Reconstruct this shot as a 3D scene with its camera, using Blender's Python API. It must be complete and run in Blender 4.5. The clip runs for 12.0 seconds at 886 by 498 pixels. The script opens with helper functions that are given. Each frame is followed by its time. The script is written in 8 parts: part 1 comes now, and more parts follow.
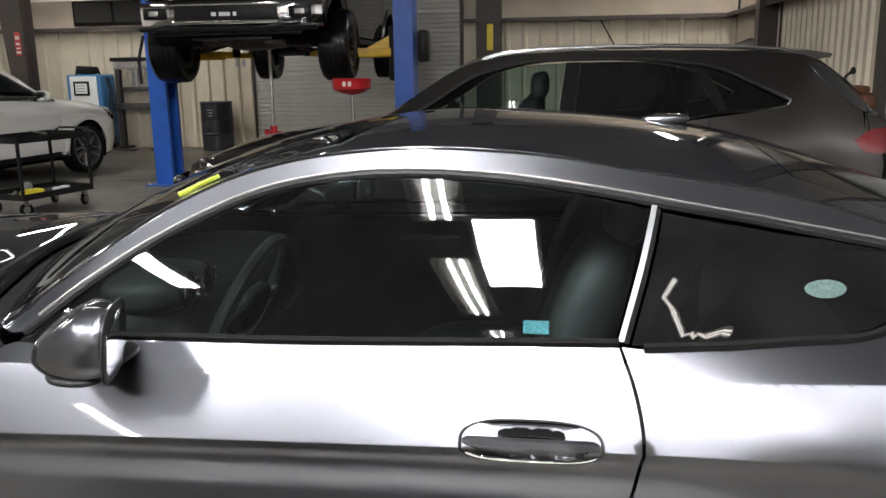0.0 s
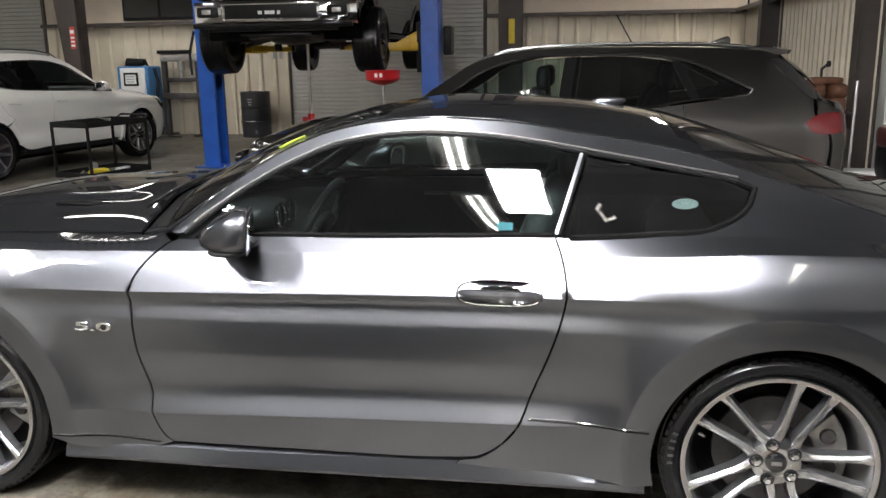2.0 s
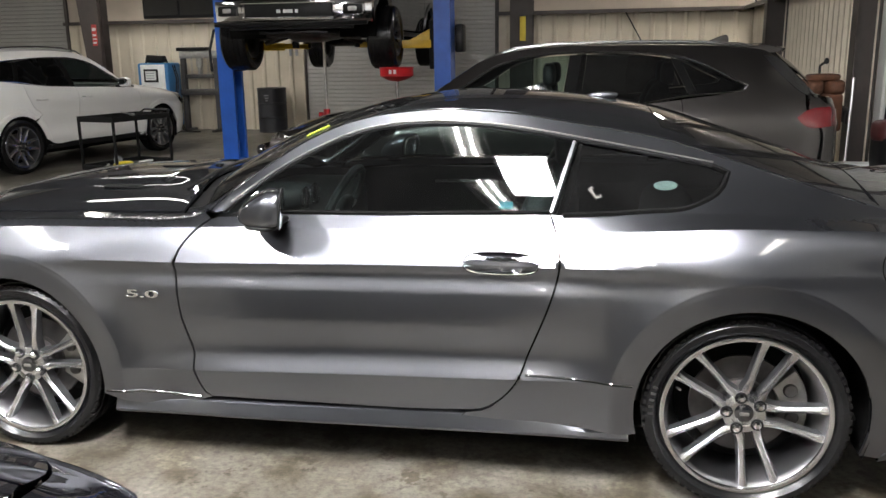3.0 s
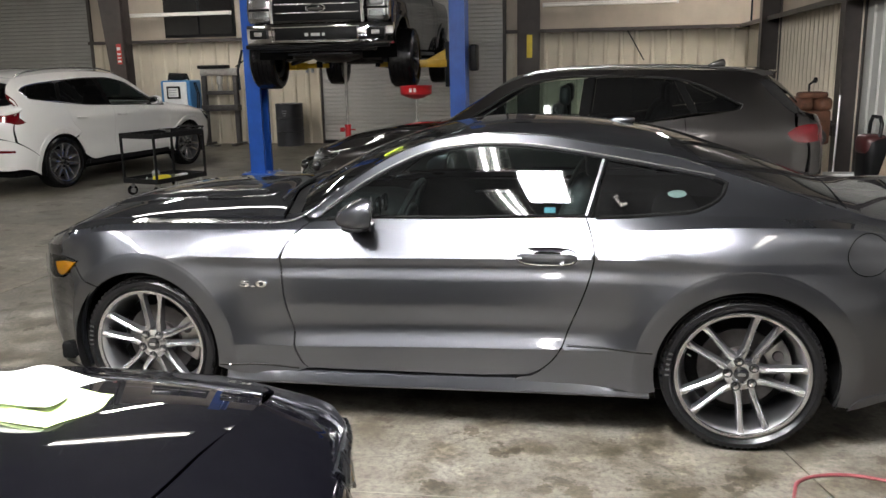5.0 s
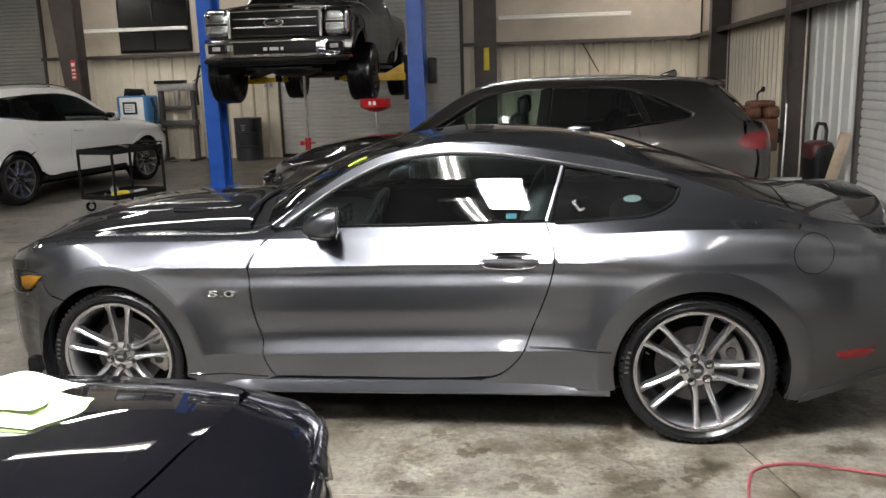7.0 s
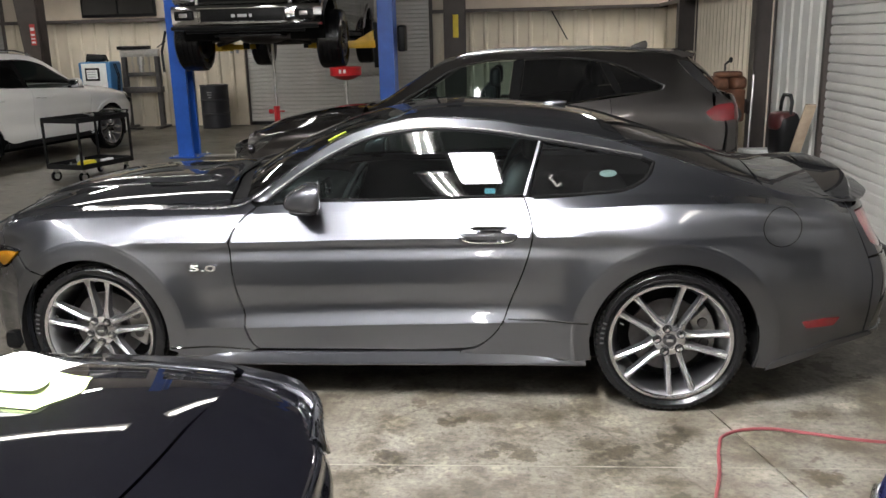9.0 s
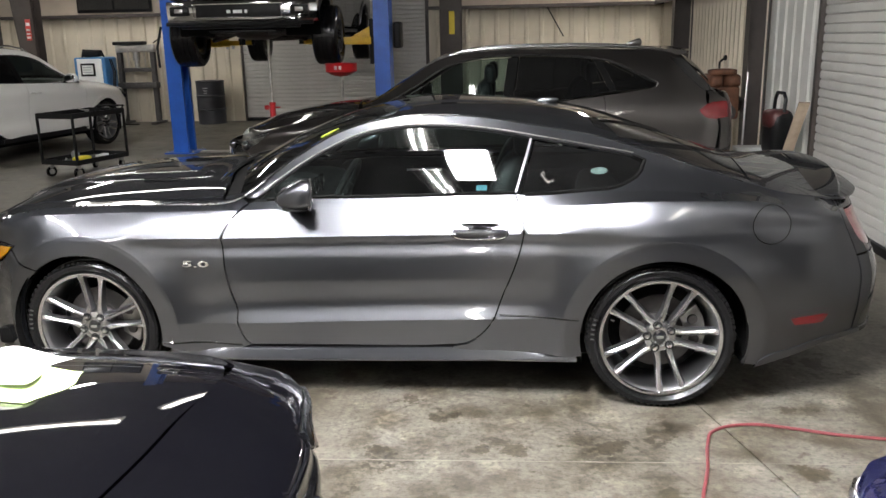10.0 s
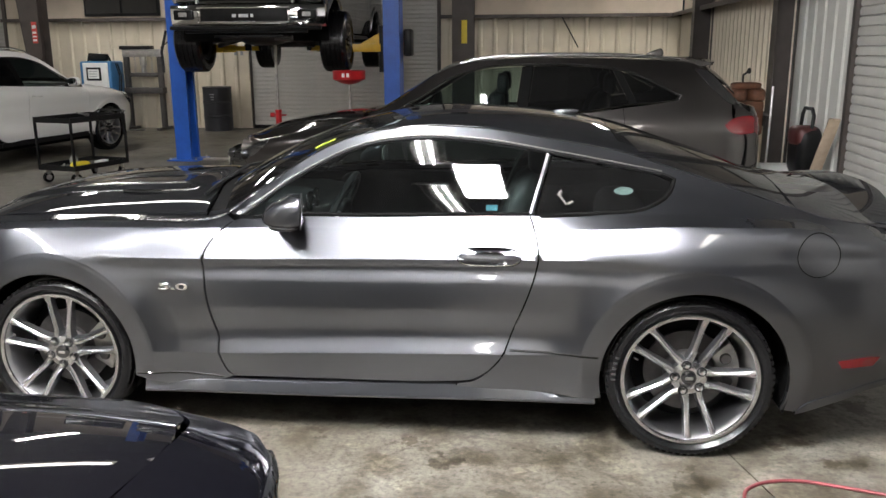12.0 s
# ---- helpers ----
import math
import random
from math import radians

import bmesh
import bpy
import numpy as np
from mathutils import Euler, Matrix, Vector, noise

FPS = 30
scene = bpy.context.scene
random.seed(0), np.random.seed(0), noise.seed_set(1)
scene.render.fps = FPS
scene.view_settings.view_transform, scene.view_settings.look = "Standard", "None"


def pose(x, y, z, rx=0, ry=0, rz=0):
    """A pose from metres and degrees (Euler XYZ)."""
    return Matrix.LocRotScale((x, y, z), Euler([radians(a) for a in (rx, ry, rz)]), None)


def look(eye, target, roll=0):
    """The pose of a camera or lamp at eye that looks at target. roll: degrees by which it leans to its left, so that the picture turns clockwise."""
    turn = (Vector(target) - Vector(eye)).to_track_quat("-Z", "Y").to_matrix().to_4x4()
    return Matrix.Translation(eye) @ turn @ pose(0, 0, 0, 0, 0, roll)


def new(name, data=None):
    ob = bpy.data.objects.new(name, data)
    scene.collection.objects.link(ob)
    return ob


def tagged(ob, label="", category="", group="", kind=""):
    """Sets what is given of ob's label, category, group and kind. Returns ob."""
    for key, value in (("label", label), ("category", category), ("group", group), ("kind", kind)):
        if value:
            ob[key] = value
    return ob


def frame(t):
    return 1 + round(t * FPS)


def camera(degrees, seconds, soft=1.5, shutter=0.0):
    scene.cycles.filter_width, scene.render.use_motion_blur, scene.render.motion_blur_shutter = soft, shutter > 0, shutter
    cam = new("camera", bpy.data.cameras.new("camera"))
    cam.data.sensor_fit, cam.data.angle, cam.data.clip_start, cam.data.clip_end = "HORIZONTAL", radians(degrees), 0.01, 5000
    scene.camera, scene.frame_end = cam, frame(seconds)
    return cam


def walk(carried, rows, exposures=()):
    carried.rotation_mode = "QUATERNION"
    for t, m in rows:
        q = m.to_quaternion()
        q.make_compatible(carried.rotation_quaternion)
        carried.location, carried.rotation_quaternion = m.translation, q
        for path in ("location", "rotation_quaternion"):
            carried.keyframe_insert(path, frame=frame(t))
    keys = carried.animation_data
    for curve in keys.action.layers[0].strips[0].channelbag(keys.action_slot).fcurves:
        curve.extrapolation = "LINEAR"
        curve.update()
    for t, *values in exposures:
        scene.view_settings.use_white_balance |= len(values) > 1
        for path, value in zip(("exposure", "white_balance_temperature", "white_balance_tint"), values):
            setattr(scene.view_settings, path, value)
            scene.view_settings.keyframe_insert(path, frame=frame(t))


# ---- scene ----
cam = camera(55.8, 12.0)
PATH = [
    (0, (0.602, -2.328, 1.492), (0.31, -0.397, 1.06), -0.9),
    (0.5, (0.687, -2.652, 1.5), (0.383, -0.724, 1.064), -1.0),
    (1, (0.749, -2.907, 1.494), (0.431, -0.982, 1.053), -1.0),
    (1.5, (0.761, -3.124, 1.508), (0.423, -1.204, 1.061), -0.9),
    (2, (0.815, -3.309, 1.518), (0.461, -1.393, 1.067), -0.9),
    (2.5, (0.887, -3.455, 1.519), (0.521, -1.543, 1.063), -1.0),
    (3, (0.892, -3.653, 1.525), (0.509, -1.744, 1.067), -0.9),
    (3.2, (0.885, -3.755, 1.575), (0.491, -1.855, 1.091), -1.1),
    (4.8, (0.797, -4.368, 1.651), (0.416, -2.455, 1.211), -1.1),
    (5, (0.787, -4.411, 1.637), (0.406, -2.496, 1.204), -1.2),
    (5.5, (0.79, -4.515, 1.621), (0.422, -2.594, 1.202), -1.2),
    (6, (0.816, -4.564, 1.607), (0.463, -2.639, 1.198), -1.3),
    (6.5, (0.81, -4.537, 1.598), (0.481, -2.606, 1.194), -1.5),
    (7, (0.787, -4.516, 1.632), (0.498, -2.578, 1.226), -1.7),
    (9, (0.736, -4.575, 1.681), (0.526, -2.646, 1.195), -1.4),
    (9.5, (0.748, -4.587, 1.682), (0.54, -2.66, 1.189), -1.2),
    (10, (0.76, -4.592, 1.685), (0.558, -2.665, 1.191), -1.2),
    (10.5, (0.746, -4.565, 1.682), (0.55, -2.637, 1.187), -1.1),
    (11, (0.687, -4.504, 1.681), (0.496, -2.576, 1.183), -1.1),
    (11.5, (0.68, -4.384, 1.668), (0.49, -2.456, 1.17), -1.0),
    (12, (0.736, -4.193, 1.65), (0.512, -2.262, 1.18), -0.3),
]
walk(cam, [(t, look(eye, target, roll)) for t, eye, target, roll in PATH])


# ---- world, lamps, exposure ----
world = bpy.data.worlds.new("night_sky")
scene.world = world
world.use_nodes = True
world.node_tree.nodes["Background"].inputs[0].default_value = (0.02, 0.03, 0.05, 1)
world.node_tree.nodes["Background"].inputs[1].default_value = 0.3
LAMP = 80.0      # glow of the fluorescent tubes
BACK = 95.0       # warmer, stronger tubes added at the back of the shop to brighten its walls
PANEL = 255.0     # glow of the flat panel lamps
CEIL = 4.6
scene.view_settings.exposure = 0.60


# ---- materials ----
def node_mat(name):
    m = bpy.data.materials.new(name)
    m.use_nodes = True
    nt = m.node_tree
    return m, nt, nt.nodes["Principled BSDF"]


def link(nt, a, b):
    nt.links.new(a, b)


def noise_fac(nt, scale, detail=4.0, rough=0.6, coord="Object"):
    tc = nt.nodes.new("ShaderNodeTexCoord")
    n = nt.nodes.new("ShaderNodeTexNoise")
    n.inputs["Scale"].default_value = scale
    n.inputs["Detail"].default_value = detail
    n.inputs["Roughness"].default_value = rough
    link(nt, tc.outputs[coord], n.inputs["Vector"])
    return n.outputs["Fac"]


def ramp(nt, fac, stops):
    r = nt.nodes.new("ShaderNodeValToRGB")
    el = r.color_ramp.elements
    while len(el) < len(stops):
        el.new(0.5)
    for e, (p, c) in zip(el, stops):
        e.position = p
        e.color = (*c, 1) if len(c) == 3 else c
    link(nt, fac, r.inputs["Fac"])
    return r.outputs["Color"]


def bump(nt, fac, bsdf, strength, dist=0.002):
    b = nt.nodes.new("ShaderNodeBump")
    b.inputs["Strength"].default_value = strength
    b.inputs["Distance"].default_value = dist
    link(nt, fac, b.inputs["Height"])
    link(nt, b.outputs["Normal"], bsdf.inputs["Normal"])


def plain(name, col, rough=0.5, metal=0.0, vary=0.12, scale=9.0, bumps=0.0, bscale=60.0, coat=0.0, rvary=0.15):
    m, nt, b = node_mat(name)
    c = [min(1, x) for x in col]
    f = noise_fac(nt, scale)
    link(nt, ramp(nt, f, [(0.3, [x * (1 - vary) for x in c]), (0.7, [min(1, x * (1 + vary)) for x in c])]), b.inputs["Base Color"])
    r = nt.nodes.new("ShaderNodeMapRange")
    r.inputs["To Min"].default_value = max(0.02, rough * (1 - rvary))
    r.inputs["To Max"].default_value = min(1, rough * (1 + rvary))
    link(nt, noise_fac(nt, scale * 3.1), r.inputs["Value"])
    link(nt, r.outputs["Result"], b.inputs["Roughness"])
    b.inputs["Metallic"].default_value = metal
    b.inputs["Coat Weight"].default_value = coat
    b.inputs["Coat Roughness"].default_value = 0.03
    if bumps:
        bump(nt, noise_fac(nt, bscale), b, bumps)
    return m


def car_paint(name, col, metal, rough, flake=0.05, spec=0.5):
    """Metallic base with fine flake under a clear coat."""
    m, nt, b = node_mat(name)
    f = noise_fac(nt, 900.0, 1.0)
    link(nt, ramp(nt, f, [(0.3, [x * (1 - flake) for x in col]), (0.7, [min(1, x * (1 + flake)) for x in col])]), b.inputs["Base Color"])
    b.inputs["Metallic"].default_value = metal
    b.inputs["Roughness"].default_value = rough
    b.inputs["Specular IOR Level"].default_value = spec
    # the flakes lie under the clear coat and are never met at a grazing angle
    b.inputs["Specular Tint"].default_value = (0.03, 0.03, 0.03, 1) if metal > 0.5 else (1, 1, 1, 1)
    b.inputs["Coat Weight"].default_value = 1.0
    b.inputs["Coat Roughness"].default_value = 0.02
    b.inputs["Coat IOR"].default_value = 1.5
    return m


def glass(name, tint, gloss=1.5, rough=0.0, veil=0.0):
    m = bpy.data.materials.new(name)
    m.use_nodes = True
    nt = m.node_tree
    nt.nodes.clear()
    out = nt.nodes.new("ShaderNodeOutputMaterial")
    mix = nt.nodes.new("ShaderNodeMixShader")
    tr = nt.nodes.new("ShaderNodeBsdfTransparent")
    gl = nt.nodes.new("ShaderNodeBsdfGlossy")
    fr = nt.nodes.new("ShaderNodeFresnel")
    fr.inputs["IOR"].default_value = gloss
    tr.inputs["Color"].default_value = (*tint, 1)
    gl.inputs["Roughness"].default_value = rough
    link(nt, fr.outputs[0], mix.inputs[0])
    link(nt, tr.outputs[0], mix.inputs[1])
    link(nt, gl.outputs[0], mix.inputs[2])
    # faint uneven grey film that lifts the black of the glass
    film = nt.nodes.new("ShaderNodeBsdfDiffuse")
    film.inputs["Color"].default_value = (0.5, 0.5, 0.5, 1)
    veiled = nt.nodes.new("ShaderNodeMixShader")
    spots = nt.nodes.new("ShaderNodeMapRange")
    spots.inputs["From Min"].default_value, spots.inputs["From Max"].default_value = 0.3, 0.7
    spots.inputs["To Min"].default_value, spots.inputs["To Max"].default_value = veil * 0.6, veil * 1.5
    link(nt, noise_fac(nt, 6.0), spots.inputs["Value"])
    link(nt, spots.outputs["Result"], veiled.inputs[0])
    link(nt, mix.outputs[0], veiled.inputs[1])
    link(nt, film.outputs[0], veiled.inputs[2])
    link(nt, veiled.outputs[0], out.inputs["Surface"])
    return m


def glow(name, col, strength):
    m = bpy.data.materials.new(name)
    m.use_nodes = True
    nt = m.node_tree
    nt.nodes.clear()
    out = nt.nodes.new("ShaderNodeOutputMaterial")
    e = nt.nodes.new("ShaderNodeEmission")
    e.inputs["Color"].default_value = (*col, 1)
    e.inputs["Strength"].default_value = strength
    link(nt, e.outputs[0], out.inputs["Surface"])
    return m


def concrete(name, k):
    """Old power-floated concrete: broad patches, blotchy stains, fine grain, pale spills and hair cracks."""
    m, nt, b = node_mat(name)
    big = noise_fac(nt, 0.7, 5.0, 0.6)
    mid = noise_fac(nt, 4.5, 10.0, 0.72)
    fine = noise_fac(nt, 38.0, 6.0, 0.75)
    spill = noise_fac(nt, 3.4, 12.0, 0.66)
    c1 = ramp(nt, big, [(0.30, (0.20 * k, 0.178 * k, 0.142 * k)), (0.48, (0.30 * k, 0.276 * k, 0.232 * k)), (0.66, (0.40 * k, 0.378 * k, 0.335 * k))])
    c2 = ramp(nt, mid, [(0.38, (0.34, 0.30, 0.23)), (0.455, (0.66, 0.62, 0.54)), (0.515, (0.98, 0.96, 0.92)), (0.60, (1.22, 1.22, 1.20))])
    c3 = ramp(nt, fine, [(0.34, (0.45, 0.44, 0.42)), (0.48, (0.92, 0.92, 0.92)), (0.64, (1.2, 1.2, 1.2))])
    c4 = ramp(nt, spill, [(0.40, (0.42, 0.38, 0.30)), (0.425, (0.88, 0.87, 0.85)), (0.57, (1, 1, 1)), (0.60, (1.3, 1.3, 1.28))])
    tc = nt.nodes.new("ShaderNodeTexCoord")
    warp = nt.nodes.new("ShaderNodeTexNoise")
    warp.inputs["Scale"].default_value = 1.6
    warp.inputs["Detail"].default_value = 6.0
    link(nt, tc.outputs["Object"], warp.inputs["Vector"])
    mixv = nt.nodes.new("ShaderNodeMix")
    mixv.data_type = "VECTOR"
    mixv.inputs["Factor"].default_value = 0.30
    link(nt, tc.outputs["Object"], mixv.inputs["A"])
    link(nt, warp.outputs["Color"], mixv.inputs["B"])
    vor = nt.nodes.new("ShaderNodeTexVoronoi")
    vor.feature = "DISTANCE_TO_EDGE"
    vor.inputs["Scale"].default_value = 0.55
    link(nt, mixv.outputs["Result"], vor.inputs["Vector"])
    c5 = ramp(nt, vor.outputs["Distance"], [(0.0, (0.70, 0.68, 0.66)), (0.002, (0.92, 0.92, 0.91)), (0.004, (1, 1, 1))])
    last = c1
    for c in (c2, c3, c4, c5):
        mix = nt.nodes.new("ShaderNodeMix")
        mix.data_type, mix.blend_type = "RGBA", "MULTIPLY"
        mix.inputs["Factor"].default_value = 1.0
        link(nt, last, mix.inputs["A"])
        link(nt, c, mix.inputs["B"])
        last = mix.outputs["Result"]
    link(nt, last, b.inputs["Base Color"])
    link(nt, ramp(nt, mid, [(0.3, (0.36, 0.36, 0.36)), (0.7, (0.66, 0.66, 0.66))]), b.inputs["Roughness"])
    bump(nt, fine, b, 0.25, 0.002)
    return m


M_FLOOR = concrete("concrete_floor", 0.33)
# separate concrete tones for the back slabs and the left slabs
M_FLOOR_BACK = concrete("back_bay_concrete", 0.34)
M_FLOOR_PALE = concrete("paler_concrete", 0.47)
M_JOINT = plain("joint_dirt", (0.05, 0.045, 0.04), 0.9, 0, 0.5, 6.0)
M_FILLER = plain("pale_joint_filler", (0.15, 0.14, 0.12), 0.8, 0, 0.35, 7.0)
M_SIDING = plain("cream_metal_siding", (0.64, 0.575, 0.455), 0.45, 0.0, 0.10, 1.3, 0.05, 14)
M_SIDING_GREY = plain("pale_metal_siding", (0.62, 0.62, 0.58), 0.42, 0.0, 0.08, 1.3, 0.05, 14)
M_INSUL = plain("faced_insulation", (0.45, 0.39, 0.315), 0.55, 0.0, 0.14, 1.1, 0.3, 3.0)
M_STEEL_BROWN = plain("dark_brown_steel", (0.045, 0.036, 0.032), 0.5, 0.0, 0.25, 3.0)
M_ROLLER = plain("roller_door_steel", (0.29, 0.285, 0.268), 0.42, 0.2, 0.08, 2.0)
M_ROLLER_PALE = plain("pale_roller_door_steel", (0.52, 0.51, 0.48), 0.42, 0.1, 0.08, 2.0)
M_CEIL = plain("darkened_ceiling_lining", (0.075, 0.071, 0.065), 0.8, 0.0, 0.15, 0.8)
M_WALLDARK = plain("darkened_wall_siding", (0.11, 0.105, 0.095), 0.6, 0.0, 0.15, 1.0)
M_WALLB = plain("cream_wall_siding", (0.74, 0.71, 0.64), 0.55, 0.0, 0.12, 1.0)
M_PAINT_GREY = car_paint("magnetic_grey_paint", (0.104, 0.107, 0.119), 0.96, 0.32)
M_PAINT_SUV = car_paint("bronze_grey_paint", (0.078, 0.073, 0.070), 0.92, 0.28)
M_PAINT_WHITE = car_paint("pearl_white_paint", (0.74, 0.73, 0.70), 0.0, 0.35)
M_PAINT_TRUCK = car_paint("charcoal_truck_paint", (0.075, 0.075, 0.08), 0.7, 0.38)
M_PAINT_BLACK = car_paint("black_blue_paint", (0.0012, 0.0012, 0.002), 0.0, 0.4, spec=0.02)
M_PAINT_BLUE = car_paint("deep_blue_paint", (0.0018, 0.0025, 0.018), 0.0, 0.4, spec=0.05)
M_BLACK = plain("black_trim_plastic", (0.010, 0.010, 0.0105), 0.42, 0, 0.2)
M_DARK = plain("inner_dark", (0.005, 0.005, 0.005), 0.8)
for dull, k in ((M_BLACK, 0.16), (M_DARK, 0.04)):
    dull.node_tree.nodes["Principled BSDF"].inputs["Specular IOR Level"].default_value = k
M_GLOSSBLACK = plain("gloss_black", (0.008, 0.008, 0.009), 0.12, 0, 0.1, coat=1.0)
M_RUBBER = plain("tyre_rubber", (0.005, 0.005, 0.0055), 0.25, 0, 0.25, 20, 0.22, 90)
M_RUBBER.node_tree.nodes["Principled BSDF"].inputs["Specular IOR Level"].default_value = 0.3
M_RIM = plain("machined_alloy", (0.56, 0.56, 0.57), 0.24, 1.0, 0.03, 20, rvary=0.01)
M_TYREMARK = plain("letter_glint_rubber", (0.03, 0.03, 0.03), 0.4, 0, 0.3, 30)
M_RIMDARK = plain("dark_alloy_pocket", (0.10, 0.10, 0.105), 0.32, 0.8, 0.1, 20)
# darker tone of the alloy, for spoke flanks and wheel barrels
M_RIMSIDE = plain("darker_satin_alloy", (0.13, 0.13, 0.135), 0.30, 0.85, 0.1, 20)
M_BARREL = plain("satin_alloy_barrel", (0.46, 0.46, 0.47), 0.28, 1.0, 0.03, 20, rvary=0.01)
M_STRIP = plain("satin_silver_strip", (0.17, 0.17, 0.175), 0.35, 0.2, 0.05)
M_CHROME = plain("chrome", (0.80, 0.80, 0.82), 0.07, 1.0, 0.02)
M_IRON = plain("cast_iron", (0.085, 0.08, 0.078), 0.5, 0.7, 0.25, 18)
M_GLASS = glass("side_glass", (0.56, 0.66, 0.64), veil=0.003)
M_GLASS_CLEAR = glass("windscreen_glass", (0.55, 0.62, 0.60), veil=0.004)
M_GLASS_DARK = glass("privacy_glass", (0.09, 0.096, 0.105), veil=0.007)
M_LENS = glass("lamp_lens", (0.85, 0.87, 0.88))
M_AMBER = plain("amber_lens", (0.95, 0.44, 0.012), 0.15, 0, 0.05, coat=1.0)
M_REDLENS = plain("red_lens", (0.11, 0.003, 0.006), 0.14, 0, 0.15, coat=0.5)
M_LEATHER = plain("black_leather", (0.022, 0.022, 0.023), 0.5, 0, 0.2, 12, 0.25, 150)
M_BLUE = plain("blue_lift_paint", (0.018, 0.10, 0.46), 0.38, 0, 0.15, 4.0, 0.05, 30)
M_YELLOW = plain("yellow_lift_paint", (0.62, 0.38, 0.015), 0.42, 0, 0.18, 6.0)
M_RED = plain("red_paint", (0.48, 0.015, 0.02), 0.35, 0, 0.15, 6.0)
M_DRUM = plain("black_drum_paint", (0.018, 0.019, 0.024), 0.38, 0, 0.3, 4)
M_STEEL = plain("bare_steel", (0.42, 0.41, 0.39), 0.35, 0.9, 0.2, 14)
M_WHITEPL = plain("white_plastic", (0.72, 0.73, 0.72), 0.4, 0, 0.05)
M_ORANGE = plain("rusty_orange_iron", (0.13, 0.055, 0.03), 0.6, 0.2, 0.4, 11, 0.3, 40)
M_WOOD = plain("grey_pine_board", (0.38, 0.30, 0.22), 0.7, 0, 0.2, 8, 0.2, 60)
M_TEAL = plain("teal_sticker", (0.006, 0.06, 0.07), 0.6, 0, 0.4, 200)
M_DECAL = plain("pale_green_decal", (0.045, 0.07, 0.065), 0.6, 0, 0.4, 160)
for dull in (M_TEAL, M_DECAL, M_LEATHER):
    dull.node_tree.nodes["Principled BSDF"].inputs["Specular IOR Level"].default_value = 0.15
M_HOSE = plain("red_rubber_hose", (0.15, 0.03, 0.035), 0.5, 0, 0.1, 30)
M_CLOTH = plain("white_microfibre", (0.62, 0.64, 0.58), 0.95, 0, 0.05, 40, 0.6, 300)
M_CLOTHG = plain("lime_microfibre", (0.40, 0.50, 0.22), 0.95, 0, 0.08, 40, 0.6, 300)
M_BLUEBOX = plain("blue_machine_case", (0.04, 0.17, 0.38), 0.4, 0, 0.1)
M_GREYPL = plain("grey_plastic", (0.30, 0.31, 0.32), 0.5, 0, 0.1)
M_YELLOWPL = plain("yellow_plastic", (0.75, 0.62, 0.04), 0.45, 0, 0.08)
M_LIME = plain("lime_strip", (0.22, 0.26, 0.02), 0.5, 0, 0.1)
M_LINER = plain("white_reflector", (0.78, 0.77, 0.72), 0.4, 0, 0.05)
M_TUBE = glow("fluorescent_tube", (1.0, 0.985, 0.985), LAMP)
M_PANEL = glow("panel_lamp", (1.0, 0.99, 1.0), PANEL)
M_TUBE_BACK = glow("back_fluorescent_tube", (1.0, 0.96, 0.92), BACK)
M_TUBE_WEAK = glow("weak_fluorescent_tube", (1.0, 0.96, 0.90), 20.0)
M_TUBE_OFF = plain("unlit_tube", (0.82, 0.80, 0.74), 0.3, 0, 0.03)
M_PAPER = plain("yellow_card", (0.70, 0.55, 0.06), 0.6, 0, 0.08)
M_SIGNRED = plain("red_sign", (0.50, 0.05, 0.04), 0.5, 0, 0.15)


# ---- mesh tools ----
from mathutils.geometry import delaunay_2d_cdt


def thing(name, m=None, label="", category="", group="", kind=""):
    ob = new(name)
    ob.matrix_world = m if m is not None else Matrix()
    return tagged(ob, label, category, group, kind)


def mesh_of(name, verts, faces, smooth=True, angle=35):
    me = bpy.data.meshes.new(name)
    me.from_pydata([tuple(v) for v in verts], [], faces)
    me.validate()
    if smooth:
        me.shade_smooth()
        if angle:
            me.set_sharp_from_angle(angle=radians(angle))
    return me


def part(name, src, material, parent, label="", m=None, smooth=True, angle=35):
    """Links a bmesh or a mesh as one mesh object under a thing or a part."""
    if isinstance(src, bmesh.types.BMesh):
        me = bpy.data.meshes.new(name)
        bmesh.ops.recalc_face_normals(src, faces=src.faces[:])
        src.to_mesh(me)
        src.free()
        if smooth:
            me.shade_smooth()
            me.set_sharp_from_angle(angle=radians(angle))
    else:
        me = src
    if not me.materials:
        me.materials.append(material)
    ob = new(name, me)
    if parent is not None:
        ob.parent = parent
    if m is not None:
        ob.matrix_basis = m
    if label:
        ob["label"] = label
    return ob


def solid(name, src, material, label="", category="", group="", kind="", m=None, angle=35):
    return tagged(part(name, src, material, None, "", m, True, angle), label, category, group, kind)


def box(bm, x0, x1, y0, y1, z0, z1, bevel=0.0, seg=2, m=None):
    vs = [bm.verts.new((x, y, z)) for x in (x0, x1) for y in (y0, y1) for z in (z0, z1)]
    fs = [bm.faces.new([vs[i] for i in q]) for q in ((0, 1, 3, 2), (4, 6, 7, 5), (0, 4, 5, 1), (2, 3, 7, 6), (0, 2, 6, 4), (1, 5, 7, 3))]
    if m is not None:
        bmesh.ops.transform(bm, matrix=m, verts=vs)
    if bevel:
        es = list({e for f in fs for e in f.edges})
        bmesh.ops.bevel(bm, geom=es, offset=bevel, segments=seg, affect="EDGES", profile=0.5)
    return bm


def bx(*a, **k):
    return box(bmesh.new(), *a, **k)


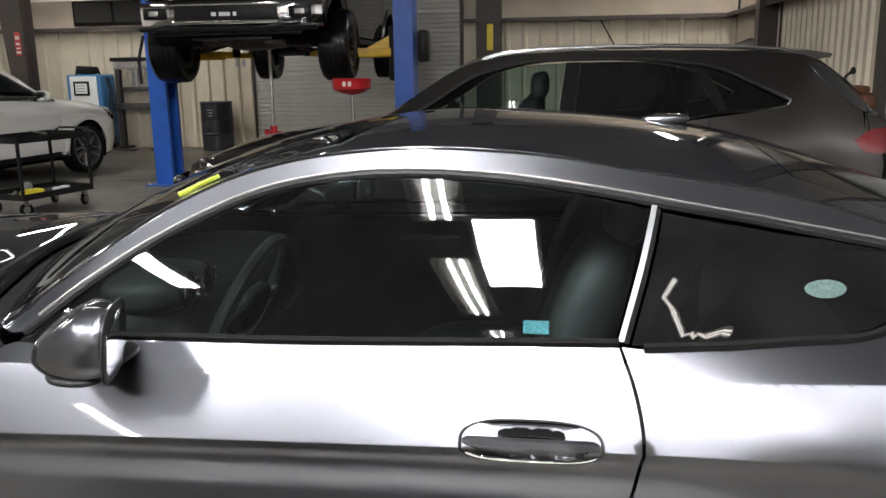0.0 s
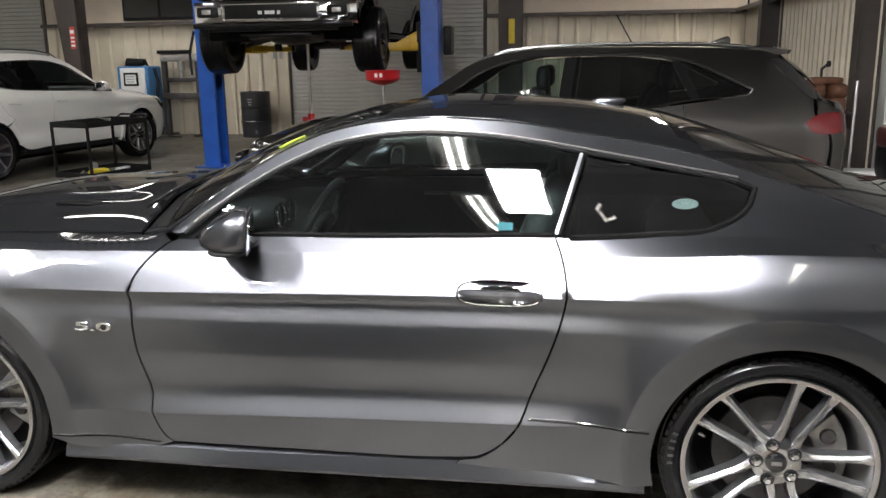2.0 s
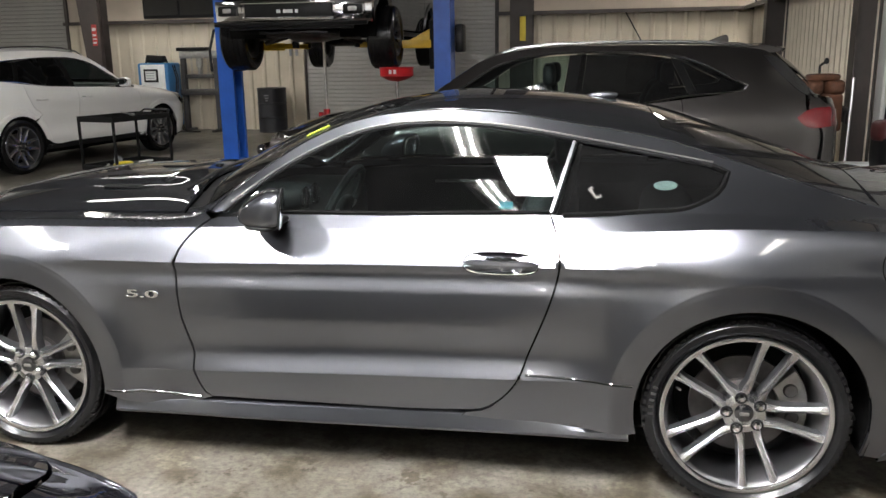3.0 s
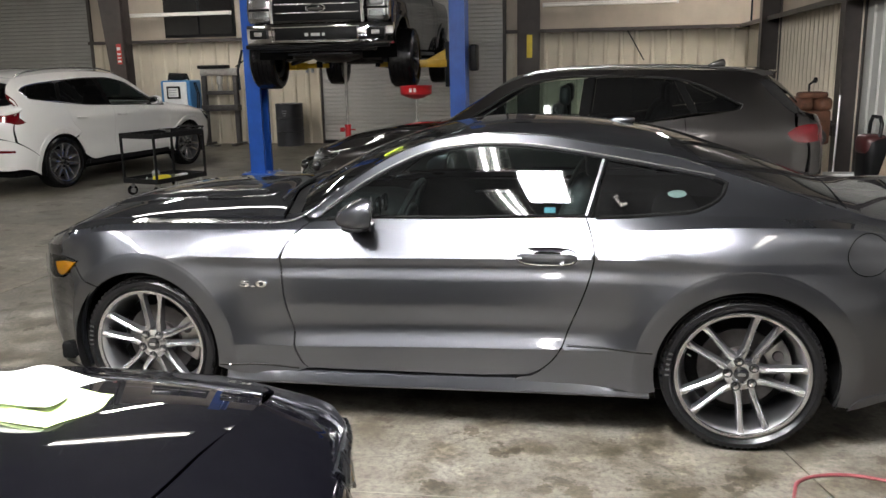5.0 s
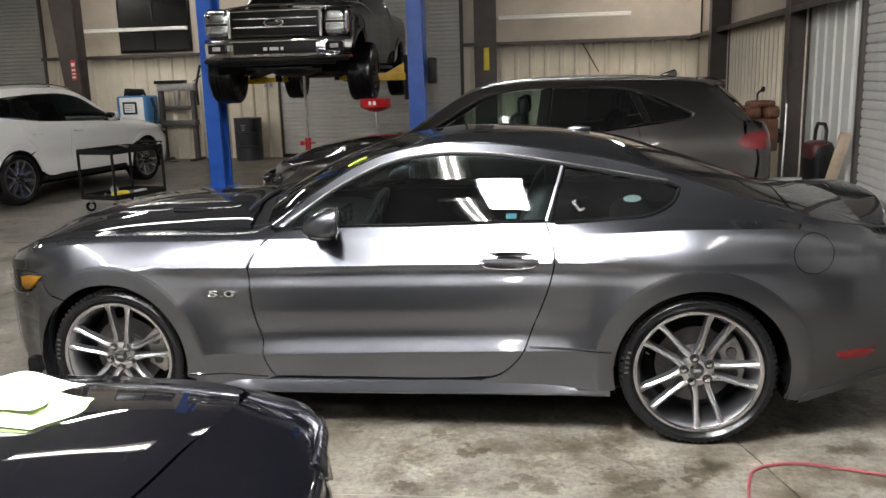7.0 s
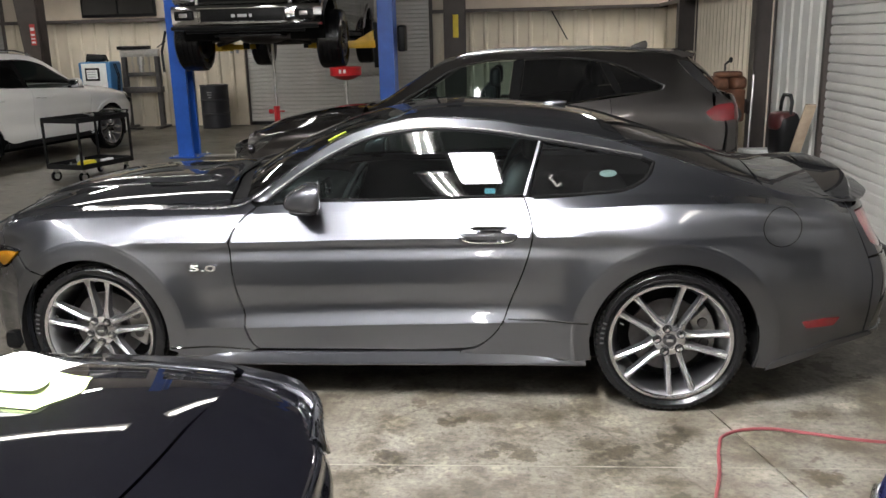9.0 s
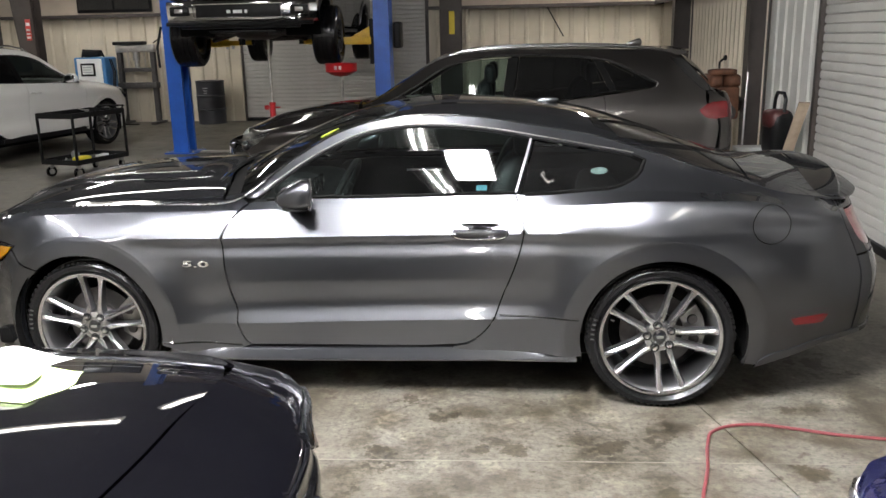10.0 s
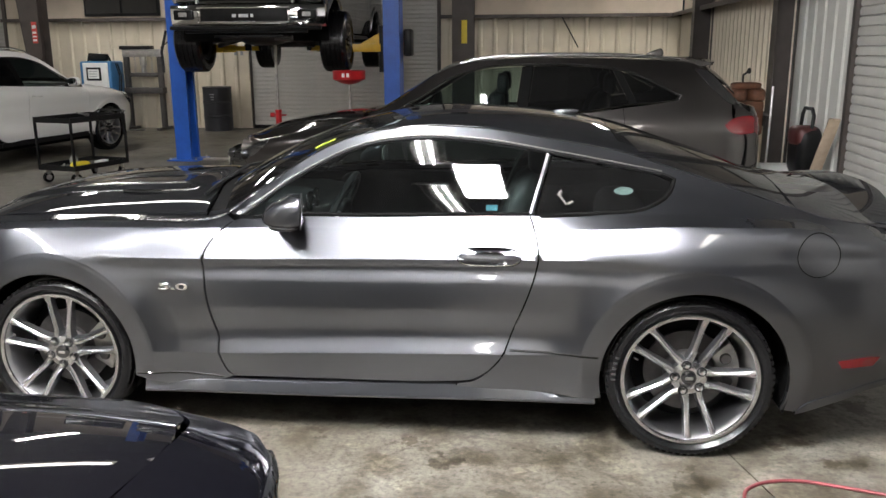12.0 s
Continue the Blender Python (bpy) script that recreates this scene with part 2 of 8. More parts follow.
def tube(bm, pts, r, n=10, closed=False, cap=True):
    """A round bar of radius r (or a list of radii) along points."""
    pts = [Vector(p) for p in pts]
    rs = r if isinstance(r, (list, tuple)) else [r] * len(pts)
    rings, up = [], None
    for i, p in enumerate(pts):
        a = pts[i - 1] if (i or closed) else p
        b = pts[(i + 1) % len(pts)] if (i + 1 < len(pts) or closed) else p
        d = (b - a).normalized()
        if up is None:
            up = d.orthogonal().normalized()
        else:
            up = (up - d * up.dot(d)).normalized()
        side = d.cross(up)
        rings.append([bm.verts.new(p + rs[i] * (math.cos(2 * math.pi * k / n) * up + math.sin(2 * math.pi * k / n) * side)) for k in range(n)])
    pairs = list(zip(rings, rings[1:])) + ([(rings[-1], rings[0])] if closed else [])
    for a, b in pairs:
        for k in range(n):
            bm.faces.new((a[k], a[(k + 1) % n], b[(k + 1) % n], b[k]))
    if cap and not closed:
        bm.faces.new(rings[0][::-1])
        bm.faces.new(rings[-1])
    return bm


def lathe(bm, prof, n=48, m=None, close=False):
    """Turns a profile of (radius, height) round the z axis."""
    rings = []
    for r, h in prof:
        if r < 1e-6:
            rings.append([bm.verts.new((0, 0, h))])
        else:
            rings.append([bm.verts.new((r * math.cos(2 * math.pi * k / n), r * math.sin(2 * math.pi * k / n), h)) for k in range(n)])
    pairs = list(zip(rings, rings[1:])) + ([(rings[-1], rings[0])] if close else [])
    for a, b in pairs:
        for k in range(n):
            if len(a) == 1 and len(b) == 1:
                continue
            if len(a) == 1:
                bm.faces.new((a[0], b[k], b[(k + 1) % n]))
            elif len(b) == 1:
                bm.faces.new((a[k], b[0], a[(k + 1) % n]))
            else:
                bm.faces.new((a[k], a[(k + 1) % n], b[(k + 1) % n], b[k]))
    if m is not None:
        bmesh.ops.transform(bm, matrix=m, verts=[v for r in rings for v in r])
    return bm


def plate(bm, outline, y0, y1, m=None, bevel=0.0):
    """A flat plate: an outline of (x, z) between two depths y."""
    a = [bm.verts.new((x, y0, z)) for x, z in outline]
    b = [bm.verts.new((x, y1, z)) for x, z in outline]
    n = len(a)
    fs = [bm.faces.new(a), bm.faces.new(b[::-1])]
    fs += [bm.faces.new((a[i], b[i], b[(i + 1) % n], a[(i + 1) % n])) for i in range(n)]
    if m is not None:
        bmesh.ops.transform(bm, matrix=m, verts=a + b)
    if bevel:
        bmesh.ops.bevel(bm, geom=list({e for f in fs for e in f.edges}), offset=bevel, segments=2, affect="EDGES", profile=0.5)
    return bm


def curve1(points):
    """A smooth, monotone curve through (x, y) points."""
    xs = [float(p[0]) for p in points]
    ys = [float(p[1]) for p in points]
    if len(xs) == 1:
        return lambda x: ys[0]
    h = [b - a for a, b in zip(xs, xs[1:])]
    d = [(b - a) / w for a, b, w in zip(ys, ys[1:], h)]
    m = [0.0] * len(xs)
    m[0], m[-1] = d[0], d[-1]
    for i in range(1, len(xs) - 1):
        if d[i - 1] * d[i] > 0:
            w1, w2 = 2 * h[i] + h[i - 1], h[i] + 2 * h[i - 1]
            m[i] = (w1 + w2) / (w1 / d[i - 1] + w2 / d[i])
    def at(x):
        if x <= xs[0]:
            return ys[0]
        if x >= xs[-1]:
            return ys[-1]
        i, hi = 0, len(xs) - 1
        while hi - i > 1:
            mid = (i + hi) // 2
            if xs[mid] < x:
                i = mid
            else:
                hi = mid
        t = (x - xs[i]) / h[i]
        return ((1 + 2 * t) * (1 - t) ** 2 * ys[i] + t * (1 - t) ** 2 * h[i] * m[i] + t * t * (3 - 2 * t) * ys[i + 1] + t * t * (t - 1) * h[i] * m[i + 1])
    return at


def smooth01(a, b, x):
    t = min(1.0, max(0.0, (x - a) / (b - a)))
    return t * t * (3 - 2 * t)


def soft_line(pts, step=0.03, closed=False, corner=40):
    """Resamples a polyline: a smooth curve through its points, with sharp corners kept."""
    P = [Vector((p[0], p[1])) for p in pts]
    n = len(P)
    out = []
    def tangent(i):
        if not closed and i in (0, n - 1):
            return None
        a, b = P[i] - P[i - 1], P[(i + 1) % n] - P[i]
        if a.length < 1e-6 or b.length < 1e-6 or abs(a.angle_signed(b, 0)) > radians(corner):
            return None
        return (a.normalized() * b.length + b.normalized() * a.length).normalized()
    for i in range(n if closed else n - 1):
        a, b = P[i], P[(i + 1) % n]
        L = (b - a).length
        ta, tb = tangent(i), tangent((i + 1) % n)
        ta = (b - a).normalized() if ta is None else ta
        tb = (b - a).normalized() if tb is None else tb
        k = max(1, int(round(L / step)))
        for j in range(k):
            t = j / k
            h = ((1 + 2 * t) * (1 - t) ** 2 * a + t * (1 - t) ** 2 * L * ta + t * t * (3 - 2 * t) * b + t * t * (t - 1) * L * tb)
            out.append((h.x, h.y))
    if not closed:
        out.append((P[-1].x, P[-1].y))
    return out


def inside(P, loops):
    P = np.asarray(P, float)
    res = np.zeros(len(P), bool)
    for loop in loops:
        L = np.asarray(loop, float)
        for a, b in zip(L, np.roll(L, -1, axis=0)):
            c = (a[1] > P[:, 1]) != (b[1] > P[:, 1])
            if c.any():
                xx = (b[0] - a[0]) * (P[:, 1] - a[1]) / ((b[1] - a[1]) or 1e-12) + a[0]
                res ^= c & (P[:, 0] < xx)
    return res


def inset(loop, d):
    """Moves a closed outline inwards by d."""
    L = np.asarray(loop, float)
    area = 0.5 * np.sum(L[:, 0] * np.roll(L[:, 1], -1) - np.roll(L[:, 0], -1) * L[:, 1])
    out = []
    for i in range(len(L)):
        a, b, c = L[i - 1], L[i], L[(i + 1) % len(L)]
        n = np.zeros(2)
        for p, q in ((a, b), (b, c)):
            e = q - p
            l = np.hypot(*e)
            if l > 1e-9:
                n += np.array((-e[1], e[0])) / l
        l = np.hypot(*n)
        n = n / l if l > 1e-6 else n
        out.append(tuple(b + n * d * (1 if area > 0 else -1)))
    return out


def sheet(name, loops, interior, place, normal, lip=0.012, gap=0.0):
    """A curved panel: the outline (and holes) in two parameters, filled with triangles and laid into space by place(), with a turned-in edge."""
    if gap:
        loops = [inset(l, gap if i == 0 else -gap) for i, l in enumerate(loops)]
    pts, edges = [], []
    for l in loops:
        o = len(pts)
        pts += [Vector(p) for p in l]
        edges += [(o + i, o + (i + 1) % len(l)) for i in range(len(l))]
    B = np.array([(p.x, p.y) for p in pts])
    I = np.asarray(interior, float)
    if len(I):
        I = I[inside(I, loops)]
    keep = []
    for p in I:
        if np.min((B[:, 0] - p[0]) ** 2 + (B[:, 1] - p[1]) ** 2) > 0.006 ** 2:
            keep.append(Vector(p))
    vs, es, fs, *_ = delaunay_2d_cdt(pts + keep, edges, [], 0, 1e-5)
    if not fs:
        return None
    cen = [((vs[f[0]] + vs[f[1]] + vs[f[2]]) / 3) for f in fs]
    ok = inside([(c.x, c.y) for c in cen], loops)
    fs = [list(f) for f, k in zip(fs, ok) if k]
    used = sorted({i for f in fs for i in f})
    idx = {v: i for i, v in enumerate(used)}
    fs = [[idx[i] for i in f] for f in fs]
    V = [Vector(place(vs[i].x, vs[i].y)) for i in used]
    N = [Vector(normal(vs[i].x, vs[i].y)) for i in used]
    cnt = {}
    for f in fs:
        for a, b in zip(f, f[1:] + f[:1]):
            cnt[(a, b)] = 1
    rim = [e for e in cnt if (e[1], e[0]) not in cnt]
    f0 = fs[0]
    flip = (V[f0[1]] - V[f0[0]]).cross(V[f0[2]] - V[f0[0]]).dot(N[f0[0]]) < 0
    if lip:
        low = {}
        for a, b in rim:
            for i in (a, b):
                if i not in low:
                    low[i] = len(V)
                    V.append(V[i] - N[i] * lip)
                    N.append(N[i])
        edge_top = {}
        for a, b in rim:
            for i in (a, b):
                if i not in edge_top:
                    edge_top[i] = len(V)
                    V.append(V[i])
                    N.append(N[i])
        for a, b in rim:
            d = (V[b] - V[a]).cross(N[a])
            d = d.normalized() * (-1 if flip else 1)
            for i in (a, b):
                N[edge_top[i]] = d
                N[low[i]] = d
            fs.append([edge_top[b], edge_top[a], low[a], low[b]])
    if flip:
        fs = [f[::-1] for f in fs]
    return V, fs, N


def sheet_mesh(name, data, mirror=False):
    V, fs, N = data
    if mirror:
        V = [(v[0], -v[1], v[2]) for v in V]
        N = [(n[0], -n[1], n[2]) for n in N]
        fs = [f[::-1] for f in fs]
    me = bpy.data.meshes.new(name)
    me.from_pydata([tuple(v) for v in V], [], fs)
    me.shade_smooth()
    me.normals_split_custom_set_from_vertices([tuple(Vector(n).normalized()) for n in N])
    return me


class Body:
    """A car's skin. Its side is a width for each place along the car and each height, drawn through feature lines from the sill to the roof's
    edge; its top runs from that edge to the middle line. The nose points to -x. u runs along the side and round the corners of nose and tail."""

    def __init__(self, feats, centre, xs, plan, arches=(), lean=None, power=2.2, flare=0.016, dome=0.0):
        self.zc = [curve1([(p[0], p[1]) for p in f]) for f in feats]
        self.yc = [curve1([(p[0], p[2]) for p in f]) for f in feats]
        self.centre, self.xu, self.plan = curve1(centre), curve1(xs), curve1(plan)
        self.arches, self.lean, self.power, self.flare, self.dome = arches, lean, power, flare, dome
        self.crease = {}
        self.soft_arch = False
        self.memo = {}

    def section(self, u):
        k = round(u, 4)
        if k not in self.memo:
            g = self.plan(u)
            z = [c(u) for c in self.zc]
            y = [c(u) * g for c in self.yc]
            n = len(z)
            for i in range(1, n):
                z[i] = max(z[i], z[i - 1] + 0.004)
            d = [(y[i + 1] - y[i]) / (z[i + 1] - z[i]) for i in range(n - 1)]
            lo, hi = [0.0] * n, [0.0] * n
            for i in range(n):
                if i == 0:
                    lo[i] = hi[i] = d[0]
                elif i == n - 1:
                    lo[i] = hi[i] = d[-1]
                else:
                    w1, w2 = z[i] - z[i - 1], z[i + 1] - z[i]
                    s = (d[i - 1] * w2 + d[i] * w1) / (w1 + w2)
                    c = self.crease[i](u) if i in self.crease else 0.0
                    lo[i] = s * (1 - c) + d[i - 1] * c
                    hi[i] = s * (1 - c) + d[i] * c
            self.memo[k] = (z, y, lo, hi)
        return self.memo[k]

    def width(self, u, zz):
        z, y, lo, hi = self.section(u)
        n = len(z)
        if zz <= z[0]:
            w = y[0] + (zz - z[0]) * hi[0]
        elif zz >= z[-1]:
            w = y[-1] + (zz - z[-1]) * lo[-1]
        else:
            i = 0
            while zz > z[i + 1]:
                i += 1
            h = z[i + 1] - z[i]
            t = (zz - z[i]) / h
            w = ((1 + 2 * t) * (1 - t) ** 2 * y[i] + t * (1 - t) ** 2 * h * hi[i] + t * t * (3 - 2 * t) * y[i + 1] + t * t * (t - 1) * h * lo[i + 1])
        for cx, cz, r in self.arches:
            q = math.hypot(u - cx, zz - cz)
            if q > r + 0.26:
                continue
            if self.soft_arch:
                t = (r + 0.25 - q) / 0.165
                w += self.flare * (0 if t < 0 else t * t if t < 0.97 else 0.941 + 0.059 * smooth01(0.97, 1.09, t))
                continue
            w += self.flare * (1 - smooth01(r + 0.070, r + 0.088, q)) * (0.35 + 0.65 * smooth01(r - 0.02, r + 0.07, q)) * smooth01(cz - 0.25, cz + 0.1, zz)
        return w

    def side(self, u, zz, off=0.0):
        x = self.xu(u)
        if self.lean:
            x += self.lean(u, zz)
        return Vector((x, -self.width(u, zz), zz))

    def side_n(self, u, zz):
        e, f = 0.004, 0.0012
        a = self.side(u + e, zz) - self.side(u - e, zz)
        b = self.side(u, zz + f) - self.side(u, zz - f)
        return a.cross(b).normalized()

    def inner(self, off):
        return lambda u, zz: self.side(u, zz) - self.side_n(u, zz) * off

    def rim(self, u0, u1, n=24, dz=-0.0017):
        """The side's upper border from u0 to u1."""
        us = [u0 + (u1 - u0) * i / n for i in range(n + 1)]
        return [(u, self.section(u)[0][-1] - dz) for u in us]

    def edge(self, x):
        z, y, *_ = self.section(x)
        return y[-1], z[-1]

    def top(self, x, v):
        ye, ze = self.edge(x)
        zc = self.centre(x)
        a = abs(v)
        z = ze + (zc - ze) * (1 - a ** self.power)
        if self.dome:
            z += self.dome(x) * (1 - smooth01(0.42, 0.56, a))
        return Vector((self.xu(x), ye * v, z))

    def top_n(self, x, v):
        e = 0.004
        a = self.top(x + e, v) - self.top(x - e, v)
        b = self.top(x, v + e) - self.top(x, v - e)
        return a.cross(b).normalized()

    def side_grid(self, u0, u1, du=0.035, sub=6):
        P, Q = [], []
        for i in self.crease:
            m = max(2, int((u1 - u0) / 0.015))
            for k in range(m + 1):
                u = u0 + (u1 - u0) * k / m
                if self.crease[i](u) > 0.15:
                    Q += [(u, self.section(u)[0][i] + d) for d in (-0.0016, 0.0016)]
        for cx, cz, r in self.arches:
            for q in (0.060, 0.066, 0.070, 0.0745, 0.079, 0.0835, 0.088, 0.094):
                Q += [p for p in arc(cx, cz, r + q, -35, 215, 100) if u0 < p[0] < u1]
        n = max(2, int((u1 - u0) / du))
        for i in range(n + 1):
            u = u0 + (u1 - u0) * i / n
            z, *_ = self.section(u)
            for a, b in zip(z, z[1:]):
                k = max(2, min(sub, int((b - a) / 0.012)))
                for j in range(k):
                    zz = a + (b - a) * j / k
                    P.append((u + 0.3 * (zz - 0.6), zz))
                if b - a > 0.02:
                    for zz in (a + 0.003, b - 0.003):
                        P.append((u + 0.3 * (zz - 0.6), zz))
        def clear(p):
            if any(0.052 < math.hypot(p[0] - cx, p[1] - cz) - r < 0.101 for cx, cz, r in self.arches):
                return False
            return not any(c(p[0]) > 0.15 and abs(p[1] - self.section(p[0])[0][i]) < 0.0055 for i, c in self.crease.items())
        return [p for p in P if clear(p)] + Q

    def top_grid(self, x0, x1, dx=0.05, dv=0.06):
        return [(x0 + (x1 - x0) * i / max(2, int((x1 - x0) / dx)), -1 + dv * j) for i in range(max(2, int((x1 - x0) / dx)) + 1) for j in range(int(2 / dv) + 1)]

    def panel(self, name, loops, mat, parent, label="", gap=0.0022, lip=0.014, off=0.0, both=True, du=0.035, sub=6, closed=True):
        loops = [soft_line(l, 0.03, True) for l in loops]
        us = [p[0] for l in loops for p in l]
        place = self.inner(off) if off else self.side
        data = sheet(name, loops, self.side_grid(min(us), max(us), du, sub), place, self.side_n, lip, gap)
        a = part(name, sheet_mesh(name, data), mat, parent, label)
        if both:
            b = part(name, sheet_mesh(name, data, True), mat, parent, label)
            return a, b
        return a

    def cover(self, name, loop, mat, parent, label="", gap=0.0, lip=0.012, off=0.0, dx=0.05, dv=0.06):
        loop = soft_line(loop, 0.04, True)
        xs = [p[0] for p in loop]
        place = (lambda x, v: self.top(x, v) - self.top_n(x, v) * off) if off else self.top
        data = sheet(name, [loop], self.top_grid(min(xs), max(xs), dx, dv), place, self.top_n, lip, gap)
        return part(name, sheet_mesh(name, data), mat, parent, label)


def arc(cx, cz, r, a0, a1, n=24, rz=None):
    """Points on a circle from angle a0 to a1 in degrees, 0 along +x, counter-clockwise."""
    rz = rz or r
    return [(cx + r * math.cos(radians(a0 + (a1 - a0) * i / n)), cz + rz * math.sin(radians(a0 + (a1 - a0) * i / n))) for i in range(n + 1)]


# ---- the workshop's shell ----
XL, XR, YF, YB, TOP = -15.0, 3.42, -10.0, 13.0, 4.75
GIRT = 2.24
TH = 0.15


def corrugated(length, z0, z1, pitch=0.30, depth=0.035, flat=0.62):
    """Ribbed metal siding along x, facing -y, with its back at y = TH."""
    bm = bmesh.new()
    prof = [(0.0, 0.0)]
    n = int(math.ceil(length / pitch))
    for i in range(n):
        a = i * pitch
        for dx, dy in ((pitch * flat, 0.0), (pitch * (flat + 0.09), -depth), (pitch * 0.88, -depth), (pitch * 0.97, 0.0)):
            if a + dx < length:
                prof.append((a + dx, dy))
    prof.append((length, 0.0))
    front = [[bm.verts.new((x, y, z)) for x, y in prof] for z in (z0, z1)]
    for i in range(len(prof) - 1):
        bm.faces.new((front[0][i], front[0][i + 1], front[1][i + 1], front[1][i]))
    back = [[bm.verts.new((x, TH, z)) for x in (0.0, length)] for z in (z0, z1)]
    bm.faces.new((back[0][0], back[1][0], back[1][1], back[0][1]))
    bm.faces.new(front[1] + [back[1][1], back[1][0]])
    bm.faces.new([back[0][0], back[0][1]] + front[0][::-1])
    bm.faces.new((front[0][0], front[1][0], back[1][0], back[0][0]))
    bm.faces.new((front[0][-1], back[0][1], back[1][1], front[1][-1]))
    return bm


def roller_door(name, length, height, m, label, mat=None):
    """A rolled steel curtain of curved slats between side guides."""
    door = thing(name, m, label, "roller door", "", "structure")
    slat = 0.082
    prof = [(0.0, 0.0), (-0.010, 0.006), (-0.013, 0.022), (-0.013, 0.052), (-0.009, 0.070), (0.002, 0.076), (0.006, 0.082)]
    pm = None
    n = int(height / slat)
    for i in range(n):
        if pm is None:
            bm = bmesh.new()
            a = [bm.verts.new((0, y, z)) for y, z in prof]
            b = [bm.verts.new((length, y, z)) for y, z in prof]
            for j in range(len(prof) - 1):
                bm.faces.new((a[j], b[j], b[j + 1], a[j + 1]))
            ob = part("slat", bm, mat or M_ROLLER, door, m=pose(0, 0.03, i * slat))
            pm = ob.data
        else:
            ob = new("slat", pm)
            ob.parent = door
            ob.matrix_basis = pose(0, 0.03, i * slat)
    for x in (-0.05, length - 0.02):
        part("side_guide", bx(x, x + 0.07, -0.02, 0.06, 0, height, 0.004), M_STEEL_BROWN, door)
    part("bottom_rail", bx(0, length, -0.012, 0.045, 0.0, 0.07, 0.005), M_BLACK, door)
    return door


def wall_piece(name, length, z0, z1, m, mat, label, pitch=0.30):
    return solid(name, corrugated(length, z0, z1, pitch), mat, label, "wall", "", "structure", m, 20)


# floor in four slabs of one sheet, with sawn joints between
def floor_slabs():
    floor = thing("floor", None, "worn, stained bare concrete workshop floor with sawn joints", "floor", "", "structure")
    part("bed", bx(XL - TH, XR + TH, YF - TH, YB + TH, -0.2, -0.010), M_JOINT, floor)
    ys = [YF - TH, -4.6, -1.5, 3.6, 8.3, YB + TH]
    xs = [XL - TH, -8.6, -3.75, 1.70, XR + TH]
    g = 0.004
    for i in range(len(xs) - 1):
        for j in range(len(ys) - 1):
            bm = bmesh.new()
            c = lambda x, y: (min(3.3, x - 0.28 * (y + 1.5)) if 0.5 < x < 2.5 else x + (0.03 * y if -10 < x < 0 else 0), y + (0.042 * (x - 0.55) if y == -1.5 else 0))
            quad = [c(xs[i], ys[j]), c(xs[i + 1], ys[j]), c(xs[i + 1], ys[j + 1]), c(xs[i], ys[j + 1])]
            quad = inset(quad, g * 1.4)
            lo = [bm.verts.new((x, y, -0.15)) for x, y in quad]
            hi = [bm.verts.new((x, y, 0.0)) for x, y in quad]
            bm.faces.new(hi)
            for k in range(4):
                bm.faces.new((lo[k], lo[(k + 1) % 4], hi[(k + 1) % 4], hi[k]))
            part("slab", bm, M_FLOOR_BACK if ys[j] > 3 and xs[i] < 1 else M_FLOOR_PALE if xs[i] < -4 else M_FLOOR, floor, smooth=False)
    # pale filler in the joint across the bay
    part("joint_filler", bx(-4.2, 2.9, -.0035, .0035, -.011, .0004, m=pose(.55, -1.5, 0, 0, 0, 2.4)), M_FILLER, floor)


floor_slabs()

# out of view; coloured dark so that hoods and roofs mirror no lit ceiling
solid("ceiling", bx(XL - TH, XR + TH, YF - TH, YB + TH, TOP, TOP + 0.15), M_CEIL, "unseen insulated metal roof lining, coloured dark", "ceiling", "", "structure")

# back wall
RC0, RC1 = -5.25, -1.33      # middle roller door
RL1 = -10.6                  # left roller door's edge
wall_piece("wall_back_left", RC0 - RL1, 0, GIRT, pose(RL1, YB, 0), M_SIDING, "cream ribbed metal siding, lower back wall")
wall_piece("wall_back_right", XR - RC1, 0, GIRT, pose(RC1, YB, 0), M_SIDING, "cream ribbed metal siding, lower back wall")
solid("wall_back_upper_left", bx(RL1, RC0, YB + 0.03, YB + TH, GIRT, TOP, 0), M_INSUL, "tan faced insulation above the girt", "wall", "", "structure")
solid("wall_back_upper_right", bx(RC1, XR, YB + 0.03, YB + TH, GIRT, TOP, 0), M_INSUL, "tan faced insulation above the girt", "wall", "", "structure")
solid("wall_back_over_door", bx(RC0, RC1, YB + 0.03, YB + TH, 4.3, TOP, 0), M_INSUL, "tan insulation over the roller door", "wall", "", "structure")
solid("wall_back_far_left", bx(XL, RL1 - 3.7, YB + 0.02, YB + TH, 0, TOP, 0), M_SIDING, "cream metal wall beside the far roller door", "wall", "", "structure")
solid("wall_back_over_left_door", bx(RL1 - 3.7, RL1, YB + 0.03, YB + TH, 4.3, TOP, 0), M_INSUL, "tan insulation over the roller door", "wall", "", "structure")
roller_door("roller_door_1", RC1 - RC0, 4.3, pose(RC0, YB, 0), "pale grey steel roller door, closed, in the back wall", M_ROLLER_PALE)
roller_door("roller_door_2", 3.7, 4.3, pose(RL1 - 3.7, YB, 0), "pale grey steel roller door, closed, in the back wall's corner")
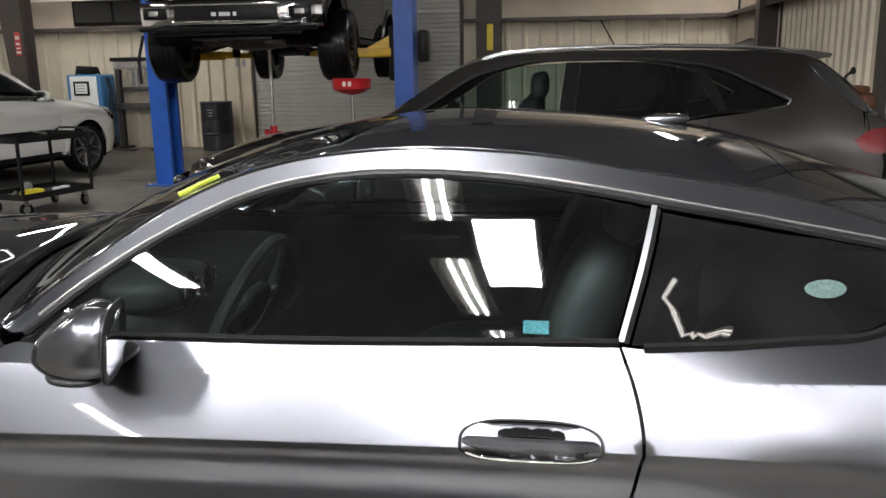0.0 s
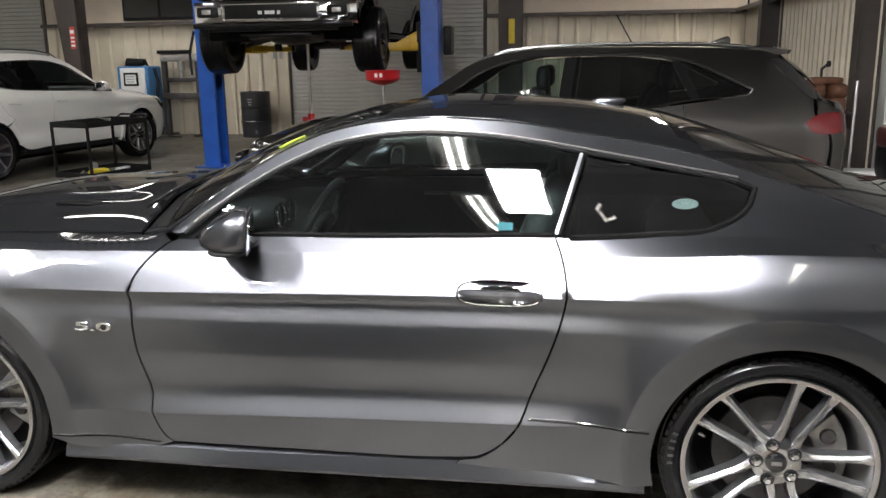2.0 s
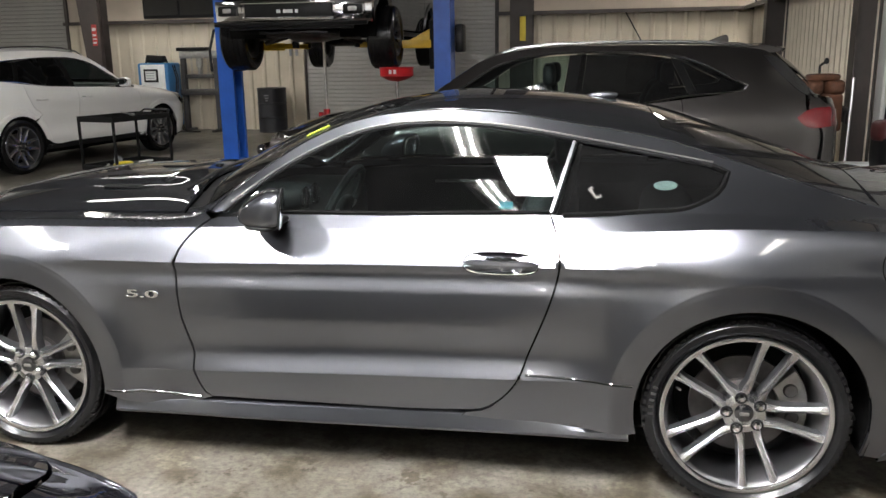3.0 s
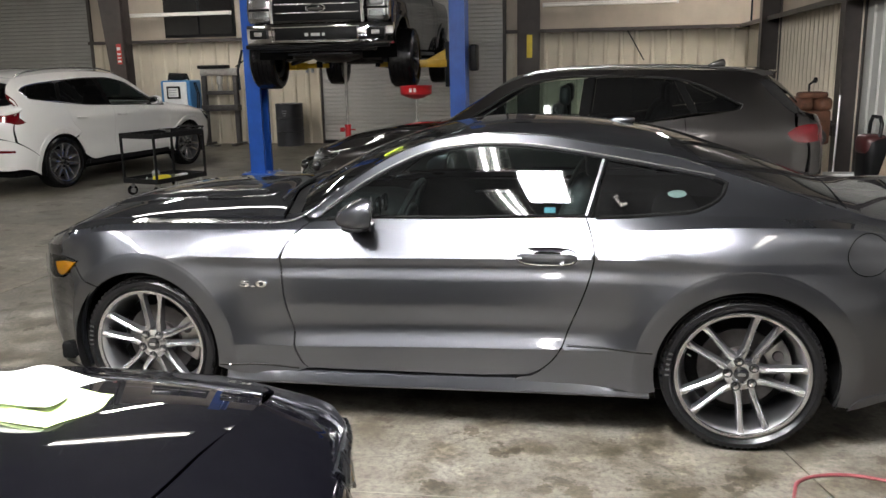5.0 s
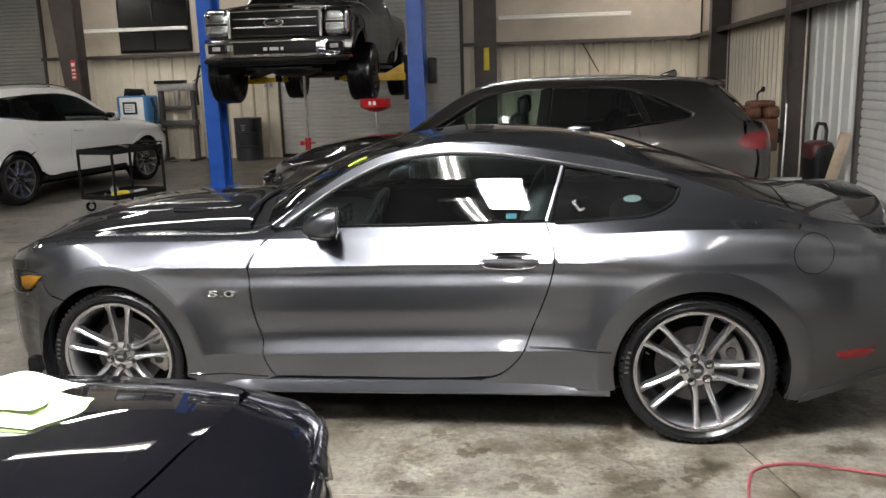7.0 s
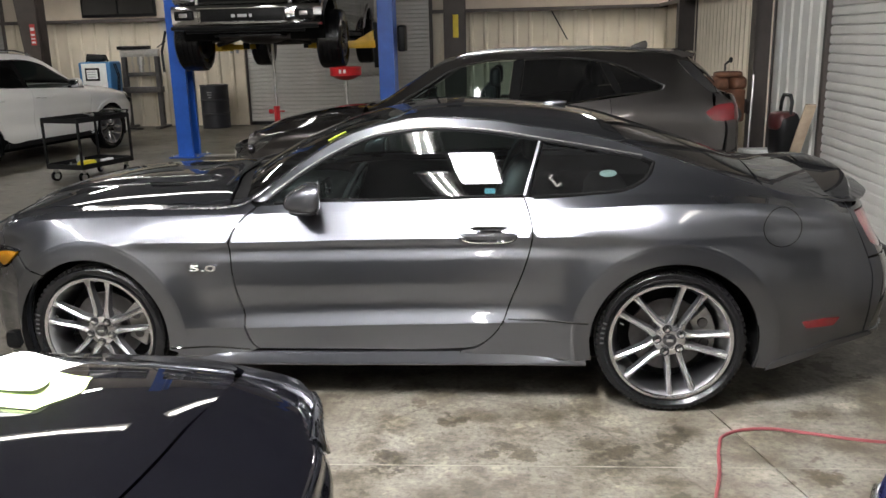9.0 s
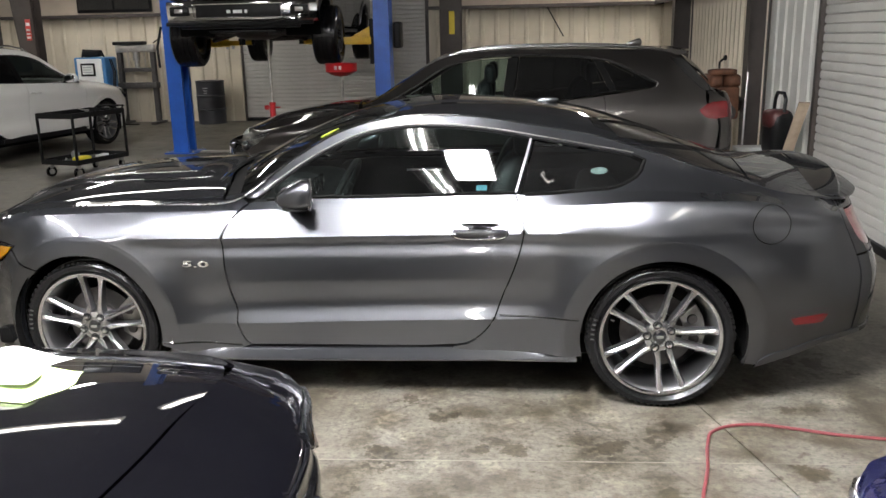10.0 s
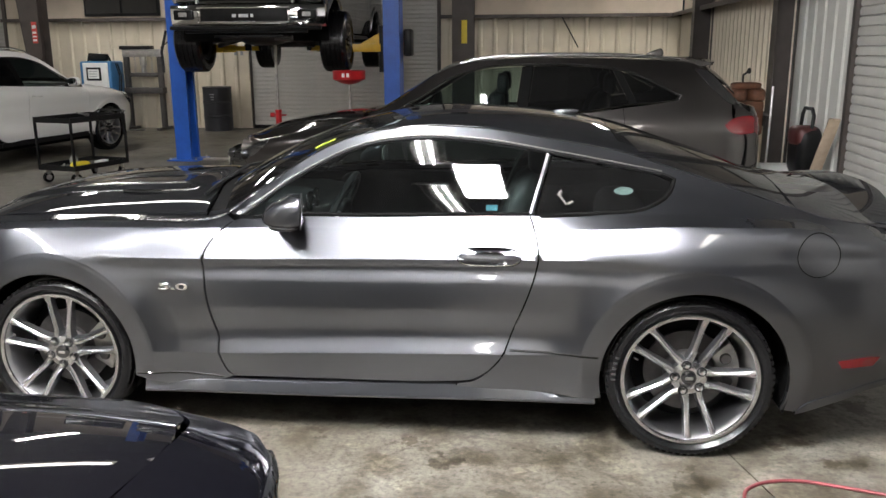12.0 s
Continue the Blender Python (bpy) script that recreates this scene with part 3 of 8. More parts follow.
# right wall
wall_piece("wall_right_rear", YB - 5.3, 0, GIRT, pose(XR, YB, 0, 0, 0, -90), M_SIDING, "cream ribbed metal siding, lower side wall", 0.24)
solid("wall_right_middle", corrugated(5.3 - 3.62, 0, GIRT, 0.30, 0.016, 0.7), M_SIDING_GREY, "pale grey ribbed metal siding beside the roller door", "wall", "", "structure", pose(XR, 5.3, 0, 0, 0, -90), 20)
solid("wall_right_upper", bx(XR + 0.03, XR + TH, 3.62, YB, GIRT, TOP, 0), M_INSUL, "tan faced insulation over the side wall's girt", "wall", "", "structure")
roller_door("roller_door_3", 3.9, 4.3, pose(XR, 3.62, 0, 0, 0, -90), "pale steel roller door, closed, in the side wall", M_ROLLER_PALE)
solid("wall_right_over_door", bx(XR + 0.03, XR + TH, -0.28, 3.62, 4.3, TOP, 0), M_INSUL, "tan insulation over the side roller door", "wall", "", "structure")
# unseen wall, coloured dark so that the coupe's tail mirrors little light
solid("wall_right_front", bx(XR, XR + TH, YF, -0.28, 0, TOP, 0), M_WALLDARK, "unseen dark metal side wall", "wall", "", "structure")
solid("wall_left", bx(XL - TH, XL, YF, YB, 0, TOP, 0), M_WALLB, "metal side wall", "wall", "", "structure")
# unseen; coloured pale to throw light onto the coupe's side
solid("wall_front", bx(XL, XR, YF - TH, YF, 0, TOP, 0), M_WALLB, "unseen pale metal front wall", "wall", "", "structure")

# girts
def girt(name, length, m, label):
    bm = bmesh.new()
    box(bm, 0, length, -0.20, 0.0, GIRT - 0.012, GIRT + 0.012)
    box(bm, 0, length, -0.215, -0.198, GIRT - 0.05, GIRT + 0.018)
    return solid(name, bm, M_STEEL_BROWN, label, "girt", "", "structure", m)


girt("girt_back_left", RC0 - RL1 - 0.1, pose(RL1 + 0.06, YB, 0), "dark steel wall girt ledge")
girt("girt_back_right", XR - RC1 - 0.1, pose(RC1 + 0.06, YB, 0), "dark steel wall girt ledge")
girt("girt_right", YB - 3.66, pose(XR, YB, 0, 0, 0, -90), "dark steel wall girt ledge along the side wall")


def i_column(name, x, y, wid, dep, h, m_yaw, label):
    """A rolled steel I section standing on a base plate."""
    col = thing(name, pose(x, y, 0, 0, 0, m_yaw), label, "column", "", "structure")
    bm = bmesh.new()
    box(bm, -wid / 2, wid / 2, -dep / 2, -dep / 2 + 0.014, 0.02, h)
    box(bm, -wid / 2, wid / 2, dep / 2 - 0.014, dep / 2, 0.02, h)
    box(bm, -0.006, 0.006, -dep / 2 + 0.014, dep / 2 - 0.014, 0.02, h)
    part("beam", bm, M_STEEL_BROWN, col)
    part("base_plate", bx(-wid / 2 - 0.05, wid / 2 + 0.05, -dep / 2 - 0.04, dep / 2 + 0.04, 0, 0.02, 0.003), M_STEEL_BROWN, col)
    return col


i_column("column_1", -0.79, 12.62, 0.42, 0.3, TOP, 0, "dark brown steel column against the back wall")
c = i_column("column_2", -9.52, 12.45, 0.30, 0.34, TOP, 0, "dark brown steel column beside the far roller door")
part("tapered_web", plate(bmesh.new(), [(-.148, 1.0), (.148, 1.0), (.148, TOP), (-.50, TOP)], -.184, -.170), M_STEEL_BROWN, c)
i_column("column_3", 3.26, 9.95, 0.24, 0.30, TOP, 90, "dark brown steel column on the side wall")
i_column("column_4", 3.30, 5.38, 0.20, 0.22, TOP, 90, "dark brown steel column on the side wall")


def ceiling_lamp(x, y, length, yaw, lit=True, z=CEIL - 0.22, slotted=False, dim=False):
    """A fluorescent strip: a white slotted reflector over two tubes. dim: True for the back tubes, 2 for weak ones."""
    lamp = thing("strip_lamp", pose(x, y, z, 0, 0, yaw), "long white fluorescent strip lamp hung from the roof", "ceiling lamp", "strip lamps")
    w = 0.17
    bm = bmesh.new()
    prof = [(-w, -0.02), (-0.05, 0.06), (0.05, 0.06), (w, -0.02), (w - 0.012, -0.022), (0.046, 0.05), (-0.046, 0.05), (-w + 0.012, -0.022)]
    n = int(length / 0.1)
    rings = [[bm.verts.new((px, -length / 2 + length * i / n, pz)) for px, pz in prof] for i in range(n + 1)]
    for i in range(n):
        for k in range(8):
            bm.faces.new((rings[i][k], rings[i][(k + 1) % 8], rings[i + 1][(k + 1) % 8], rings[i + 1][k]))
    bm.faces.new(rings[0])
    bm.faces.new(rings[-1][::-1])
    part("reflector", bm, M_LINER, lamp)
    if slotted:
        first = None
        for i in range(1, n):
            yy = -length / 2 + length * i / n
            for s in (-1, 1):
                if first is None:
                    first = bx(-0.016, 0.016, -0.03, 0.03, -0.004, 0.0)
                    first = part("slot", first, M_DARK, lamp, m=pose(s * 0.125, yy, -0.012)).data
                else:
                    ob = new("slot", first)
                    ob.parent, ob.matrix_basis = lamp, pose(s * 0.125, yy, -0.012)
    for s in (-1, 1):
        bm = bmesh.new()
        tube(bm, [(s * 0.045, -length / 2 + 0.03, 0.015), (s * 0.045, length / 2 - 0.03, 0.015)], 0.019, 10)
        part("tube", bm, M_TUBE_WEAK if dim == 2 else M_TUBE_BACK if dim else M_TUBE if lit else M_TUBE_OFF, lamp)
    for yy in (-length * 0.38, length * 0.38):
        bm = bmesh.new()
        tube(bm, [(0, yy, 0.06), (0, yy, TOP - z + 0.005)], 0.004, 6)
        part("hanger", bm, M_STEEL, lamp)
    return lamp


def panel_lamp(x0, x1, y0, y1, z):
    lamp = thing("panel_lamp", pose((x0 + x1) / 2, (y0 + y1) / 2, z), "bright rectangular white panel lamp hung from the roof", "ceiling lamp")
    a, b = (x1 - x0) / 2, (y1 - y0) / 2
    part("housing", bx(-a - 0.03, a + 0.03, -b - 0.03, b + 0.03, 0.0, 0.06, 0.008), M_WHITEPL, lamp)
    part("diffuser", bx(-a, a, -b, b, -0.012, -0.002), M_PANEL, lamp)
    for sx in (-1, 1):
        bm = bmesh.new()
        tube(bm, [(sx * a * 0.7, 0, 0.06), (sx * a * 0.7, 0, TOP - z + 0.005)], 0.004, 6)
        part("hanger", bm, M_STEEL, lamp)


ceiling_lamp(-0.22, -1.33, 2.44, 0, slotted=True)
ceiling_lamp(-0.22, -4.75, 2.44, 0, slotted=True)
panel_lamp(0.0, 0.36, -4.25, -2.4, 4.2)
# unseen strips, added to brighten the walls and the far bays
for lx, ly in ((-4.4, -2.6), (-9.2, 3.0), (-7.6, 10.4), (2.7, 10.9), (-4.4, -7.4), (-0.2, -8.4), (-12.2, 6.5)):
    ceiling_lamp(lx, ly, 2.44, 0, dim=ly > 0)


# two weak unseen strips, added over the middle bays
ceiling_lamp(-5.0, 5.7, 2.44, 90, dim=2)
ceiling_lamp(-3.3, 7.4, 2.44, 0, dim=2)
# unseen panel, added to brighten the shoulder of the front fender
panel_lamp(-2.55, -2.37, -4.75, -2.75, 4.3)
# added weak strip, unseen: draws a thin streak on the rear hip
ceiling_lamp(2.3, -4.1, 2.44, 0, dim=2)


def wall_tube(name, x0, x1, z, m):
    t = thing(name, m, "long unlit white tube lamp fixed along the wall above the girt", "wall lamp", "wall tubes")
    part("batten", bx(x0, x1, -0.06, 0.0, z + 0.02, z + 0.06, 0.006), M_LINER, t)
    bm = bmesh.new()
    tube(bm, [(x0 + 0.02, -0.05, z), (x1 - 0.02, -0.05, z)], 0.02, 10)
    part("tube", bm, M_TUBE_OFF, t)
    for x in (x0, x1 - 0.03):
        part("end_cap", bx(x, x + 0.03, -0.075, -0.02, z - 0.03, z + 0.03, 0.004), M_WHITEPL, t)
    part("bracket", bx((x0 + x1) / 2 - 0.02, (x0 + x1) / 2 + 0.02, -0.03, 0.235, z + 0.03, z + 0.045), M_STEEL, t)


wall_tube("wall_tube", -9.72, -7.1, 2.76, pose(0, YB - 0.2, 0))
wall_tube("wall_tube", -0.53, 2.06, 2.70, pose(0, YB - 0.2, 0))


# ---- wheels ----
def tyre_mesh(R, r, w):
    """A tyre lying round the y axis, its outer face towards -y."""
    h = w / 2
    prof = [(r - 0.004, h * 0.72), (r + 0.012, h * 0.86), (r + (R - r) * 0.45, h), (R - 0.03, h * 0.95), (R - 0.008, h * 0.82)]
    for k in range(5):
        y = h * (0.82 - 0.36 * k)
        prof += [(R - 0.004 if k in (0, 4) else R, y - 0.004)]
        if k < 4:
            prof += [(R, y - h * 0.28), (R - 0.008, y - h * 0.29), (R - 0.008, y - h * 0.35)]
    prof += [(R - 0.008, -h * 0.82), (R - 0.03, -h * 0.95), (r + (R - r) * 0.72, -h * 0.992), (r + (R - r) * 0.70, -h), (r + (R - r) * 0.45, -h),
             (r + (R - r) * 0.43, -h * 0.985), (r + 0.014, -h * 0.88), (r - 0.002, -h * 0.72), (r - 0.02, -h * 0.3), (r - 0.02, h * 0.3)]
    bm = bmesh.new()
    lathe(bm, [(a, -b) for a, b in prof], 72, Matrix.Rotation(radians(90), 4, "X"), True)
    return bm


def twin_spoke(R, a0, face, hubr, spread_in, spread_out, wi, wo, depth):
    """One pair of spokes, from the hub to the rim, with a bright face; the wheel's face is at y = face."""
    bm = bmesh.new()
    for s in (-1, 1):
        n = 7
        rows = []
        for i in range(n + 1):
            t = i / n
            rad = hubr + (R - hubr) * t
            a_in, a_out = a0 + s * radians(spread_in), a0 + s * radians(spread_out)
            x0, z0, x1, z1 = hubr * math.cos(a_in), hubr * math.sin(a_in), R * math.cos(a_out), R * math.sin(a_out)
            w = wi + (wo - wi) * t
            cx, cz = x0 + (x1 - x0) * t, z0 + (z1 - z0) * t
            ln = math.hypot(x1 - x0, z1 - z0)
            tx, tz = -(z1 - z0) / ln, (x1 - x0) / ln
            y = face + 0.012 * math.sin(math.pi * t) - 0.016 * t + 0.004
            row = []
            for k, (off, dy) in enumerate(((-w * 0.5 - 0.007, depth), (-w / 2, 0.005), (-w / 2 + 0.003, 0.0), (w / 2 - 0.003, 0.0), (w / 2, 0.005), (w * 0.5 + 0.007, depth))):
                row.append(bm.verts.new((cx + tx * off, y + dy, cz + tz * off)))
            rows.append(row)
        for i in range(n):
            for k in range(5):
                f = bm.faces.new((rows[i][k], rows[i][k + 1], rows[i + 1][k + 1], rows[i + 1][k]))
                f.material_index = 1 if k in (0, 4) else 0
            bm.faces.new((rows[i][5], rows[i][0], rows[i + 1][0], rows[i + 1][5])).material_index = 1
        bm.faces.new(rows[0][::-1])
        bm.faces.new(rows[-1])
    return bm


def make_wheel(parent, x, y, z, R, rim, width, turn=0.0, flip=False, tyre_label="", dark=False):
    """A wheel of a car: tyre, rim barrel, spokes, hub cap, nuts, brake disc. Its outer face looks to -y."""
    m = pose(x, y, z) @ (Matrix.Rotation(math.pi, 4, "Z") if flip else Matrix())
    face = -width * 0.40
    bright = M_RIMDARK if dark is True else M_RIM
    bm = bmesh.new()
    h = width / 2
    lathe(bm, [(rim * 0.985, -h * 0.72), (rim + 0.006, -h * 0.86), (rim + 0.004, -h * 0.90), (rim - 0.012, -h * 0.88), (rim - 0.02, -h * 0.70),
               (rim - 0.035, -h * 0.2), (rim - 0.05, h * 0.7), (rim + 0.004, h * 0.86), (rim - 0.02, h * 0.5), (rim - 0.02, -h * 0.4)],
          64, Matrix.Rotation(radians(90), 4, "X") @ Matrix.Scale(-1, 4, (0, 0, 1)), True)
    wheel = part("wheel", bm, M_RIMDARK if dark else M_RIMSIDE, parent, "", m)
    bm = bmesh.new()
    lathe(bm, [(rim - .002, -h * .80), (rim + .006, -h * .87), (rim + .004, -h * .915), (rim - .005, -h * .90), (rim - .009, -h * .80)], 64, Matrix.Rotation(radians(90), 4, "X") @ Matrix.Scale(-1, 4, (0, 0, 1)), True)
    part("rim_lip", bm, bright, wheel)
    part("tyre", tyre_mesh(R, rim, width), M_RUBBER, wheel, tyre_label)
    pairs = 5
    for k in range(pairs):
        a = radians(turn) + 2 * math.pi * k / pairs
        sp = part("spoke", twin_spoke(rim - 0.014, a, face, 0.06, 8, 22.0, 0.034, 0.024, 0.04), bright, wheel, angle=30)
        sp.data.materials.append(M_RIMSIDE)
    bm = bmesh.new()
    lathe(bm, [(0, face + 0.0), (0.045, face + 0.0), (0.062, face + 0.010), (0.078, face + 0.022), (0.080, face + 0.07), (0, face + 0.07)], 30,
          Matrix.Rotation(radians(90), 4, "X") @ Matrix.Scale(-1, 4, (0, 0, 1)))
    part("hub", bm, bright, wheel)
    bm = bmesh.new()
    lathe(bm, [(0, face - 0.008), (0.024, face - 0.007), (0.031, face - 0.001), (0.031, face + 0.004), (0, face + 0.004)], 24,
          Matrix.Rotation(radians(90), 4, "X") @ Matrix.Scale(-1, 4, (0, 0, 1)))
    part("centre_cap", bm, M_BLACK, wheel, "black centre cap")
    for k in range(5):
        a = radians(turn) + 2 * math.pi * k / 5
        bm = bmesh.new()
        lathe(bm, [(0.0145, face - 0.002), (0.0145, face - 0.018), (0.008, face - 0.024), (0, face - 0.025)], 6,
              pose(0.057 * math.cos(a), 0, 0.057 * math.sin(a)) @ Matrix.Rotation(radians(90), 4, "X") @ Matrix.Scale(-1, 4, (0, 0, 1)))
        ring = bmesh.new()
        lathe(ring, [(0.0205, face + 0.012), (0.0205, face - 0.0035), (0.0145, face - 0.0035), (0.0145, face + 0.012)], 20,
              pose(0.057 * math.cos(a), 0, 0.057 * math.sin(a)) @ Matrix.Rotation(radians(90), 4, "X") @ Matrix.Scale(-1, 4, (0, 0, 1)), True)
        part("nut_pocket", ring, M_BLACK, wheel)
        part("wheel_nut", bm, M_CHROME if not dark else M_BLACK, wheel, angle=20)
    bm = bmesh.new()
    lathe(bm, [(0.08, face + 0.085), (rim * 0.66, face + 0.085), (rim * 0.66, face + 0.10), (0.08, face + 0.10)], 48,
          Matrix.Rotation(radians(90), 4, "X") @ Matrix.Scale(-1, 4, (0, 0, 1)), True)
    part("brake_disc", bm, M_IRON, wheel, "grey iron brake disc")
    bm = bmesh.new()
    pts = arc(0, 0, rim * 0.84, -28, 28, 8) + arc(0, 0, rim * 0.42, 24, -24, 8)
    plate(bm, pts, face + 0.052, face + 0.12, Matrix.Rotation(radians(-12), 4, "Y"), 0.006)
    part("brake_caliper", bm, M_IRON, wheel, "grey cast brake caliper")
    bm = bmesh.new()
    lathe(bm, [(rim - 0.04, face + 0.13), (0, face + 0.13)], 40, Matrix.Rotation(radians(90), 4, "X") @ Matrix.Scale(-1, 4, (0, 0, 1)))
    part("wheel_back", bm, M_DARK, wheel)
    return wheel


def alloy_spokes(R, a0, face, lip):
    """Two arms spreading from one wheel nut to the rim, with a kink near the hub, bright faces and dark flanks."""
    ang = curve1([(.040, 4.0), (.066, 10.0), (.095, 19.5), (.125, 22.0), (R, 24.8)])
    wid = curve1([(.040, .028), (.085, .024), (.13, .0185), (.22, .0205), (R, .032)])
    bm = bmesh.new()
    n = 14
    for s in (-1, 1):
        path = []
        for i in range(n + 1):
            r = .040 + (R - .040) * i / n
            a = a0 + s * radians(ang(r))
            path.append(Vector((r * math.cos(a), r * math.sin(a))))
        rows = []
        for i, p in enumerate(path):
            t = i / n
            d = (path[min(n, i + 1)] - path[max(0, i - 1)]).normalized()
            q = Vector((-d.y, d.x))
            w = wid(p.length) / 2
            y = face + (lip - face) * t ** 1.6
            deep = .052 - .020 * t
            rows.append([bm.verts.new((p.x + q.x * o, y + dy, p.y + q.y * o)) for o, dy in ((-w - .006, deep), (-w - .0015, .009), (-w + .002, .0042), (0, 0), (w - .002, .0042), (w + .0015, .009), (w + .006, deep))])
        for a, b in zip(rows, rows[1:]):
            for k in range(6):
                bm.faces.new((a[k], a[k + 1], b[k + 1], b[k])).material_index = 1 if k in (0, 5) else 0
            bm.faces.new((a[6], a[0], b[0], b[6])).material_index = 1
        bm.faces.new(rows[0][::-1])
        bm.faces.new(rows[-1])
    return bm


def coupe_wheel(parent, x, y, z, R, rim, width, turn, flip, tyre_label):
    """A forked five-nut alloy wheel with a low tyre; its outer face looks to -y."""
    m = pose(x, y, z) @ (Matrix.Rotation(math.pi, 4, "Z") if flip else Matrix())
    T = Matrix.Rotation(radians(90), 4, "X") @ Matrix.Scale(-1, 4, (0, 0, 1))
    h = width / 2
    face, lip = -h * .70, -h * .84
    bm = bmesh.new()
    lathe(bm, [(rim - .004, -h * .88), (rim - .010, -h * .83), (rim - .020, -h * .66), (rim - .034, -h * .25), (rim - .046, h * .30), (rim - .046, h * .7), (rim - .006, h * .7), (rim - .006, -h * .70)], 80, T, True)
    wheel = part("wheel", bm, M_BARREL, parent, "", m)
    bm = bmesh.new()
    lathe(bm, [(rim - .0095, -h * .835), (rim - .0085, -h * .905), (rim + .000, -h * .935), (rim + .006, -h * .925), (rim + .008, -h * .86), (rim - .003, -h * .86)], 96, T, True)
    part("rim_lip", bm, M_RIM, wheel)
    bm = tyre_mesh(R, rim, width)
    tyre = part("tyre", bm, M_RUBBER, wheel, tyre_label)
    swap = Matrix(((1, 0, 0, 0), (0, 0, 1, 0), (0, 1, 0, 0), (0, 0, 0, 1)))
    if not flip:
        blocks = [("tread_block", 2 * math.pi * k / 72, bx(R - .016, R - .0045, -.0085, .0085, -h * .865, -h * .70), M_RUBBER) for k in range(72)]
        q = rim + (R - rim) * .55
        # letter bars coloured paler than the tyre, as the glint on its lettering
        blocks += [("sidewall_mark", radians(-172 - 4.4 * (k - 2)), bx(q - .008, q + .008, -.004, .004, -h * 1.004, -h * .97), M_TYREMARK) for k in range(5)]
        shared = {}
        for nm, a, bm, mat in blocks:
            if nm not in shared:
                shared[nm] = part(nm, bm, mat, tyre, m=Matrix.Rotation(a, 4, "Y") @ swap, smooth=False).data
            else:
                bm.free()
                ob = new(nm, shared[nm])
                ob.parent, ob.matrix_basis = tyre, Matrix.Rotation(a, 4, "Y") @ swap
    for k in range(5):
        a = radians(turn) + 2 * math.pi * k / 5
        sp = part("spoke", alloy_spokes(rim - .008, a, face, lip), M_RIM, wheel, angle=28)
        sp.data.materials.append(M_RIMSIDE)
    bm = bmesh.new()
    lathe(bm, [(0, face + .002), (.040, face + .002), (.046, face - .0005), (.070, face + .006), (.078, face + .020), (.080, face + .07), (0, face + .07)], 40, T)
    part("hub", bm, M_RIM, wheel)
    bm = bmesh.new()
    lathe(bm, [(0, face - .006), (.022, face - .006), (.030, face - .002), (.031, face + .004), (0, face + .004)], 28, T)
    cap = part("centre_cap", bm, M_GLOSSBLACK, wheel, "black centre cap")
    part("emblem", box(bmesh.new(), -.015, .015, face - .0085, face - .005, -.006, .006, .002), M_STEEL, cap, "small pale emblem")
    for k in range(5):
        a = radians(turn) + 2 * math.pi * k / 5
        at = pose(.057 * math.cos(a), 0, .057 * math.sin(a)) @ T
        bm = bmesh.new()
        lathe(bm, [(.0205, face + .014), (.0205, face - .0025), (.0145, face - .0025), (.0145, face + .014)], 20, at, True)
        part("nut_pocket", bm, M_BLACK, wheel)
        bm = bmesh.new()
        lathe(bm, [(.0135, face - .001), (.0135, face - .013), (.008, face - .018), (0, face - .019)], 6, at)
        part("wheel_nut", bm, M_CHROME, wheel, angle=20)
    bm = bmesh.new()
    lathe(bm, [(.08, face + .088), (.172, face + .088), (.172, face + .105), (.08, face + .105)], 56, T, True)
    lathe(bm, [(.070, face + .060), (.092, face + .066), (.094, face + .090), (.070, face + .090)], 40, T, True)
    part("brake_disc", bm, M_IRON, wheel, "grey iron brake disc")
    bm = bmesh.new()
    turn_c = Matrix.Rotation(radians(-6), 4, "Y")
    plate(bm, arc(0, 0, .214, -34, 34, 10) + arc(0, 0, .118, 30, -30, 8), face + .066, face + .125, turn_c, .008)
    cal = part("brake_caliper", bm, M_STEEL, wheel, "grey cast brake caliper")
    for a in (-17, 17):
        bm = bmesh.new()
        lathe(bm, [(0, face + .056), (.020, face + .056), (.024, face + .064), (.024, face + .07), (0, face + .07)], 18, turn_c @ pose(.166 * math.cos(radians(a)), 0, .166 * math.sin(radians(a))) @ T)
        part("piston_cap", bm, M_IRON, cal)
    bm = bmesh.new()
    lathe(bm, [(rim - .048, face + .135), (0, face + .135)], 40, T)
    part("wheel_back", bm, M_DARK, wheel)
    bm = bmesh.new()
    p = (rim - .032) * math.cos(radians(160)), (rim - .032) * math.sin(radians(160))
    tube(bm, [(p[0], lip + .012, p[1]), (p[0] * .93, lip + .004, p[1] * .93)], .0045, 8)
    part("valve_stem", bm, M_CHROME, wheel)
    return wheel


# ---- the grey coupe ----
coupe = thing("sports_coupe", pose(0, 0, 0), "shiny dark metallic grey two-door sports coupe parked on concrete", "car")
AF, AR = (-1.36, 0.335, 0.372), (1.372, 0.335, 0.372)


def pane_y(z):
    """Half width of the door glass at a height."""
    d = z - .98
    return .835 - .40 * d - .75 * d * d


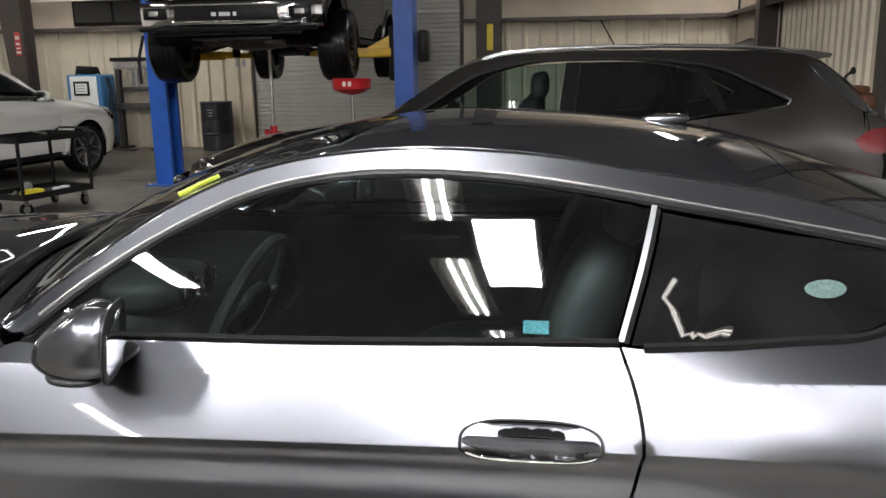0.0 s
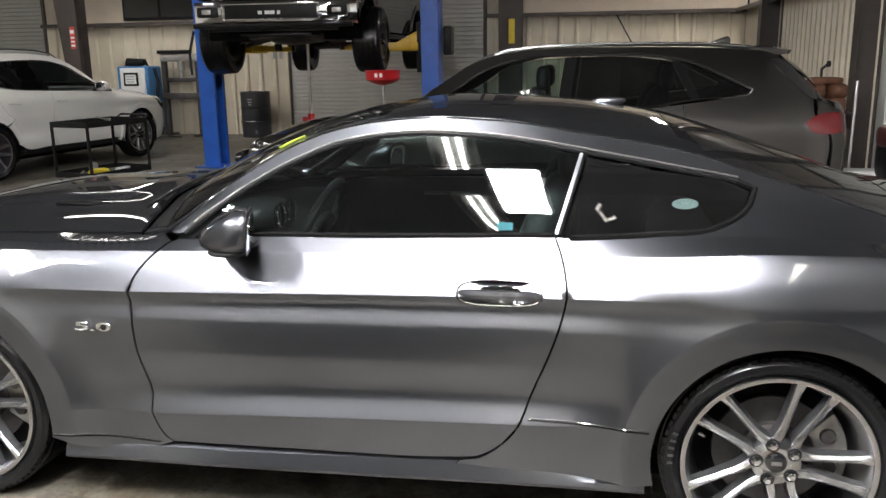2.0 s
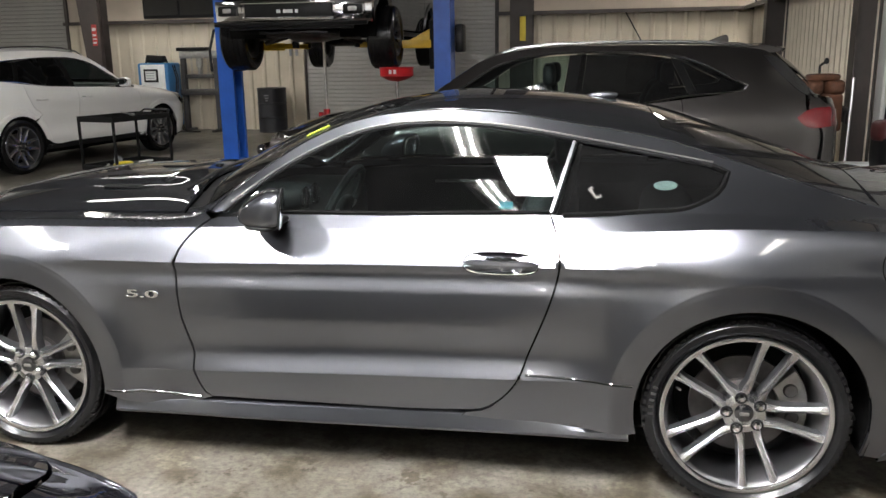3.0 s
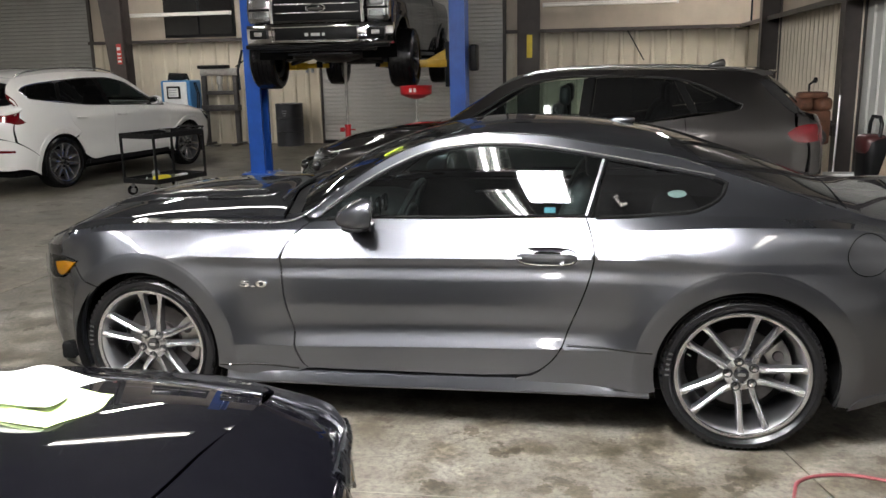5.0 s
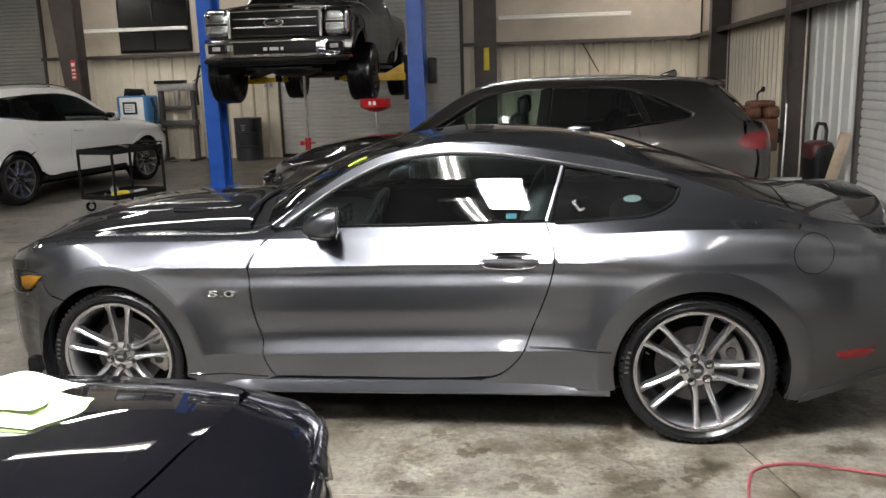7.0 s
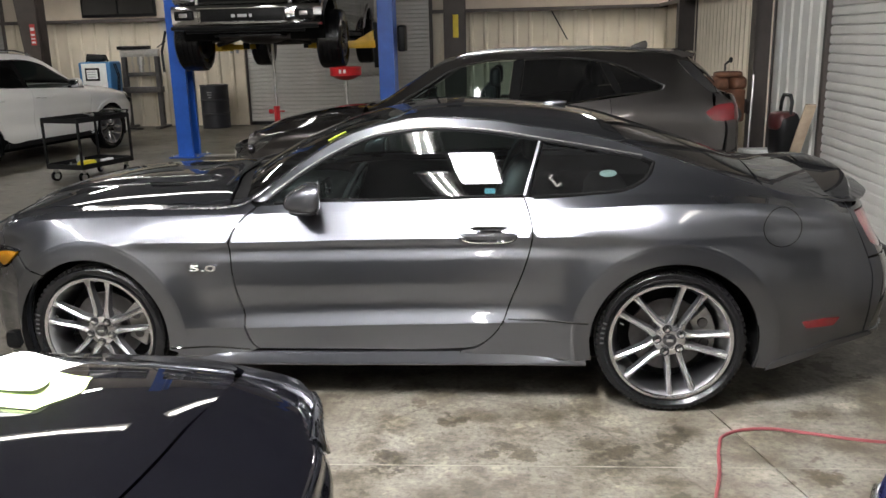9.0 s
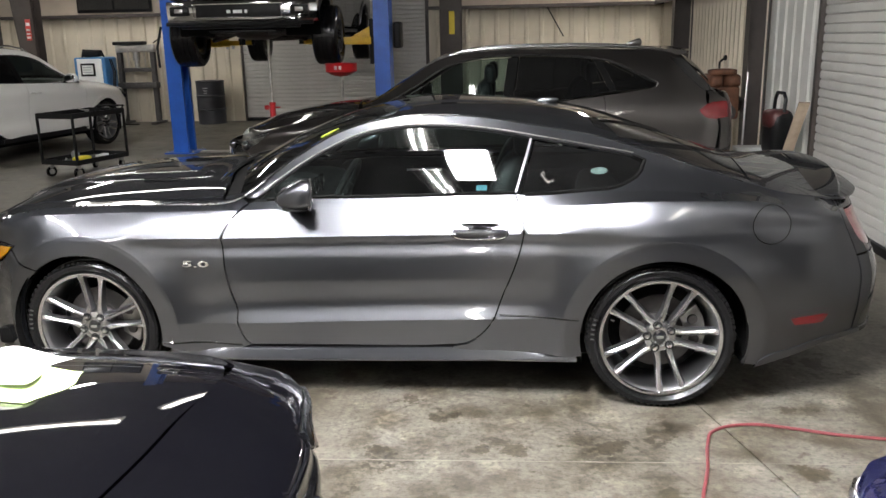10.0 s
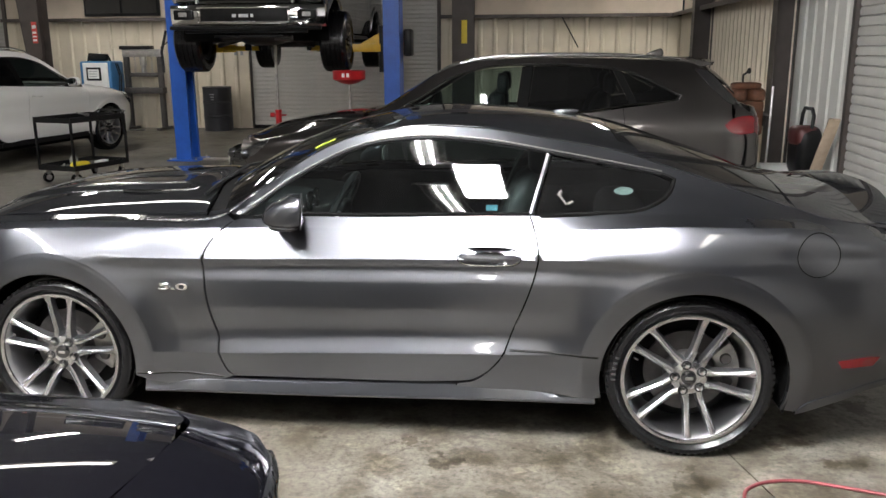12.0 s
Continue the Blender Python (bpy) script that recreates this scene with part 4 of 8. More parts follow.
def coupe_body():
    f0 = [(-3, .17, .86), (-2.3, .16, .87), (-1.8, .18, .88), (-.9, .235, .912), (.9, .24, .92), (1.75, .215, .90), (2.1, .29, .86), (2.5, .33, .85), (3.15, .34, .84)]
    f1 = [(-3, .37, .89), (-1.9, .37, .90), (-1.0, .372, .93), (-.75, .376, .938), (-.5, .383, .950), (-.1, .400, .953), (.6, .420, .955), (.8, .424, .950), (1.0, .43, .946), (1.75, .46, .93), (2.0, .49, .925), (3.15, .5, .90)]
    f1b = [(-3, .43, .90), (-1.9, .43, .903), (-1.0, .435, .932), (-.78, .44, .930), (-.55, .446, .926), (-.1, .463, .926), (.55, .487, .928), (.75, .489, .932), (1.0, .50, .948), (1.75, .52, .934), (2.0, .55, .93), (3.15, .56, .91)]
    f2 = [(-3, .57, .90), (-1.9, .58, .905), (-1.36, .60, .934), (-.8, .60, .940), (.3, .61, .945), (.75, .62, .949), (1.15, .63, .950), (1.7, .64, .950), (1.95, .65, .935), (3.15, .66, .90)]
    f2b = [(-3, .615, .893), (-1.9, .635, .90), (-1.36, .665, .933), (-1.0, .690, .932), (-.8, .695, .937), (-.5, .70, .9395), (.3, .712, .943), (.75, .718, .9465), (1.0, .718, .953), (1.36, .71, .955), (1.7, .715, .950), (1.95, .72, .933), (3.15, .72, .89)]
    f3 = [(-3, .66, .885), (-1.9, .69, .892), (-1.36, .73, .928), (-1.0, .758, .926), (-.65, .765, .9265), (.74, .791, .9325), (1.0, .79, .948), (1.36, .78, .955), (1.7, .785, .948), (1.95, .79, .93), (3.15, .78, .88)]
    f4 = [(-3, .69, .87), (-1.9, .74, .880), (-1.36, .775, .918), (-1.06, .787, .930), (-.65, .793, .942), (-.1, .806, .946), (.4, .816, .947), (.74, .821, .948), (.97, .826, .953), (1.36, .83, .955), (1.7, .84, .942), (1.95, .84, .915), (3.15, .83, .86)]
    f5 = [(-3, .715, .855), (-2.3, .75, .862), (-1.9, .815, .868), (-1.6, .880, .845), (-1.36, .893, .843), (-1.0, .902, .859), (-.65, .912, .872), (-.3, .920, .878), (.7, .930, .878), (1.0, .940, .880), (1.36, .962, .890), (1.7, .960, .886), (1.95, .925, .865), (2.2, .90, .85), (3.15, .88, .84)]
    f6 = [(-3, .72, .83), (-2.3, .762, .835), (-1.9, .843, .84), (-1.6, .908, .785), (-1.36, .917, .795), (-1.0, .923, .80), (-.65, .937, .815), (-.5, .95, .825), (-.32, .964, .838), (.13, .972, .842), (.7, .987, .838), (1.0, .990, .815), (1.3, .990, .795), (1.6, .980, .795), (1.9, .955, .80), (2.2, .925, .79), (3.15, .90, .80)]
    # the hip swells over the rear wheel
    hip = lambda f, k: [(u, z, y + k * smooth01(.72, 1.40, u) * (1 - smooth01(1.50, 2.05, u))) for u, z, y in f]
    f1b, f2 = hip(f1b, .012), hip(f2, .014)
    f2b, f3, f4, f5, f6 = hip(f2b, .012), hip(f3, .014), hip(f4, .021), hip(f5, .030), hip(f6, .018)
    e = [(-3, .73, .80), (-2.3, .775, .80), (-1.9, .862, .79), (-1.79, .895, .755), (-1.6, .923, .715), (-1.3, .930, .72), (-1.0, .935, .72), (-.73, .940, .735), (-.66, .944, .755), (-.61, .955, .765), (-.47, 1.045, .755), (-.35, 1.13, .725), (-.18, 1.232, .67),
         (-.04, 1.285, .637), (.1, 1.312, .615), (.3, 1.325, .60), (.5, 1.315, .60), (.78, 1.272, .595), (1.06, 1.222, .575), (1.3, 1.150, .58), (1.6, 1.055, .62), (1.78, 1.00, .68), (1.9, .972, .765), (2.2, .94, .75), (3.15, .92, .75)]
    lerp = lambda a, b, t: a + (b - a) * t
    z6, y6, ze, ye = curve1([(p[0], p[1]) for p in f6]), curve1([(p[0], p[2]) for p in f6]), curve1([(p[0], p[1]) for p in e]), curve1([(p[0], p[2]) for p in e])
    bulge = curve1([(-3, 0), (-.7, 0), (-.4, .008), (0, .022), (.7, .022), (1.05, .0), (1.35, -.03), (1.7, -.012), (1.9, 0), (3.15, 0)])
    f7 = [(u, lerp(z6(u), ze(u), .5), lerp(y6(u), ye(u), .5) + bulge(u)) for u in [-3 + .1 * i for i in range(62)]]
    f7 = [(u, z, lerp(y, pane_y(z), smooth01(-.55, -.4, u) * (1 - smooth01(.75, .95, u)))) for u, z, y in f7]
    centre = [(-3, .70), (-2.25, .765), (-2.085, .850), (-1.78, .945), (-1.42, .99), (-1.07, 1.005), (-.85, 1.016), (-.76, 1.030), (-.66, 1.083), (-.33, 1.25), (-.01, 1.335), (.145, 1.358), (.3, 1.368), (.6, 1.357), (.9, 1.325), (1.06, 1.294), (1.32, 1.214), (1.6, 1.12), (1.78, 1.052), (1.88, 1.026), (2.1, .995), (2.3, .985), (2.42, .965), (3.2, .9)]
    xs = [(-3, -2.225), (-2.8, -2.215), (-2.5, -2.175), (-2.3, -2.115), (-2.1, -2.02), (-1.9, -1.875), (-1.75, -1.745), (-1.6, -1.6), (0, 0), (1.8, 1.8), (2.05, 2.05), (2.25, 2.22), (2.4, 2.33), (2.6, 2.405), (2.9, 2.45), (3.15, 2.46)]
    plan = [(-3, 0), (-2.8, .22), (-2.5, .48), (-2.3, .635), (-2.1, .76), (-1.9, .875), (-1.75, .95), (-1.55, 1), (1.95, 1), (2.1, .975), (2.25, .915), (2.4, .82), (2.6, .61), (2.9, .29), (3.15, 0)]
    b = Body([f0, f1, f1b, f2, f2b, f3, f4, f5, f6, f7, e], centre, xs, plan, (AF, AR), None, 2.2, 0.009)
    b.lean = lambda u, z: -0.13 * smooth01(1.95, 2.4, u) * smooth01(.58, .95, z) + 0.05 * smooth01(-2.0, -2.3, u) * smooth01(.35, .15, z)
    b.crease[1] = curve1([(-1.0, 0), (-.7, .9), (.7, .9), (.9, .9), (1.0, .9), (1.1, 0)])
    b.crease[6] = curve1([(-1.1, 0), (-.9, .95), (.85, .95), (1.05, 0)])
    b.crease[7] = curve1([(-1.8, 0), (-1.6, .8), (1.8, .85), (1.95, 0)])
    b.crease[8] = curve1([(-2, .3), (-.6, .3), (-.4, .8), (1.2, .8), (1.5, .7), (2.1, .85), (2.3, 0)])
    b.soft_arch, b.flare = True, 0.022
    b.dome = curve1([(-2.2, 0), (-2.0, .012), (-1.0, .018), (-.82, .0), (-.8, 0)])
    return b


CB = coupe_body()


def handle_oval(ku, kz, n=48):
    """The outline of the door handle's hollow."""
    return [(.544 + .128 * ku * math.copysign(abs(math.cos(a)) ** .6, math.cos(a)), .826 + .037 * kz * math.copysign(abs(math.sin(a)) ** .8, math.sin(a))) for a in [2 * math.pi * i / n for i in range(n)]]


def coupe_shell():
    seam_f = [(-.545, .940), (-.575, .915), (-.61, .88), (-.642, .832), (-.656, .79), (-.652, .719), (-.644, .61), (-.623, .50), (-.607, .44), (-.608, .384), (-.599, .348), (-.576, .290), (-.55, .268)]
    bottom = [(-.133, .272), (.40, .286)]
    seam_r = [(.47, .293), (.53, .328), (.585, .388), (.61, .429), (.634, .495), (.67, .587), (.705, .678), (.735, .78), (.742, .82), (.731, .904), (.702, .983)]
    belt = [(.4, .978), (.13, .970), (-.1, .967), (-.32, .962), (-.46, .950)]
    P = M_PAINT_GREY
    doors = CB.panel("door", [seam_f + bottom + seam_r + belt, handle_oval(.96, .94)], P, coupe, gap=.0034, du=0.03, sub=7)
    af = lambda a, b, n=22: arc(AF[0], AF[1], AF[2], a, b, n)
    ar = lambda a, b, n=22: arc(AR[0], AR[1], AR[2], a, b, n)
    fender = seam_f[::-1][:1] + [(-.60, .248), (-.93, .236)] + af(-12, 128) + [(-1.70, .66), (-1.775, .716), (-1.86, .722), (-1.90, .73)] + CB.rim(-1.9, -.60, 26) + seam_f[:-1]
    CB.panel("front_fender", [fender], P, coupe, gap=.0034, du=0.03, sub=7)
    roof_edge = CB.rim(2.28, -.60, 60)
    win_in = [(-.50, .962), (-.45, .995), (-.305, 1.10), (-.164, 1.178), (-.026, 1.233), (.109, 1.259), (.24, 1.269), (.37, 1.267), (.5, 1.257), (.628, 1.240), (.77, 1.216), (1.0, 1.172), (1.243, 1.124), (1.302, 1.104), (1.280, 1.064), (1.19, 1.019), (1.0, .995), (.84, .982)]
    quarter = seam_r[::-1][:-1] + [(.474, .290), (.42, .279), (.40, .262), (.50, .255), (.80, .245), (.985, .238)] + ar(194, -19) + [(1.80, .205), (1.95, .25), (2.1, .30), (2.28, .318)] + roof_edge + win_in
    CB.panel("quarter_panel", [quarter], P, coupe, gap=.0034, du=0.03, sub=7)
    rear_bumper = [(2.283, .319), (2.5, .335), (3.15, .345), (3.15, .70), (2.6, .70), (2.283, .70)]
    CB.panel("rear_bumper", [rear_bumper], P, coupe, du=0.05)
    CB.panel("rear_valance", [[(1.78, .20), (1.95, .243), (2.1, .292), (2.28, .312), (2.5, .328), (2.5, .350), (2.28, .338), (2.1, .322), (1.95, .280), (1.80, .228)]], P, coupe, gap=0, off=-.007, du=.04)
    tail = [(2.284, .705), (2.6, .705), (3.15, .705), (3.15, .915), (2.6, .925), (2.284, .934)]
    lamp = [(2.33, .895), (2.35, .76), (2.40, .738), (2.72, .74), (2.70, .875), (2.45, .895)]
    CB.panel("tail_panel", [tail, lamp], P, coupe, du=0.05)
    CB.panel("tail_lamp", [lamp], M_REDLENS, coupe, "red tail lamp lens", gap=0.003, off=0.004)
    head = [(-2.02, .713), (-1.90, .722), (-1.79, .713), (-1.80, .69), (-1.86, .648), (-1.97, .618), (-2.12, .628), (-2.22, .655), (-2.2, .70)]
    bump_f = af(128, 200, 14) + [(-1.74, .20), (-1.9, .175), (-2.3, .165), (-3, .17), (-3, .685), (-2.4, .715), (-2.3, .752), (-2.1, .80), (-1.9, .855), (-1.905, .73), (-1.86, .717), (-1.775, .711), (-1.70, .655)]
    CB.panel("front_bumper", [bump_f, head], P, coupe, du=0.05)
    CB.panel("splitter", [[(-1.72, .172), (-2.0, .15), (-2.4, .145), (-3, .15), (-3, .168), (-2.3, .163), (-1.9, .173), (-1.76, .196)]], M_BLACK, coupe, "black plastic front splitter", du=0.06)
    # headlamps
    front = [(-2.20, .715), (-2.0, .732), (-1.86, .741), (-1.735, .735), (-1.80, .685), (-1.90, .630), (-2.0, .610), (-2.16, .622)]
    a, b = CB.panel("headlamp", [front], M_GLOSSBLACK, coupe, "dark projector headlamp behind a clear lens", gap=0.001, off=-.002, lip=.03)
    for k, ob in enumerate((a, b)):
        for name, loop, mat, lab, off in (("turn_signal", [(-1.985, .700), (-1.86, .722), (-1.755, .727), (-1.82, .678), (-1.92, .638), (-1.965, .652)], M_AMBER, "amber side turn lens", -.006),
                                          ("reflector", [(-2.075, .712), (-2.03, .715), (-2.03, .645), (-2.075, .640)], M_RIM, "bright reflector strip", -.005),
                                          ("lens", front, M_LENS, "clear lens", -.012)):
            l = soft_line(loop, .02, True)
            d = sheet(name, [l], CB.side_grid(-2.3, -1.7, .04), CB.inner(off), CB.side_n, 0.004, .004)
            part(name, sheet_mesh(name, d, bool(k)), mat, ob, lab)
    # the dark lining that shows in the gaps between panels
    lining = [(-2.2, .30), (-1.80, .25)] + af(195, -12, 26) + [(-.9, .25), (.95, .25)] + ar(192, -15, 26) + [(1.9, .32), (2.2, .35), (2.3, .8), (2.1, .92), (1.9, .945), (1.0, .965), (0, .945), (-.6, .93), (-1.7, .86), (-2.1, .72)]
    CB.panel("inner_shell", [lining], M_DARK, coupe, lip=0, off=.026, du=.06, sub=3)
    # side skirt
    for s in (1, -1):
        bm = bmesh.new()
        rows = []
        for i in range(41):
            x = -.97 + 1.955 * i / 40
            k = smooth01(-.97, -.62, x)
            r = smooth01(.62, .95, x)
            zt = .232 + .018 * k + (.275 - .250) * smooth01(-.6, .65, x) - .040 * r
            zb = .178 + .012 * k + .018 * smooth01(-.6, .9, x)
            yo = .919 + .016 * k
            prof = [(.86, zt + .010), (.905, zt + .006), (yo - .016, zt - .004), (yo - .004, zb + .018 + .008 * k), (yo, zb + .012), (yo - .006, zb), (.86, zb)]
            rows.append([bm.verts.new((x, -s * y, z)) for y, z in prof])
        for a_, b_ in zip(rows, rows[1:]):
            for j in range(6):
                bm.faces.new((a_[j], a_[j + 1], b_[j + 1], b_[j]))
        bm.faces.new(rows[0])
        bm.faces.new(rows[-1][::-1])
        part("side_skirt", bm, P, coupe, angle=25)
    # hood, roof, screens, deck
    hood = [(-2.62, -.45), (-2.4, -.90), (-2.25, -.985), (-1.9, -.992), (-1.3, -.992), (-.71, -.992), (-.745, -.7), (-.80, -.35), (-.815, 0), (-.80, .35), (-.745, .7), (-.71, .992), (-1.3, .992), (-1.9, .992), (-2.25, .985), (-2.4, .9), (-2.62, .45), (-2.70, 0)]
    CB.cover("hood", hood, P, coupe, gap=.002)
    cowl = [(-.705, -.99), (-.63, -.985), (-.665, -.7), (-.71, -.35), (-.725, 0), (-.71, .35), (-.665, .7), (-.63, .985), (-.705, .99), (-.74, .7), (-.795, .35), (-.81, 0), (-.795, -.35), (-.74, -.7)]
    CB.cover("cowl", cowl, M_DARK, coupe, "black plastic cowl below the windscreen", off=.018)
    ws = [(-.61, -.955), (-.45, -.955), (-.2, -.95), (.0, -.94), (.10, -.85), (.15, -.4), (.16, 0), (.15, .4), (.10, .85), (.0, .94), (-.2, .95), (-.45, .955), (-.61, .955), (-.66, .7), (-.72, .35), (-.735, 0), (-.72, -.35), (-.66, -.7)]
    # one even curve for the screen, so that lamps mirror in it without kinks
    def arch3(a, b, c):
        return lambda x: sum(p[1] * (x - q[0]) * (x - r[0]) / ((p[0] - q[0]) * (p[0] - r[0])) for p, q, r in ((a, b, c), (b, a, c), (c, a, b)))
    zs, zm, ys = arch3((-.61, .954), (-.35, 1.127), (0, 1.294)), arch3((-.735, 1.042), (-.33, 1.248), (.16, 1.358)), arch3((-.61, .768), (-.3, .705), (.1, .615))
    screen = lambda x, v: Vector((x, ys(x) * v, zs(x) + (zm(x) - zs(x)) * (1 - abs(v) ** 2.2) - .003))
    screen_n = lambda x, v: (screen(x + .004, v) - screen(x - .004, v)).cross(screen(x, v + .004) - screen(x, v - .004)).normalized()
    d = sheet("windscreen", [soft_line(ws, .04, True)], CB.top_grid(-.74, .17), screen, screen_n, .004)
    part("windscreen", sheet_mesh("windscreen", d), M_GLASS_CLEAR, coupe, "clear laminated windscreen")
    rg = [(1.08, -.80), (1.3, -.87), (1.6, -.93), (1.768, -.93), (1.78, -.6), (1.80, 0), (1.78, .6), (1.768, .93), (1.6, .93), (1.3, .87), (1.08, .80), (1.05, .4), (1.04, 0), (1.05, -.4)]
    roof_l = [(-.69, -1), (-.4, -1), (0, -1), (.5, -1), (1.0, -1), (1.4, -1), (1.783, -1), (1.78, -.94), (1.772, -.935), (1.6, -.935), (1.3, -.875), (1.075, -.805), (1.045, -.4), (1.035, 0), (1.045, .4), (1.075, .805), (1.3, .875), (1.6, .935), (1.772, .935), (1.78, .94),
              (1.783, 1), (1.4, 1), (1.0, 1), (.5, 1), (0, 1), (-.4, 1), (-.69, 1), (-.69, .96), (-.45, .96), (-.2, .955), (.0, .945), (.105, .855), (.155, .4), (.165, 0), (.155, -.4), (.105, -.855), (.0, -.945), (-.2, -.955), (-.45, -.96), (-.69, -.96)]
    CB.cover("roof", roof_l, P, coupe, lip=.01)
    CB.cover("rear_screen", rg, M_GLASS_DARK, coupe, "dark heated rear screen", lip=.004)
    deck = [(1.785, -.99), (1.9, -.992), (2.22, -.99), (2.30, -.9), (2.38, -.5), (2.40, 0), (2.38, .5), (2.30, .9), (2.22, .99), (1.9, .992), (1.785, .99), (1.79, .6), (1.81, 0), (1.79, -.6)]
    CB.cover("boot_lid", deck, P, coupe, gap=.002)
    # lip spoiler
    bm = bmesh.new()
    rows = []
    for i in range(33):
        v = -1 + 2 * i / 32
        c = 1 - abs(v) ** 4
        x = 2.28 - .12 * v * v
        y = v * .70
        z0 = CB.top(2.15, v * .92).z - .004
        h = .010 + .020 * c
        rows.append([bm.verts.new(p) for p in ((x - .16, y, z0 + .004), (x - .06, y, z0 + h * .75), (x - .005, y, z0 + h), (x + .006, y, z0 + h - .012), (x - .02, y, z0 + h * .3), (x - .03, y, z0 - .05), (x - .15, y, z0 - .02))])
    for a_, b_ in zip(rows, rows[1:]):
        for j in range(7):
            bm.faces.new((a_[j], a_[(j + 1) % 7], b_[(j + 1) % 7], b_[j]))
    bm.faces.new(rows[0][::-1])
    bm.faces.new(rows[-1])
    part("spoiler", bm, P, coupe, angle=30)
    # side glass
    door_glass = [(-.485, .958), (-.32, .966), (.13, .974), (.698, .990), (.765, 1.214), (.628, 1.238), (.5, 1.255), (.37, 1.265), (.24, 1.267), (.109, 1.257), (-.026, 1.231), (-.164, 1.176), (-.305, 1.098), (-.45, .993)]
    pane = lambda u, z: Vector((u, -(pane_y(z) - .004 - .012 * (u - .2) ** 2), z))
    pane_n = lambda u, z: Vector((-.024 * (u - .2), -1, .40 + 1.5 * (z - .98))).normalized()
    d = sheet("door_glass", [inset(soft_line(door_glass, .03, True), .003)], CB.side_grid(-.5, .8, .05, 4), pane, pane_n, .004)
    for mir in (False, True):
        part("door_glass", sheet_mesh("door_glass", d, mir), M_GLASS, coupe, "green-tinted frameless door glass")
    q_glass = [(.722, .984), (.84, .986), (1.0, .999), (1.18, 1.021), (1.266, 1.065), (1.286, 1.101), (1.25, 1.118), (1.0, 1.167), (.788, 1.208)]
    CB.panel("quarter_glass", [q_glass], M_GLASS_DARK, coupe, "dark tinted quarter glass", gap=.002, lip=.004, off=.006, du=.05, sub=4)
    bp = [(.703, .988), (.719, .986), (.785, 1.209), (.771, 1.215)]
    CB.panel("pillar_trim", [bp], M_DARK, coupe, "black pillar trim", gap=.001, lip=.006, off=.003, du=.02, sub=4)
    CB.panel("glass_edge", [[(.698, .990), (.709, .9895), (.7765, 1.2135), (.766, 1.215)]], M_STRIP, coupe, "bright strip at the edge of the door glass", gap=0, lip=.003, off=-.002, du=.02, sub=4)
    # seals round the side windows
    for s in (1, -1):
        for pts, r, mat, nm in (([(-.46, .956), (-.32, .966), (.13, .974), (.4, .981), (.70, .9875)], .009, M_DARK, "belt_seal"),
                                ([(-.50, .962), (-.45, .998), (-.305, 1.103), (-.164, 1.181), (-.026, 1.236), (.109, 1.262), (.24, 1.272), (.37, 1.270), (.5, 1.260), (.628, 1.243), (.77, 1.219), (1.0, 1.175), (1.245, 1.127)], .008, M_BLACK, "window_seal"),
                                ([(1.245, 1.125), (1.299, 1.103), (1.277, 1.062), (1.19, 1.015), (1.0, .993), (.745, .98)], .010, M_DARK, "window_seal")):
            bm = bmesh.new()
            tube(bm, [(p.x, p.y * s, p.z) for p in (CB.side(u, z) for u, z in soft_line(pts, .03))], r, 6)
            part(nm, bm, mat, coupe)
    for s in (1, -1):
        for pts in ([(.632, .436), (.80, .432), (.99, .424)], [(-.985, .268), (-.80, .272), (-.60, .262)]):
            # dark line for the seam, chrome line above it as a drawn glint
            for dz, mat, nm in ((0, M_DARK, "sill_seam"), (.0045, M_CHROME, "seam_glint")):
                bm = bmesh.new()
                tube(bm, [(p.x, p.y * s, p.z) for p in (CB.side(u, z + dz) for u, z in soft_line(pts, .03))], .0022, 5)
                part(nm, bm, mat, coupe)
        bm = bmesh.new()
        tube(bm, [(p.x, p.y * s, p.z) for p in (CB.side(u, z) for u, z in CB.rim(-.58, 1.74, 60, .004))], .0035, 6)
        part("roof_joint", bm, M_GLOSSBLACK, coupe, "dark joint strip along the roof edge")
        bm = bmesh.new()
        tube(bm, [(p.x, (p.y - .004) * s, p.z) for p in (CB.side(u, z) for u, z in soft_line([(-.47, 1.000), (-.305, 1.115), (-.164, 1.192), (-.026, 1.247), (.109, 1.273), (.24, 1.283), (.37, 1.281), (.5, 1.271), (.628, 1.254), (.77, 1.230), (1.0, 1.186), (1.25, 1.137)], .03))], .003, 6)
        part("drip_moulding", bm, M_STEEL, coupe, "thin bright moulding over the windows")
    # fuel door, side markers, badge
    for nm, loop, mat, lab, off in (("side_marker", [(1.925, .431), (2.06, .447), (2.10, .447), (2.075, .408), (1.945, .400)], M_REDLENS, "red side marker lens", -.003),):
        CB.panel(nm, [loop], mat, coupe, lab, gap=0, lip=.008, off=off, du=.03)
    ring = arc(1.81, .862, .082, 0, 360, 40)[:-1]
    bm = bmesh.new()
    tube(bm, [CB.side(u, z) for u, z in ring], .0022, 5, True)
    part("fuel_door_gap", bm, M_DARK, coupe, "thin dark gap round the fuel door")
    CB.panel("fuel_door", [arc(1.81, .862, .080, 0, 360, 40)[:-1]], P, coupe, gap=0, lip=.004, off=-.0008, both=False, du=.03)
    for s in (1,):
        cu = bpy.data.curves.new("badge_text", "FONT")
        cu.body, cu.size, cu.extrude, cu.bevel_depth = "5.0", .062, .004, .0016
        cu.align_x, cu.align_y = "CENTER", "CENTER"
        tmp = bpy.data.objects.new("badge_text", cu)
        me = bpy.data.meshes.new_from_object(tmp)
        bpy.data.objects.remove(tmp)
        for v in me.vertices:
            v.co.x *= 1.75
            v.co.y *= .64
        me.materials.clear()
